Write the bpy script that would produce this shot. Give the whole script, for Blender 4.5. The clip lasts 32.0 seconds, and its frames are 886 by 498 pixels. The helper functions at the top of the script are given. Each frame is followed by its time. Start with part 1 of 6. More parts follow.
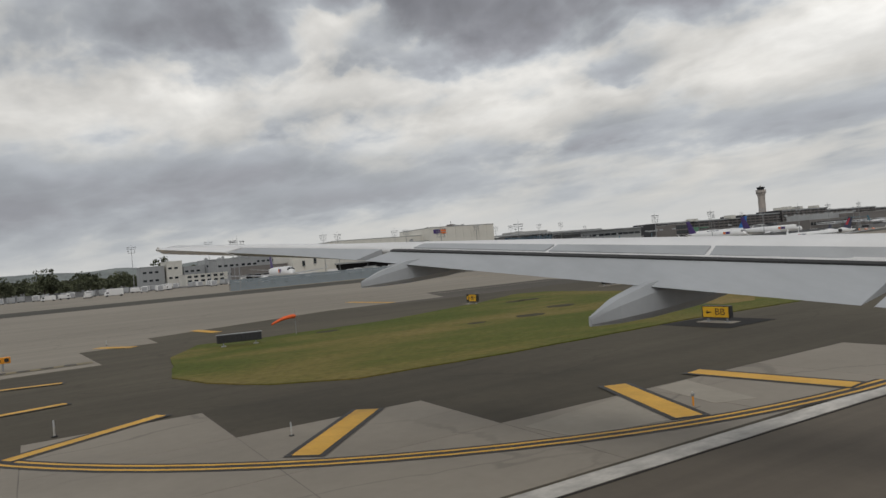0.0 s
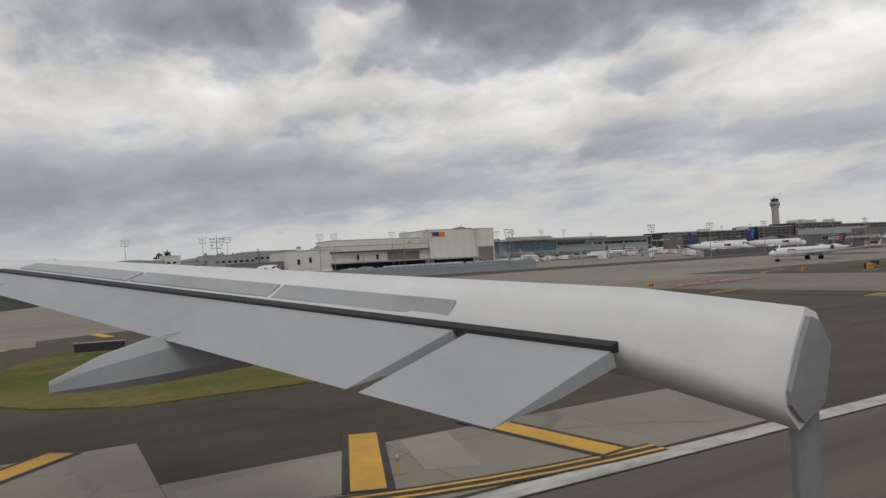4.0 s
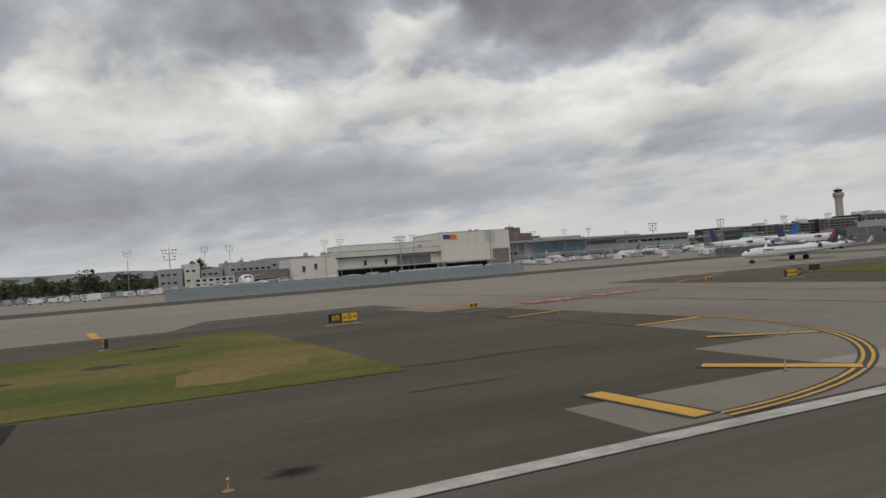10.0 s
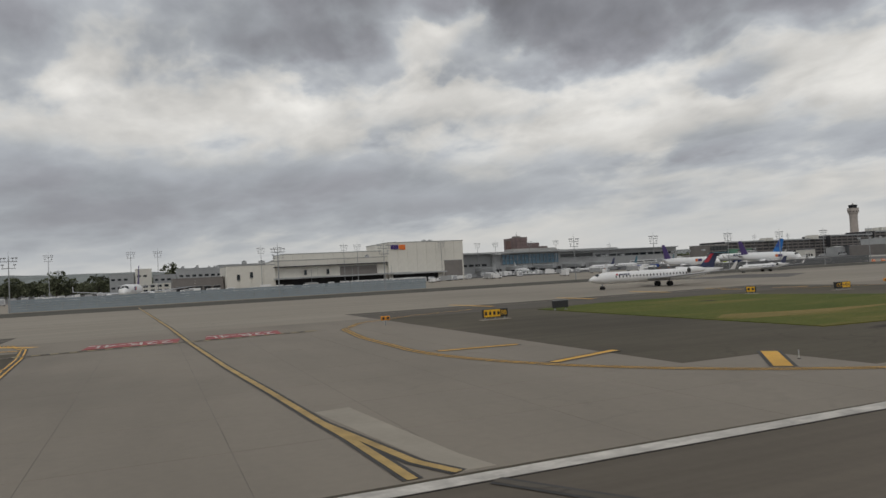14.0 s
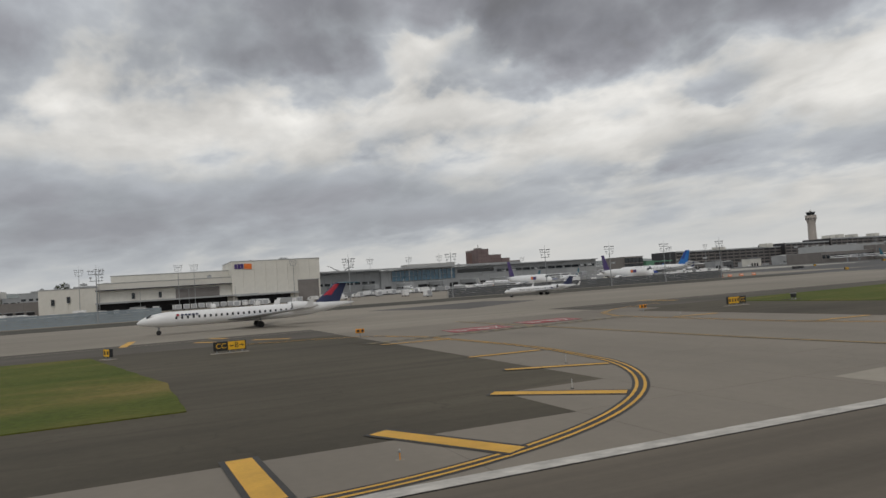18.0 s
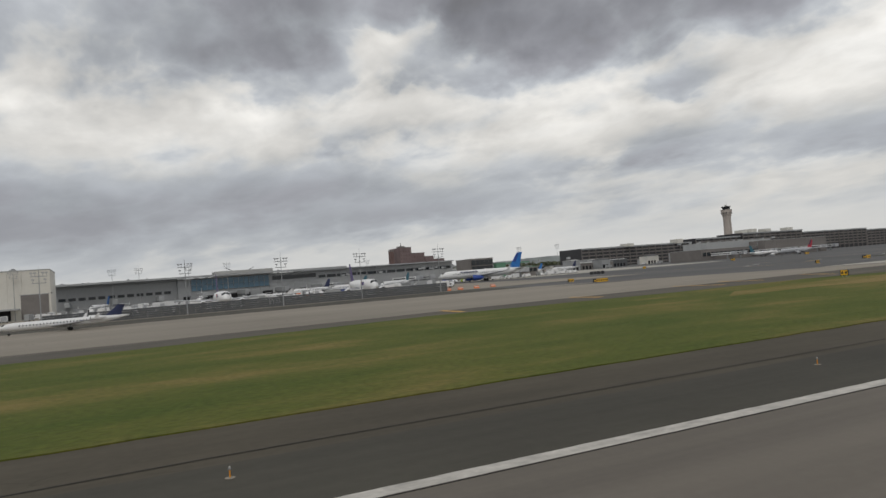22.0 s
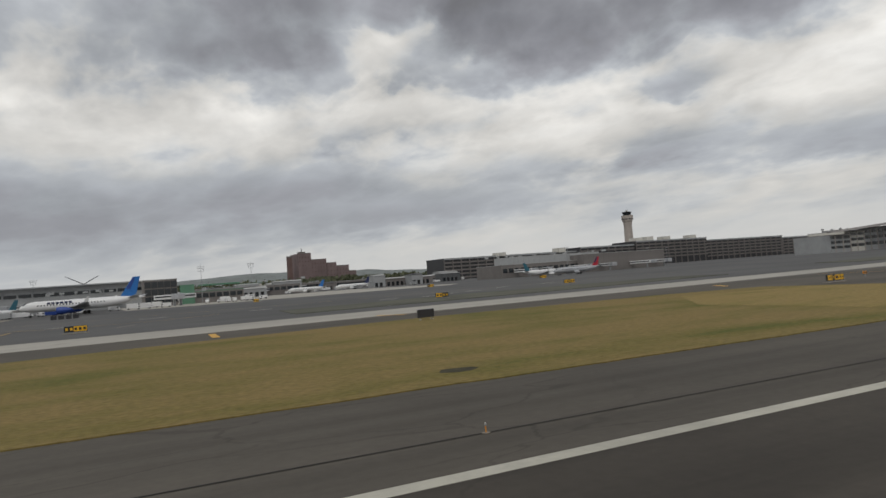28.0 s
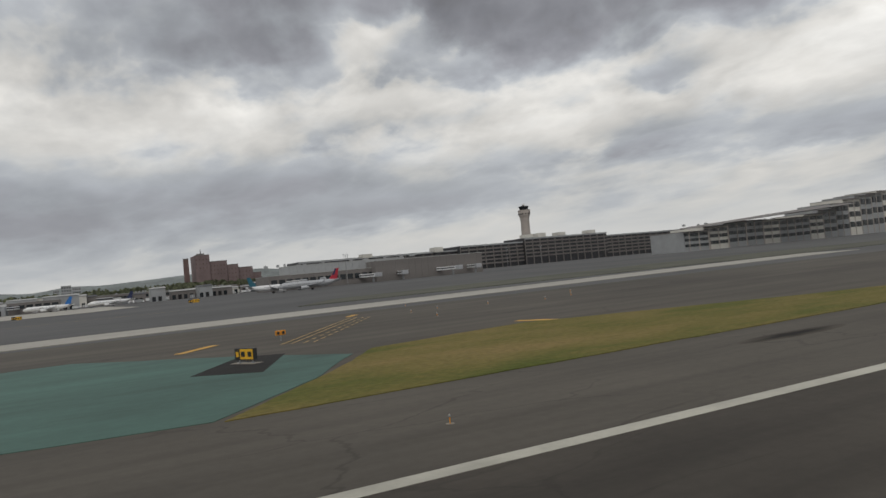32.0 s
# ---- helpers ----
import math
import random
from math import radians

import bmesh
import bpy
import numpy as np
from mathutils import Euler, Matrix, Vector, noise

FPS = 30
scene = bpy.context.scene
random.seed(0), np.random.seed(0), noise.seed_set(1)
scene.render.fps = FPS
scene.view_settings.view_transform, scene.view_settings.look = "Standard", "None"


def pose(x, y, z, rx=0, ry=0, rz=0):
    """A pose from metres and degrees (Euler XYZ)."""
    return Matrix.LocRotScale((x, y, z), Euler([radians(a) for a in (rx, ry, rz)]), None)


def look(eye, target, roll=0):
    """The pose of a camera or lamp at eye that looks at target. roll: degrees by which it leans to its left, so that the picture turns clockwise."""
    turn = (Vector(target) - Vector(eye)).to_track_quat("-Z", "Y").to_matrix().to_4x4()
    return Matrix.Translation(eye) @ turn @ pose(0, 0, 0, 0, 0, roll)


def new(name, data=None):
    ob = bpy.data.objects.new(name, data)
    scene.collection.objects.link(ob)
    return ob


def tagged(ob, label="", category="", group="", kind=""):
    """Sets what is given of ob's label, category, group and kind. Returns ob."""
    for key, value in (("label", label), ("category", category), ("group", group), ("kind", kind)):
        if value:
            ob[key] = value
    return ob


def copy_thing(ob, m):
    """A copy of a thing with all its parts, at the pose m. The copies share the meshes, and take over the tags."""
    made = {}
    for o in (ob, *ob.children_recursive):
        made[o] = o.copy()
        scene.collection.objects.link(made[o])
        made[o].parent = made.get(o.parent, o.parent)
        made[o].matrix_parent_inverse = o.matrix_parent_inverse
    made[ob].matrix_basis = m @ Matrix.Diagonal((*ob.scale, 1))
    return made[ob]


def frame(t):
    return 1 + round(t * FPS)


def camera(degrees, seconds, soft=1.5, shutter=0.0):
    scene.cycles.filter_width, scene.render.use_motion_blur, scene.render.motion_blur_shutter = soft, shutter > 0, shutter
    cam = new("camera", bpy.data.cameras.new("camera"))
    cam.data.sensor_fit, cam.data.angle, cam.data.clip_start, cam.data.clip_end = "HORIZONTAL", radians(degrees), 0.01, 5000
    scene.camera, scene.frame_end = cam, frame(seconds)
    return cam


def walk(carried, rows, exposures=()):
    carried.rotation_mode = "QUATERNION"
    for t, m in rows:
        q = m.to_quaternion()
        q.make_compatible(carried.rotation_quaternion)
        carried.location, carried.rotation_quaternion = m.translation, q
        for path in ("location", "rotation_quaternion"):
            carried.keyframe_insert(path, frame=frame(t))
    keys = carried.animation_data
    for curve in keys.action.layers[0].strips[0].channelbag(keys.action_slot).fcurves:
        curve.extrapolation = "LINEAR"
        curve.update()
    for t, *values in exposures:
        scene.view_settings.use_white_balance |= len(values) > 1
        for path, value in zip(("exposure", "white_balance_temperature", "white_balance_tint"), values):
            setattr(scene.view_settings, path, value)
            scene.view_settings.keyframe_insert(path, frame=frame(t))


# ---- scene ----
# An airfield seen from a machine that rolls along its runway: x runs along the runway, y away from it to the side, z up.
cam = camera(64.29, 32.0)
EYE = 5.6
PLAN = 0.755
# seconds, metres along the runway, metres aside, yaw, pitch, lean
ROWS = [
    (0.0, 61.72, 4.72, -30.36, 0.54, 4.84),
    (0.5, 62.86, 4.57, -30.43, 0.67, 4.79),
    (1.0, 64.05, 4.45, -30.56, 0.73, 4.54),
    (1.5, 65.29, 4.35, -30.74, 0.7, 4.16),
    (2.0, 66.56, 4.25, -30.83, 0.55, 3.81),
    (2.5, 67.87, 4.14, -30.72, 0.35, 3.46),
    (3.0, 69.23, 4.0, -30.51, 0.29, 3.26),
    (3.5, 70.67, 3.86, -30.0, 0.51, 3.12),
    (4.0, 72.23, 3.69, -29.32, 0.78, 3.05),
    (4.5, 73.94, 3.5, -28.57, 1.05, 3.04),
    (5.0, 75.79, 3.3, -27.84, 1.27, 3.08),
    (5.5, 77.78, 3.09, -27.23, 1.38, 3.14),
    (6.0, 79.92, 2.89, -26.85, 1.34, 3.23),
    (6.5, 82.22, 2.67, -26.61, 1.28, 3.38),
    (7.0, 84.74, 2.47, -26.33, 1.34, 3.38),
    (7.5, 87.49, 2.27, -25.97, 1.46, 3.4),
    (8.0, 90.49, 2.07, -25.6, 1.49, 3.49),
    (8.5, 93.75, 1.87, -25.29, 1.45, 3.65),
    (9.0, 97.24, 1.63, -24.99, 1.35, 3.8),
    (9.5, 101.17, 1.37, -24.74, 1.17, 4.12),
    (10.0, 105.4, 1.1, -24.42, 1.12, 4.2),
    (10.5, 109.75, 0.85, -24.01, 1.13, 4.01),
    (11.0, 114.49, 0.67, -23.56, 1.32, 3.56),
    (11.5, 119.87, 0.55, -22.99, 1.5, 3.24),
    (12.0, 125.77, 0.43, -22.66, 1.61, 2.86),
    (12.5, 132.21, 0.36, -22.43, 1.97, 2.56),
    (13.0, 139.21, 0.3, -22.28, 2.11, 2.38),
    (13.5, 146.79, 0.22, -22.34, 2.01, 2.49),
    (14.0, 154.96, 0.14, -22.54, 1.82, 2.9),
    (14.5, 163.72, 0.06, -22.84, 1.68, 3.02),
    (15.0, 173.03, -0.0, -23.03, 1.75, 3.0),
    (15.5, 182.89, -0.06, -23.11, 1.95, 2.93),
    (16.0, 193.29, -0.13, -23.12, 2.22, 2.91),
    (16.5, 204.24, -0.19, -23.05, 2.46, 3.02),
    (17.0, 215.73, -0.24, -22.94, 2.61, 3.37),
    (17.5, 227.74, -0.26, -23.07, 2.63, 3.65),
    (18.0, 240.17, -0.26, -23.2, 2.71, 3.71),
    (18.5, 253.02, -0.22, -23.69, 2.49, 3.08),
    (19.0, 266.33, -0.17, -25.35, 1.44, 2.69),
    (19.5, 280.16, -0.12, -26.18, 1.41, 3.6),
    (20.0, 294.53, -0.11, -26.09, 1.08, 4.34),
    (20.5, 309.4, -0.12, -25.91, 1.09, 4.67),
    (21.0, 324.75, -0.11, -25.93, 1.48, 4.82),
    (21.5, 340.62, -0.09, -25.98, 1.79, 4.75),
    (22.0, 357.04, -0.09, -25.98, 2.19, 4.51),
    (22.5, 374.03, -0.11, -25.88, 2.52, 4.16),
    (23.0, 391.58, -0.15, -25.73, 2.61, 3.83),
    (23.5, 409.67, -0.19, -25.59, 2.72, 3.7),
    (24.0, 428.3, -0.24, -25.51, 2.56, 3.77),
    (24.5, 447.44, -0.29, -25.57, 2.46, 4.07),
    (25.0, 467.13, -0.33, -25.85, 2.34, 4.53),
    (25.5, 487.36, -0.3, -25.92, 2.18, 4.93),
    (26.0, 508.2, -0.23, -26.11, 2.1, 5.01),
    (26.5, 529.67, -0.16, -26.34, 2.09, 4.88),
    (27.0, 551.79, -0.1, -26.5, 2.11, 4.65),
    (27.5, 574.54, -0.06, -26.5, 2.17, 4.4),
    (28.0, 597.91, -0.02, -26.24, 2.24, 4.25),
    (28.5, 621.85, -0.01, -25.85, 2.2, 4.33),
    (29.0, 646.25, -0.01, -25.73, 1.93, 4.71),
    (29.5, 670.99, -0.01, -25.58, 1.46, 5.28),
    (30.0, 695.99, 0.01, -25.75, 1.21, 5.6),
    (30.5, 721.26, 0.04, -26.02, 1.05, 5.71),
    (31.0, 746.83, 0.05, -26.38, 1.14, 5.5),
    (31.5, 772.65, 0.04, -26.73, 1.25, 5.4),
    (32.0, 798.71, 0.05, -26.97, 1.59, 5.29),
]
walk(cam, [(t, pose(PLAN * x, PLAN * y, PLAN * EYE, 90 + pitch, roll, yaw)) for t, x, y, yaw, pitch, roll in ROWS], exposures=[(0.0, 0.0), (13.0, 0.0), (14.0, -0.05), (17.0, -0.06), (18.0, 0.0), (19.5, 0.06), (23.0, 0.07), (26.0, 0.0), (32.0, -0.01)])

# ---- world and sun: a broken overcast ----
SUN_ELEVATION, SUN_ROTATION = 38.0, 150.0
sun = new("sun", bpy.data.lights.new("sun", "SUN"))
sun.data.energy, sun.data.angle, sun.data.color = 0.82, radians(25), (1.0, 0.96, 0.9)
sun.matrix_world = look((0, 0, 300), (120, 180, 0))


def link(nt, a, i, b, j):
    nt.links.new(a.outputs[i], b.inputs[j])


def build_world():
    w = bpy.data.worlds.new("overcast")
    w.use_nodes = True
    scene.world = w
    nt = w.node_tree
    nt.nodes.clear()
    out = nt.nodes.new("ShaderNodeOutputWorld")
    bg = nt.nodes.new("ShaderNodeBackground")
    bg.inputs["Strength"].default_value = 1.0
    link(nt, bg, 0, out, 0)
    tc = nt.nodes.new("ShaderNodeTexCoord")
    sep = nt.nodes.new("ShaderNodeSeparateXYZ")
    link(nt, tc, "Generated", sep, 0)

    def math(op, a, b=None, clamp=False):
        n = nt.nodes.new("ShaderNodeMath")
        n.operation, n.use_clamp = op, clamp
        for k, v in enumerate((a, b)):
            if v is None:
                continue
            if isinstance(v, (int, float)):
                n.inputs[k].default_value = v
            else:
                nt.links.new(v, n.inputs[k])
        return n.outputs[0]

    z = math("MAXIMUM", sep.outputs["Z"], 0.0)
    side = math("ADD", math("MULTIPLY", sep.outputs["X"], 0.891), math("MULTIPLY", sep.outputs["Y"], -0.454))
    # bearing and height, turned so that the cloud streets rise to one side
    along = math("ADD", math("MULTIPLY", side, 0.996), math("MULTIPLY", z, 0.087))
    up = math("SUBTRACT", math("MULTIPLY", z, 0.996), math("MULTIPLY", side, 0.087))
    flat = math("DIVIDE", up, math("ADD", math("MULTIPLY", math("ABSOLUTE", up), 0.6), 0.20))
    comb = nt.nodes.new("ShaderNodeCombineXYZ")
    nt.links.new(along, comb.inputs[0])
    nt.links.new(flat, comb.inputs[1])
    nt.links.new(math("MULTIPLY", math("ADD", math("MULTIPLY", sep.outputs["X"], 0.454), math("MULTIPLY", sep.outputs["Y"], 0.891)), 0.6), comb.inputs[2])

    def noise_tex(scale, detail, rough, distortion=0.0, offset=(0, 0, 0), stretch=(1, 1, 1)):
        mp = nt.nodes.new("ShaderNodeMapping")
        mp.inputs["Location"].default_value = offset
        mp.inputs["Scale"].default_value = stretch
        nt.links.new(comb.outputs[0], mp.inputs["Vector"])
        n = nt.nodes.new("ShaderNodeTexNoise")
        n.inputs["Scale"].default_value, n.inputs["Detail"].default_value = scale, detail
        n.inputs["Roughness"].default_value, n.inputs["Distortion"].default_value = rough, distortion
        nt.links.new(mp.outputs[0], n.inputs["Vector"])
        return math("SUBTRACT", n.outputs["Fac"], 0.5)

    broad = noise_tex(3.0, 2, 0.4, 0.2, (7.3, 2.2, 0))
    lumps = noise_tex(6.5, 6, 0.50, 0.25, (3.1, 1.7, 0))
    lumps_up = noise_tex(6.5, 6, 0.50, 0.25, (3.12, 1.60, 0))
    # rounded heads of cloud: the fold of a noise
    heads = math("SUBTRACT", math("MULTIPLY", math("ABSOLUTE", noise_tex(9.0, 4, 0.5, 0.2, (1.3, 5.1, 0))), 2.0), 0.16)
    wisps = noise_tex(20.0, 5, 0.55, 0.3, (4.4, 0.3, 0))
    # heights and bearings of the cloud masses, frayed by the noise
    e = math("ADD", math("ADD", z, math("MULTIPLY", lumps, 0.07)), math("MULTIPLY", heads, 0.02))
    q = math("ADD", math("ADD", math("ADD", up, math("MULTIPLY", lumps, 0.07)), math("MULTIPLY", heads, 0.03)), math("MULTIPLY", wisps, 0.015))
    p = math("ADD", math("ADD", math("ADD", along, math("MULTIPLY", broad, 0.12)), math("MULTIPLY", lumps, 0.10)), math("MULTIPLY", wisps, 0.04))

    def ramp_of(value, stops):
        ramp = nt.nodes.new("ShaderNodeValToRGB")
        cr = ramp.color_ramp
        while len(cr.elements) < len(stops):
            cr.elements.new(0.5)
        for el, (pos, c) in zip(cr.elements, stops):
            el.position, el.color = pos, (*c, 1)
        nt.links.new(value, ramp.inputs[0])
        return ramp.outputs[0]

    # how thick the cloud is at each height, from bright veil to dark mass
    thick = ramp_of(e, [(a, (v, v, v)) for a, v in ((0.0, 0.34), (0.05, 0.35), (0.10, 0.37), (0.15, 0.33), (0.20, 0.18), (0.25, 0.17), (0.30, 0.26), (0.36, 0.42), (0.42, 0.58), (0.7, 0.44), (1.0, 0.38))])
    # single masses: bearing, height, half widths, how much thicker; then the thin bright gaps between them
    masses = [(0.274, 0.295, 0.188, 0.05, 0.4), (0.078, 0.343, 0.048, 0.044, 0.26), (0.207, 0.418, 0.417, 0.072, 0.35), (-0.417, 0.316, 0.152, 0.04, 0.17), (-0.48, 0.371, 0.16, 0.037, 0.15), (-0.235, 0.33, 0.096, 0.027, 0.22), (-0.096, 0.352, 0.072, 0.027, 0.14), (-0.031, 0.277, 0.08, 0.018, 0.22), (-0.072, 0.214, 0.076, 0.014, 0.2), (0.333, 0.199, 0.058, 0.022, 0.24), (0.282, 0.129, 0.112, 0.016, 0.17), (-0.355, 0.148, 0.281, 0.037, 0.25), (-0.546, 0.205, 0.104, 0.037, 0.17), (-0.058, 0.094, 0.152, 0.022, 0.14), (0.508, 0.085, 0.12, 0.027, 0.2), (0.16, 0.195, 0.072, 0.012, 0.1), (-0.257, 0.096, 0.2, 0.034, 0.09)]
    gaps = [(-0.544, 0.283, 0.064, 0.029, -0.1), (-0.025, 0.319, 0.032, 0.011, -0.2), (0.025, 0.331, 0.024, 0.013, -0.2), (0.082, 0.282, 0.029, 0.009, -0.18), (-0.26, 0.26, 0.064, 0.01, -0.13), (0.071, 0.163, 0.12, 0.018, -0.08), (0.534, 0.178, 0.076, 0.034, -0.18)]
    for bp, bq, wp, wq, amount in masses + gaps:
        dp = math("DIVIDE", math("SUBTRACT", p, bp), wp)
        dq = math("DIVIDE", math("SUBTRACT", q, bq), wq)
        r2 = math("ADD", math("MULTIPLY", dp, dp), math("MULTIPLY", dq, dq))
        soft_edge = math("DIVIDE", 1.0, math("ADD", math("POWER", r2, 1.6), 1.0))
        thick = math("ADD", thick, math("MULTIPLY", soft_edge, amount))
    fade = math("ADD", math("MULTIPLY", math("SUBTRACT", z, 0.03), 6.0, True), 0.10, True)
    ragged = math("ADD", math("ADD", math("MULTIPLY", lumps, 1.05), math("MULTIPLY", broad, 0.2)), math("ADD", math("MULTIPLY", heads, 0.36), math("MULTIPLY", wisps, 0.20)))
    thick = math("ADD", thick, math("MULTIPLY", ragged, fade))
    shade = ramp_of(thick, [(0.0, (0.90, 0.885, 0.85)), (0.18, (0.79, 0.772, 0.735)), (0.30, (0.675, 0.664, 0.638)), (0.38, (0.585, 0.59, 0.585)), (0.46, (0.458, 0.477, 0.50)), (0.56, (0.38, 0.397, 0.425)),
                            (0.70, (0.30, 0.305, 0.33)), (0.86, (0.242, 0.245, 0.268)), (1.0, (0.205, 0.205, 0.218))])
    # lit rims and shaded bellies of the single clouds
    relief = math("MULTIPLY", math("SUBTRACT", lumps, lumps_up), 1.1)
    relief = math("MINIMUM", math("MAXIMUM", relief, -0.16), 0.16)
    gain = math("ADD", math("MULTIPLY", relief, fade), 1.0)
    mul = nt.nodes.new("ShaderNodeMix")
    mul.data_type, mul.blend_type = "RGBA", "MULTIPLY"
    mul.inputs[0].default_value = 1.0
    nt.links.new(shade, mul.inputs[6])
    nt.links.new(gain, mul.inputs[7])
    # a thin share of clear sky behind the clouds
    sky = nt.nodes.new("ShaderNodeTexSky")
    sky.sky_type, sky.sun_disc = "NISHITA", False
    sky.sun_elevation, sky.sun_rotation = radians(SUN_ELEVATION), radians(SUN_ROTATION)
    dim = nt.nodes.new("ShaderNodeMix")
    dim.data_type, dim.blend_type = "RGBA", "MULTIPLY"
    dim.inputs[0].default_value = 1.0
    nt.links.new(sky.outputs[0], dim.inputs[6])
    dim.inputs[7].default_value = (0.06, 0.06, 0.06, 1)
    mix = nt.nodes.new("ShaderNodeMix")
    mix.data_type = "RGBA"
    mix.inputs[0].default_value = 0.04
    nt.links.new(mul.outputs[2], mix.inputs[6])
    nt.links.new(dim.outputs[2], mix.inputs[7])
    nt.links.new(mix.outputs[2], bg.inputs["Color"])


build_world()

# ---- materials ----
MATS = {}


def material(name, color, rough=0.8, metal=0.0, vary=0.15, scale=0.4, fine=6.0, bump=0.0, spec=0.5, tint=None, stain=0.0, island=0.0, streak=None, crack=0.0, tyre=0.0, spread=False):
    """A surface with stains at a broad scale, grain at a fine one, and a little relief."""
    if name in MATS:
        return MATS[name]
    m = bpy.data.materials.new(name)
    m.use_nodes = True
    nt = m.node_tree
    b = nt.nodes["Principled BSDF"]
    b.inputs["Roughness"].default_value, b.inputs["Metallic"].default_value = rough, metal
    b.inputs["Specular IOR Level"].default_value = spec
    tc = nt.nodes.new("ShaderNodeTexCoord")
    flow = tc.outputs["Object"]
    if spread:
        # one pattern that runs on from piece to piece
        flow = nt.nodes.new("ShaderNodeNewGeometry").outputs["Position"]
    vec = flow
    if streak:
        mp = nt.nodes.new("ShaderNodeMapping")
        mp.inputs["Scale"].default_value = streak
        nt.links.new(vec, mp.inputs["Vector"])
        vec = mp.outputs[0]

    def tex(sc, detail, vector):
        n = nt.nodes.new("ShaderNodeTexNoise")
        n.inputs["Scale"].default_value, n.inputs["Detail"].default_value, n.inputs["Roughness"].default_value = sc, detail, 0.6
        nt.links.new(vector, n.inputs["Vector"])
        return n.outputs["Fac"]

    def ramp(fac, lo, hi, a, c):
        r = nt.nodes.new("ShaderNodeValToRGB")
        r.color_ramp.elements[0].position, r.color_ramp.elements[1].position = lo, hi
        r.color_ramp.elements[0].color, r.color_ramp.elements[1].color = (*a, 1), (*c, 1)
        nt.links.new(fac, r.inputs[0])
        return r.outputs[0]

    def mult(x, y, fac=1.0):
        n = nt.nodes.new("ShaderNodeMix")
        n.data_type, n.blend_type = "RGBA", "MULTIPLY"
        n.inputs[0].default_value = fac
        nt.links.new(x, n.inputs[6])
        nt.links.new(y, n.inputs[7])
        return n.outputs[2]

    c2 = tint or color
    lo = tuple(c * (1 - vary) for c in color)
    hi = tuple(min(1, c * (1 + vary)) for c in c2)
    big = tex(scale, 5, vec)
    col = ramp(big, 0.33, 0.67, lo, hi)
    small = tex(fine, 6, flow)
    col = mult(col, ramp(small, 0.3, 0.7, (1 - vary * 0.5,) * 3, (1 + vary * 0.35,) * 3))
    if stain:
        s = tex(scale * 0.35, 6, flow)
        col = mult(col, ramp(s, 0.30, 0.52, (1 - stain,) * 3, (1, 1, 1)))
    if tyre:
        mt = nt.nodes.new("ShaderNodeMapping")
        mt.inputs["Scale"].default_value = (0.012, 0.42, 1)
        nt.links.new(flow, mt.inputs["Vector"])
        col = mult(col, ramp(tex(1.0, 7, mt.outputs[0]), 0.34, 0.60, (1 - tyre,) * 3, (1, 1, 1)))
    if crack:
        mw = nt.nodes.new("ShaderNodeMapping")
        mw.inputs["Scale"].default_value = (0.09, 0.20, 0)
        nt.links.new(flow, mw.inputs["Vector"])
        wn = nt.nodes.new("ShaderNodeTexNoise")
        wn.inputs["Scale"].default_value, wn.inputs["Detail"].default_value = 3.0, 4
        nt.links.new(mw.outputs[0], wn.inputs["Vector"])
        ad = nt.nodes.new("ShaderNodeVectorMath")
        ad.operation = "MULTIPLY_ADD"
        nt.links.new(wn.outputs["Color"], ad.inputs[0])
        ad.inputs[1].default_value = (0.35, 0.35, 0)
        nt.links.new(mw.outputs[0], ad.inputs[2])
        vo = nt.nodes.new("ShaderNodeTexVoronoi")
        vo.feature = "DISTANCE_TO_EDGE"
        vo.inputs["Scale"].default_value = 1.0
        nt.links.new(ad.outputs[0], vo.inputs["Vector"])
        edge = ramp(vo.outputs["Distance"], 0.004, 0.012, (1 - crack,) * 3, (1, 1, 1))
        white = ramp(tex(0.05, 3, flow), 0.46, 0.56, (1, 1, 1), (0, 0, 0))
        mx = nt.nodes.new("ShaderNodeMix")
        mx.data_type = "RGBA"
        nt.links.new(white, mx.inputs[0])
        nt.links.new(edge, mx.inputs[6])
        mx.inputs[7].default_value = (1, 1, 1, 1)
        col = mult(col, mx.outputs[2])
    if island:
        oi = nt.nodes.new("ShaderNodeObjectInfo")
        col = mult(col, ramp(oi.outputs["Random"], 0.0, 1.0, (1 - island,) * 3, (1 + island * 0.6,) * 3))
    nt.links.new(col, b.inputs["Base Color"])
    if bump:
        bp = nt.nodes.new("ShaderNodeBump")
        bp.inputs["Strength"].default_value, bp.inputs["Distance"].default_value = 0.6, bump
        nt.links.new(small, bp.inputs["Height"])
        nt.links.new(bp.outputs[0], b.inputs["Normal"])
    MATS[name] = m
    return m


asphalt = material("asphalt", (0.090, 0.077, 0.0545), 0.85, spec=0.3, vary=0.20, scale=0.07, fine=2.0, bump=0.008, stain=0.34, streak=(0.45, 1.5, 1), crack=0.20, tyre=0.2)
asphalt_grey = material("asphalt_grey", (0.103, 0.091, 0.075), 0.85, spec=0.3, vary=0.18, scale=0.06, fine=2.0, bump=0.008, stain=0.34, streak=(0.45, 1.5, 1), crack=0.25, tyre=0.22)
concrete_bright = material("concrete_runway_clean", (0.172, 0.150, 0.122), 0.8, vary=0.10, scale=0.05, fine=2.5, bump=0.006, stain=0.2, streak=(0.15, 1.8, 1), tyre=0.22)
asphalt_run = material("asphalt_runway", (0.075, 0.065, 0.053), 0.86, spec=0.3, vary=0.2, scale=0.07, fine=2.0, bump=0.008, stain=0.34, streak=(0.35, 1.2, 1), crack=0.15, tyre=0.3)
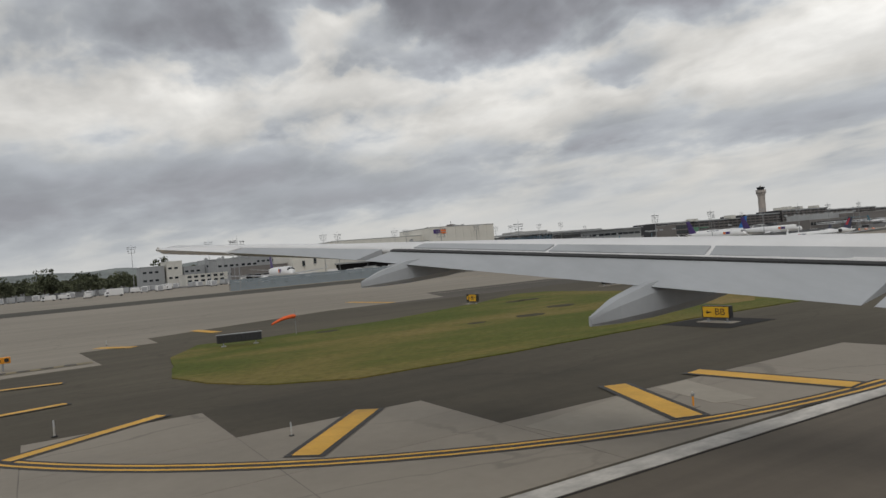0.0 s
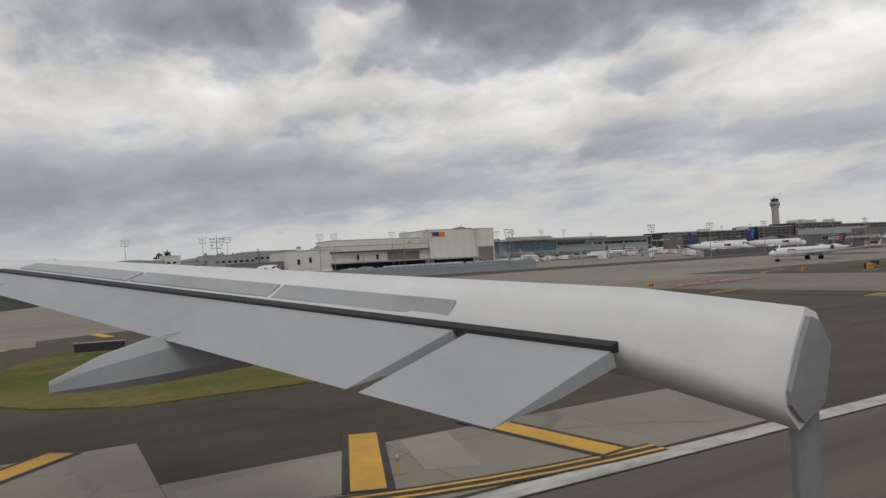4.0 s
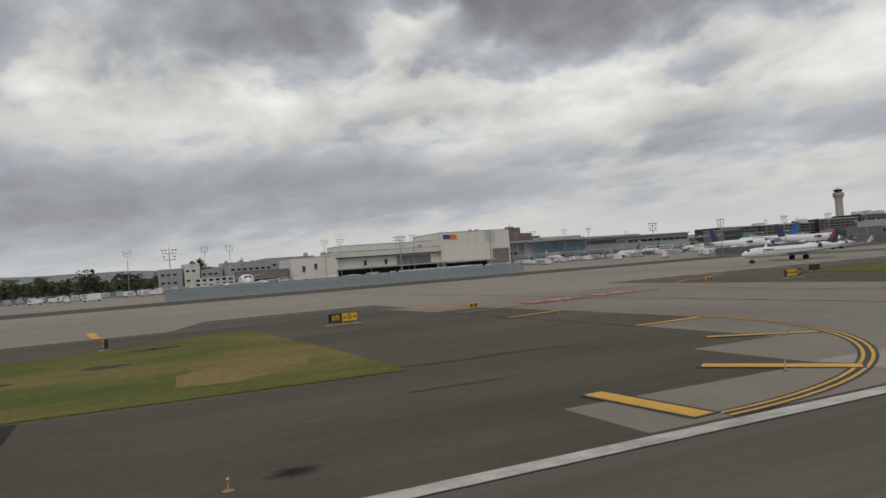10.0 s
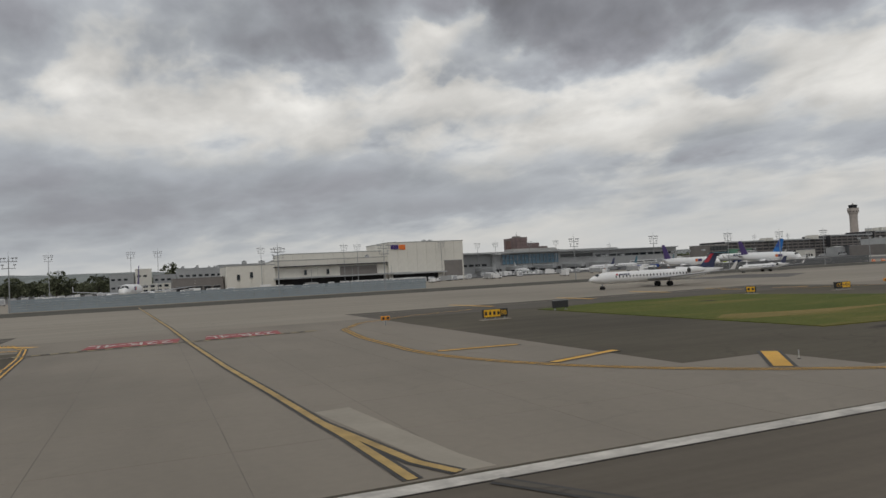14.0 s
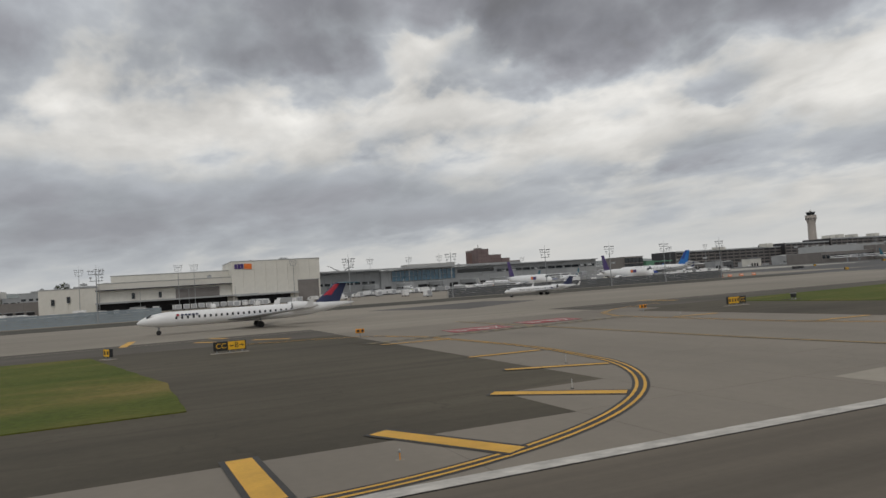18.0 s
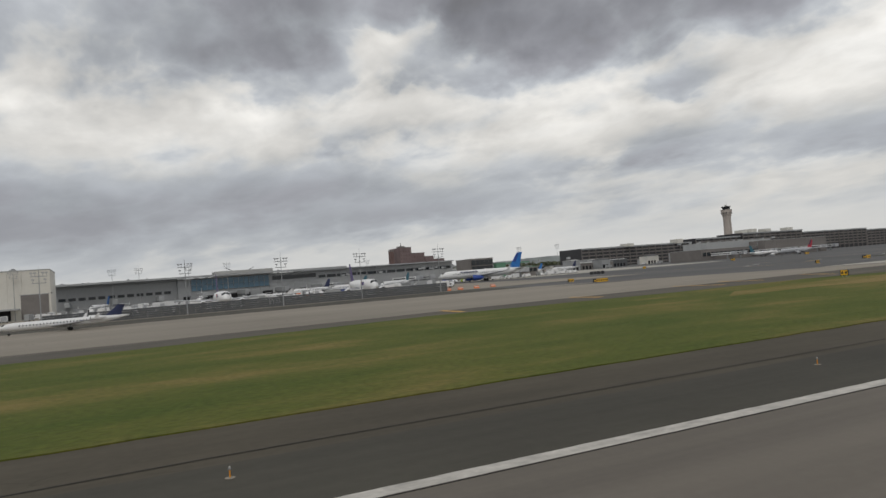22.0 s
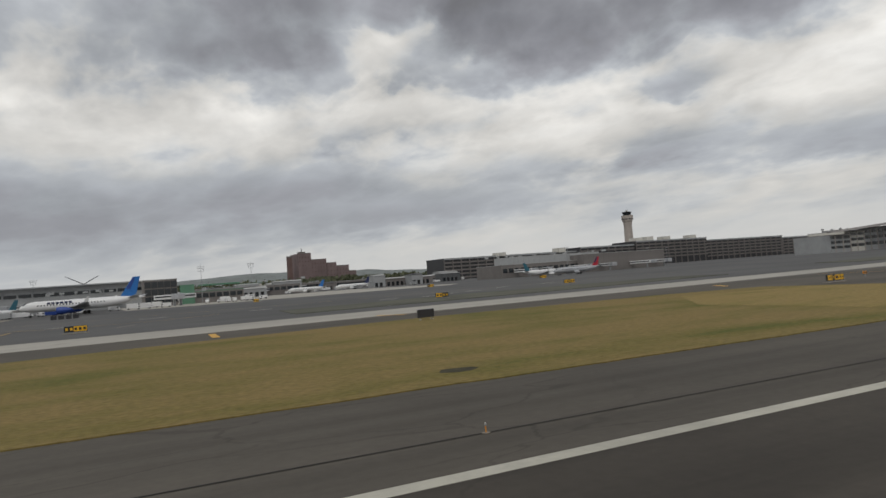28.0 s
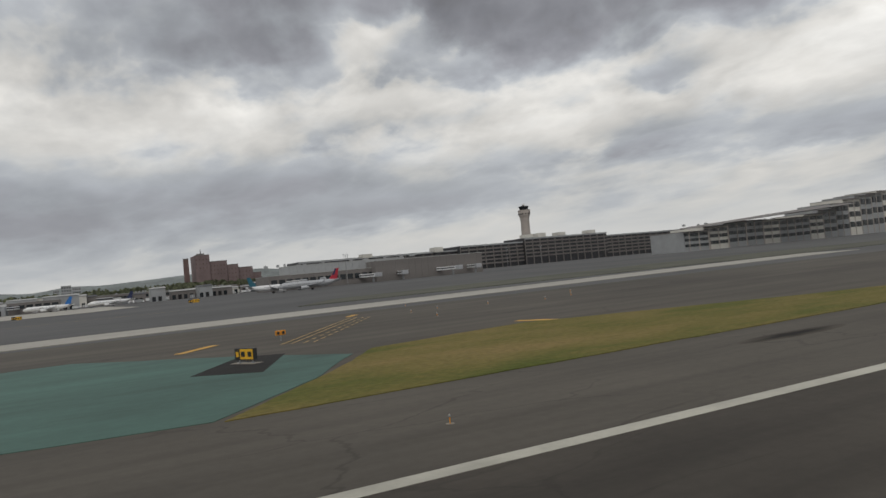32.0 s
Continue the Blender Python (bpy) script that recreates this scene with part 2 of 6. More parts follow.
asphalt_strip = material("asphalt_strip", (0.069, 0.064, 0.050), 0.86, spec=0.3, vary=0.16, scale=0.07, fine=2.0, bump=0.008, stain=0.3, streak=(0.4, 1.5, 1), tyre=0.2)
asphalt_light = material("asphalt_light", (0.110, 0.103, 0.089), 0.88, spec=0.3, vary=0.16, scale=0.09, fine=2.0, bump=0.008, stain=0.32, crack=0.15)
asphalt_old = material("asphalt_weathered", (0.09, 0.083, 0.075), 0.8, vary=0.14, scale=0.05, fine=2.0, bump=0.01, stain=0.25)
asphalt_apron = material("asphalt_apron", (0.085, 0.084, 0.082), 0.8, vary=0.20, scale=0.02, fine=0.7, stain=0.35, tyre=0.2)
asphalt_fresh = material("asphalt_fresh", (0.026, 0.025, 0.024), 0.92, spec=0.2, vary=0.15, scale=0.5, fine=4, bump=0.01)
concrete = material("concrete", (0.165, 0.149, 0.130), 0.8, vary=0.10, scale=0.06, fine=2.5, bump=0.006, stain=0.16, streak=(0.3, 1.5, 1))
concrete_run = material("concrete_runway", (0.140, 0.119, 0.094), 0.85, spec=0.3, vary=0.10, scale=0.05, fine=2.5, bump=0.006, stain=0.2, streak=(0.15, 1.8, 1), tyre=0.3)
concrete_slab = material("concrete_slab", (0.202, 0.176, 0.142), 0.8, vary=0.09, scale=0.12, fine=3, bump=0.006, stain=0.18, island=0.012, crack=0.06, spread=True, streak=(1.4, 0.35, 1))
concrete_mid = material("concrete_slab_light", (0.248, 0.219, 0.178), 0.8, vary=0.10, scale=0.15, fine=3, bump=0.006, stain=0.20, island=0.03, crack=0.25, spread=True)
concrete_pale = material("concrete_pale", (0.292, 0.262, 0.214), 0.8, vary=0.09, scale=0.3, fine=3, bump=0.006, stain=0.12)
concrete_taxi = material("concrete_taxiway", (0.258, 0.228, 0.184), 0.82, vary=0.10, scale=0.035, fine=1.2, stain=0.2, streak=(0.12, 1.6, 1), crack=0.25, tyre=0.16)
concrete_band = material("concrete_band", (0.375, 0.355, 0.312), 0.82, vary=0.10, scale=0.05, fine=1.2, stain=0.18, streak=(0.15, 1.6, 1), crack=0.2)
oil = material("oil_soaked_asphalt", (0.012, 0.011, 0.010), 0.95, spec=0.1, vary=0.3, scale=1.5)
sealant = material("crack_sealant", (0.03, 0.028, 0.026), 0.9, spec=0.2, vary=0.2)
soil = material("damp_soil", (0.055, 0.05, 0.032), 0.95, spec=0.2, vary=0.35, scale=0.9)
joint = material("joint_sealant", (0.155, 0.138, 0.118), 0.8, vary=0.2)
yellow = material("yellow_paint", (0.62, 0.34, 0.035), 0.6, vary=0.12, scale=0.6, fine=7, stain=0.2)
hold_paint = material("faded_hold_paint", (0.25, 0.205, 0.115), 0.7, vary=0.25, scale=0.6, fine=5, stain=0.3)
yellow_dull = material("yellow_paint_rubbed_dark", (0.235, 0.165, 0.06), 0.7, vary=0.3, scale=0.7, fine=5, stain=0.4)
edge_paint = material("edge_line_paint", (0.47, 0.445, 0.405), 0.65, vary=0.22, scale=1.1, fine=5, stain=0.30, streak=(0.9, 1.6, 1))
yellow_worn = material("yellow_paint_worn", (0.40, 0.27, 0.09), 0.65, vary=0.2, scale=0.8, fine=7, stain=0.35)
black_paint = material("black_paint", (0.035, 0.033, 0.031), 0.7, vary=0.25, scale=0.8, fine=6)
white_paint = material("white_paint", (0.50, 0.48, 0.445), 0.6, vary=0.14, scale=0.5, fine=6, stain=0.35)
white_rubbed = material("white_paint_rubbed_with_tyre_marks", (0.20, 0.192, 0.18), 0.7, vary=0.34, scale=0.5, fine=4, stain=0.45, streak=(0.08, 2.2, 1))
white_cream = material("cream_white_paint", (0.47, 0.45, 0.38), 0.65, vary=0.12, scale=0.4, fine=5, stain=0.25)
red_paint = material("red_paint", (0.27, 0.032, 0.032), 0.6, vary=0.2, scale=0.6, fine=5, stain=0.25)
green_paint = material("green_paint", (0.056, 0.122, 0.098), 0.75, vary=0.24, scale=0.14, fine=1.5, stain=0.35, streak=(0.4, 1.5, 1))


def grass_material(name, dry, seed, gain=1.0):
    m = bpy.data.materials.new(name)
    m.use_nodes = True
    nt = m.node_tree
    b = nt.nodes["Principled BSDF"]
    b.inputs["Roughness"].default_value = 0.9
    b.inputs["Specular IOR Level"].default_value = 0.2
    tc = nt.nodes.new("ShaderNodeTexCoord")

    def tex(sc, detail, stretch):
        mp = nt.nodes.new("ShaderNodeMapping")
        mp.inputs["Scale"].default_value = stretch
        mp.inputs["Location"].default_value = (seed, seed * 2, 0)
        n = nt.nodes.new("ShaderNodeTexNoise")
        n.inputs["Scale"].default_value, n.inputs["Detail"].default_value, n.inputs["Roughness"].default_value = sc, detail, 0.62
        nt.links.new(tc.outputs["Object"], mp.inputs["Vector"])
        nt.links.new(mp.outputs[0], n.inputs["Vector"])
        return n.outputs["Fac"]

    r = nt.nodes.new("ShaderNodeValToRGB")
    cols = [(0.30, (0.060, 0.084, 0.011)), (0.45, (0.088, 0.100, 0.018)), (0.60, (0.154, 0.128, 0.038)), (0.74, (0.210, 0.154, 0.060))]
    el = r.color_ramp.elements
    while len(el) < len(cols):
        el.new(0.5)
    for e, (p, c) in zip(el, cols):
        e.position, e.color = max(0.0, p - dry), (*c, 1)
    nt.links.new(tex(0.075, 4, (0.6, 1.3, 1)), r.inputs[0])
    s = nt.nodes.new("ShaderNodeValToRGB")
    s.color_ramp.elements[0].position, s.color_ramp.elements[1].position = 0.3, 0.7
    s.color_ramp.elements[0].color, s.color_ramp.elements[1].color = (0.72 * gain, 0.73 * gain, 0.66 * gain, 1), (1.28 * gain, 1.27 * gain, 1.2 * gain, 1)
    nf = tex(2.2, 8, (0.9, 1.1, 1))
    nt.links.new(nf, s.inputs[0])
    mx = nt.nodes.new("ShaderNodeMix")
    mx.data_type, mx.blend_type = "RGBA", "MULTIPLY"
    mx.inputs[0].default_value = 1.0
    nt.links.new(r.outputs[0], mx.inputs[6])
    nt.links.new(s.outputs[0], mx.inputs[7])
    nt.links.new(mx.outputs[2], b.inputs["Base Color"])
    bp = nt.nodes.new("ShaderNodeBump")
    bp.inputs["Strength"].default_value, bp.inputs["Distance"].default_value = 0.8, 0.08
    nt.links.new(nf, bp.inputs["Height"])
    nt.links.new(bp.outputs[0], b.inputs["Normal"])
    return m


grass_green = grass_material("grass_green", 0.0, 3.0)
grass_lush = grass_material("grass_lush", -0.06, 11.0)
grass_dry = grass_material("grass_dry", 0.185, 5.0)
grass_bare = grass_material("grass_bare", 0.10, 7.0)
grass_tan = grass_material("grass_tan", 0.17, 9.0)
grass_straw = grass_material("grass_straw", 0.22, 13.0, 1.2)
wing_paint = material("wing_paint", (0.36, 0.375, 0.39), 0.35, vary=0.06, scale=0.5, fine=3, stain=0.2, streak=(2.5, 0.6, 1))
wing_top = material("wing_top_paint", (0.70, 0.70, 0.70), 0.45, 0.0, vary=0.05, scale=0.6, fine=3)
white_skin = material("white_aircraft_paint", (0.74, 0.74, 0.74), 0.35, vary=0.04, scale=0.3, fine=2)
grey_skin = material("grey_aircraft_paint", (0.40, 0.41, 0.43), 0.4, vary=0.06, scale=0.3, fine=2)
navy = material("navy_paint", (0.02, 0.03, 0.09), 0.4, vary=0.1)
purple = material("purple_paint", (0.06, 0.03, 0.16), 0.4, vary=0.1)
blue = material("blue_paint", (0.02, 0.16, 0.48), 0.4, vary=0.12)
blue_dark = material("deep_blue_paint", (0.02, 0.06, 0.28), 0.4, vary=0.1)
crimson = material("crimson_paint", (0.42, 0.02, 0.04), 0.45, vary=0.12)
orange = material("orange_fabric", (0.78, 0.13, 0.03), 0.7, vary=0.12, scale=2, fine=9)
orange_paint = material("orange_paint", (0.75, 0.18, 0.03), 0.5, vary=0.1)
teal = material("teal_paint", (0.02, 0.12, 0.17), 0.4, vary=0.1)
rubber = material("rubber", (0.02, 0.02, 0.02), 0.85, vary=0.2)
# dark metal parts, and the painted shade inside the parking deck
dark_metal_and_shade = material("dark_metal_and_shade", (0.045, 0.045, 0.05), 0.5, 0.2, vary=0.2)
steel = material("galvanised_steel", (0.33, 0.34, 0.35), 0.5, 0.5, vary=0.12)
glass_dark = material("dark_glass", (0.02, 0.025, 0.03), 0.12, vary=0.1)
glass_blue = material("blue_glass", (0.075, 0.155, 0.22), 0.1, vary=0.25, scale=0.15)
sign_yellow = material("sign_yellow", (0.80, 0.45, 0.02), 0.45, vary=0.05, scale=2)
sign_black = material("sign_black", (0.02, 0.02, 0.02), 0.5, vary=0.1)
cream_panel = material("cream_metal_panel", (0.68, 0.66, 0.60), 0.6, vary=0.07, scale=0.08, fine=0.7, stain=0.15)
grey_panel = material("grey_metal_panel", (0.36, 0.37, 0.375), 0.6, vary=0.10, scale=0.08, fine=0.7, stain=0.15)
brown_panel = material("brown_grey_panel", (0.19, 0.175, 0.165), 0.7, vary=0.1, scale=0.1, fine=0.8)
# near-black colour, also laid over the docks as their inner shade
dark_open = material("dark_opening", (0.018, 0.018, 0.02), 0.9, vary=0.2)
roof_grey = material("roof_membrane", (0.38, 0.38, 0.37), 0.8, vary=0.1, scale=0.05)
# red brick greyed and lightened, with the haze put into its colour
brick_far = material("hazed_red_brick", (0.205, 0.152, 0.148), 0.85, vary=0.15, scale=0.05, fine=0.5, stain=0.15)
# same brick darkened, painted shade for window recesses that are not cut
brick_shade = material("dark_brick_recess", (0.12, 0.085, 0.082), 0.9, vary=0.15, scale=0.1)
chimney_mat = material("brown_brick", (0.16, 0.105, 0.095), 0.85, vary=0.15, scale=0.05)
tower_concrete = material("tower_concrete", (0.45, 0.40, 0.36), 0.8, vary=0.07, scale=0.06, fine=0.6, stain=0.12)
fence_blue = material("blue_grey_steel", (0.26, 0.305, 0.335), 0.6, vary=0.08, scale=0.1, fine=1.0, stain=0.2)
fence_dark = material("grey_louvred_steel", (0.10, 0.105, 0.11), 0.7, vary=0.15, scale=0.2, fine=1.0)
leaf_dark = material("leaf_dark", (0.078, 0.09, 0.05), 0.85, vary=0.5, tint=(0.115, 0.125, 0.07), scale=0.12, fine=0.8)
bark = material("bark", (0.06, 0.045, 0.035), 0.9, vary=0.2)
green_net = material("green_cladding", (0.11, 0.24, 0.16), 0.7, vary=0.15, scale=0.1)
# woodland greyed and paled: distance haze is mixed into this colour
hill_mat = material("hazy_wooded_hill", (0.185, 0.205, 0.20), 0.95, vary=0.2, scale=0.01, fine=0.08)
lime = material("lime_paint", (0.42, 0.55, 0.05), 0.45, vary=0.1)
amber = material("amber_lens", (0.75, 0.30, 0.02), 0.35, vary=0.1)

# ---- mesh helpers ----


def finish(name, bm, mat, parent=None, label="", smooth=False):
    me = bpy.data.meshes.new(name)
    bm.normal_update()
    bm.to_mesh(me)
    bm.free()
    me.materials.append(mat)
    if smooth:
        for p in me.polygons:
            p.use_smooth = True
    ob = new(name, me)
    if parent is not None:
        ob.parent = parent
    if label:
        tagged(ob, label)
    return ob


def part(name, bm, mat, parent, label="", smooth=False):
    return finish(name, bm, mat, parent, label, smooth)


def again(name, me, parent, m):
    ob = new(name, me)
    ob.parent = parent
    ob.matrix_basis = m
    return ob


def thing(name, m, label, category, group=""):
    ob = new(name)
    ob.empty_display_size = 0.3
    ob.matrix_basis = m
    return tagged(ob, label, category, group)


def structure(ob, label="", category=""):
    return tagged(ob, label, category, kind="structure")


def add_box(bm, x0, y0, z0, x1, y1, z1, bevel=0.0):
    v = [bm.verts.new(c) for c in ((x0, y0, z0), (x1, y0, z0), (x1, y1, z0), (x0, y1, z0), (x0, y0, z1), (x1, y0, z1), (x1, y1, z1), (x0, y1, z1))]
    fs = [bm.faces.new([v[i] for i in q]) for q in ((0, 3, 2, 1), (4, 5, 6, 7), (0, 1, 5, 4), (1, 2, 6, 5), (2, 3, 7, 6), (3, 0, 4, 7))]
    if bevel:
        es = list({e for f in fs for e in f.edges})
        bmesh.ops.bevel(bm, geom=es, offset=bevel, segments=1, affect="EDGES")
    return bm


def box(x0, y0, z0, x1, y1, z1, bevel=0.0):
    return add_box(bmesh.new(), x0, y0, z0, x1, y1, z1, bevel)


def add_prism(bm, pts, z0, z1):
    a = sum(p[0] * q[1] - q[0] * p[1] for p, q in zip(pts, pts[1:] + pts[:1]))
    if a < 0:
        pts = pts[::-1]
    lo = [bm.verts.new((x, y, z0)) for x, y in pts]
    hi = [bm.verts.new((x, y, z1)) for x, y in pts]
    top = bm.faces.new(hi)
    n = len(pts)
    for i in range(n):
        bm.faces.new((lo[i], lo[(i + 1) % n], hi[(i + 1) % n], hi[i]))
    if n > 4:
        bmesh.ops.triangulate(bm, faces=[top])
    return bm


def prism(pts, z0, z1):
    return add_prism(bmesh.new(), list(pts), z0, z1)


def add_tube(bm, a, b, r0, r1=None, n=10, caps=True):
    r1 = r0 if r1 is None else r1
    a, b = Vector(a), Vector(b)
    q = (b - a).to_track_quat("Z", "Y")
    rings = []
    for p, r in ((a, r0), (b, r1)):
        rings.append([bm.verts.new(p + q @ Vector((r * math.cos(2 * math.pi * k / n), r * math.sin(2 * math.pi * k / n), 0))) for k in range(n)])
    for k in range(n):
        bm.faces.new((rings[0][k], rings[0][(k + 1) % n], rings[1][(k + 1) % n], rings[1][k]))
    if caps:
        bm.faces.new(rings[0][::-1])
        bm.faces.new(rings[1])
    return bm


def tube(a, b, r0, r1=None, n=10):
    return add_tube(bmesh.new(), a, b, r0, r1, n)


def lathe(profile, n=16, axis="Z", squash=1.0):
    """A body turned round an axis from (distance along, radius, lift) rows."""
    bm = bmesh.new()
    rings = []
    for row in profile:
        d, r = row[0], row[1]
        lift = row[2] if len(row) > 2 else 0.0
        ring = []
        for k in range(n):
            a = 2 * math.pi * k / n
            c, s = r * math.cos(a), r * math.sin(a)
            ring.append(bm.verts.new((d, c, s * squash + lift) if axis == "X" else (c, s, d)))
        rings.append(ring)
    for r0, r1 in zip(rings, rings[1:]):
        for k in range(n):
            bm.faces.new((r0[k], r0[(k + 1) % n], r1[(k + 1) % n], r1[k]))
    bm.faces.new(rings[0][::-1])
    bm.faces.new(rings[-1])
    bmesh.ops.recalc_face_normals(bm, faces=bm.faces)
    return bm


def add_loft(bm, sections):
    """Skin between rows of points of equal count, closed round each row, capped at both ends."""
    rings = [[bm.verts.new(p) for p in s] for s in sections]
    n = len(rings[0])
    fs = []
    for r0, r1 in zip(rings, rings[1:]):
        for k in range(n):
            fs.append(bm.faces.new((r0[k], r0[(k + 1) % n], r1[(k + 1) % n], r1[k])))
    fs.append(bm.faces.new(rings[0][::-1]))
    fs.append(bm.faces.new(rings[-1]))
    bmesh.ops.recalc_face_normals(bm, faces=fs)
    return bm


def loft(sections):
    return add_loft(bmesh.new(), sections)


def airfoil(x, y, z, chord, thick, upright=False):
    """Ten points round a wing section whose front lies at x; chord runs along +x."""
    rows = ((0, 0), (0.05, 0.45), (0.2, 0.85), (0.4, 1.0), (0.7, 0.6), (1.0, 0.05), (0.7, -0.35), (0.4, -0.6), (0.2, -0.6), (0.05, -0.35))
    if upright:
        return [(x + c * chord, y + t * thick / 2, z) for c, t in rows]
    return [(x + c * chord, y, z + t * thick / 2) for c, t in rows]


def ribbon(pts, w):
    """The outline of a band of width w along a line of points."""
    left, right = [], []
    for i, p in enumerate(pts):
        a = Vector(pts[max(i - 1, 0)])
        b = Vector(pts[min(i + 1, len(pts) - 1)])
        d = (b - a).normalized()
        nrm = Vector((-d.y, d.x))
        left.append(tuple(Vector(p) + nrm * w / 2))
        right.append(tuple(Vector(p) - nrm * w / 2))
    return left, right


def add_band(bm, pts, w, z, shift=0.0):
    left, right = ribbon(pts, w)
    if shift:
        l2, r2 = ribbon(pts, 2 * abs(shift))
        mid = l2 if shift > 0 else r2
        left, right = ribbon(mid, w)
    L = [bm.verts.new((x, y, z)) for x, y in left]
    R = [bm.verts.new((x, y, z)) for x, y in right]
    for i in range(len(pts) - 1):
        bm.faces.new((R[i], R[i + 1], L[i + 1], L[i]))
    return bm


def arc_points(cx, cy, r, a0, a1, n=28):
    return [(cx + r * math.cos(radians(a0 + (a1 - a0) * i / n)), cy + r * math.sin(radians(a0 + (a1 - a0) * i / n))) for i in range(n + 1)]


def text_mesh(words, size, name="letters"):
    cu = bpy.data.curves.new(name, "FONT")
    cu.body, cu.size, cu.align_x, cu.align_y = words, size, "CENTER", "CENTER"
    cu.extrude = 0.004
    ob = new(name, cu)
    bpy.context.view_layer.update()
    me = bpy.data.meshes.new_from_object(ob.evaluated_get(bpy.context.evaluated_depsgraph_get()))
    bpy.data.objects.remove(ob)
    return me


# ---- ground, runway, taxiways ----
EDGE = 17.74
structure(finish("ground", prism([(-4200, -900), (4600, -900), (4600, 4600), (-4200, 4600)], -0.6, -0.10), asphalt_apron), "grey asphalt airfield ground reaching the horizon", "ground")
structure(finish("runway", prism([(-400, -27), (330, -27), (330, 18.0), (-400, 18.0)], -0.4, 0.0), concrete_run), "brown-grey concrete runway with dark tyre stains", "runway")
structure(finish("runway", prism([(330.0, -27), (548, -27), (548, 18.0), (330.0, 18.0)], -0.4, 0.0), concrete_bright), "cleaner brown-grey concrete part of the runway", "runway")
structure(finish("runway", prism([(548.0, -27), (1700, -27), (1700, 18.0), (548.0, 18.0)], -0.4, 0.0), asphalt_run), "dark asphalt runway beyond the concrete part", "runway")
structure(finish("shoulder", prism([(-400, 18.0), (552, 18.0), (552, 90.0), (-400, 90.0)], -0.4, -0.012), asphalt), "dark asphalt runway shoulder", "pavement")
structure(finish("shoulder", prism([(552, 18.0), (1700, 18.0), (1700, 106.0), (552, 106.0)], -0.4, -0.012), asphalt_grey), "grey weathered asphalt runway shoulder", "pavement")
structure(finish("taxiway", prism([(-400, 102), (546, 102), (524, 135), (480, 188), (-400, 188)], -0.35, 0.004), concrete_taxi), "pale concrete taxiway along the runway", "taxiway")
for x0, x1, x2, x3 in ((-400, 110, 115, -400), (139.4, 181.2, 181.2, 139.4), (262.6, 302.5, 302.5, 262.6), (523.9, 556, 546, 523.9)):
    structure(finish("taxiway", prism([(x0, 87.95), (x1, 87.95), (x2, 101.995), (x3, 101.995)], -0.34, 0.004), concrete_taxi), "pale concrete mouth of the taxiway", "taxiway")
structure(finish("taxiway_shoulder", prism([(100, 85), (551.9, 85), (551.9, 102.6), (100, 102.6)], -0.3, -0.004), asphalt_grey), "grey asphalt shoulder of the taxiway", "pavement")
structure(finish("taxiway", prism([(552, 106), (700, 108.5), (780, 111), (845, 117), (1000, 128), (1000, 146), (850, 135), (780, 129.5), (700, 128.5), (535, 128)], -0.35, 0.004), concrete_band), "pale concrete band of the taxiway", "taxiway")
for pts in ([(20, 88.5), (20, 59.6), (59.6, 59.2), (65.6, 59.6), (64.8, 72.0), (63.6, 88.5)], [(63.6, 88.5), (64.8, 72.0), (71.1, 72.2), (71.1, 88.5)], [(71.1, 88.5), (71.1, 78.6), (95, 88.5)]):
    structure(finish("taxiway", prism(pts, -0.35, 0.0), concrete_taxi), "pale concrete edge of the taxiway", "taxiway")
structure(finish("taxiway", prism([(612, 404), (800, 400), (826, 440), (812, 640), (612, 640)], -0.35, -0.03), concrete_band), "pale concrete strip on the apron", "taxiway")
structure(finish("service_road", prism([(-400, 190), (480, 190), (480, 226), (-400, 226)], -0.35, -0.03), asphalt_strip), "dark asphalt service road beside the taxiway", "road")
structure(finish("apron", prism([(-400, 226.5), (560, 226.5), (560, 420), (-400, 420)], -0.35, -0.05), concrete_taxi), "pale concrete aircraft apron", "apron")



def worn_line(x0, x1, y0, y1, step, ragged, seed):
    """A painted line with slightly broken edges."""
    rows, x = [], x0
    knots = ((20, 0.0), (75, -0.05), (95, -0.2), (125, -0.2), (165, -0.12), (215, 0.2), (250, 0.48), (300, 0.28), (400, 0.08), (548, 0.0))
    while x <= x1:
        drift = float(np.interp(x, [n[0] for n in knots], [n[1] for n in knots]))
        a = drift + y0 + ragged * noise.noise(Vector((x * 0.9, seed, 0))) + ragged * 0.8 * noise.noise(Vector((x * 3.1, seed, 2)))
        b = drift + y1 + ragged * noise.noise(Vector((x * 0.9, seed, 5))) + ragged * 0.8 * noise.noise(Vector((x * 3.1, seed, 7)))
        rows.append([(x, a, 0.0), (x, a, 0.012), (x, b, 0.012), (x, b, 0.0)])
        x += step
    return loft(rows)


structure(finish("runway_edge_line", worn_line(20, 547.8, EDGE - 0.38, EDGE + 0.34, 0.6, 0.035, 3.0), edge_paint), "worn white runway edge line", "marking")
structure(finish("edge_joint", worn_line(20, 548, EDGE - 0.50, EDGE - 0.425, 4.0, 0.012, 8.0), sealant), "dark sealed joint beside the edge line", "joint")
structure(finish("shoulder_strip", prism([(329, 18.3), (483, 18.3), (483, 24.4), (329, 24.4)], -0.1, -0.008), asphalt_strip), "darker asphalt strip beside the runway", "pavement")
structure(finish("runway_edge_line", box(548.01, EDGE - 0.38, 0.0, 1700, EDGE + 0.38, 0.012), white_cream), "cream-white runway edge line on asphalt", "marking")


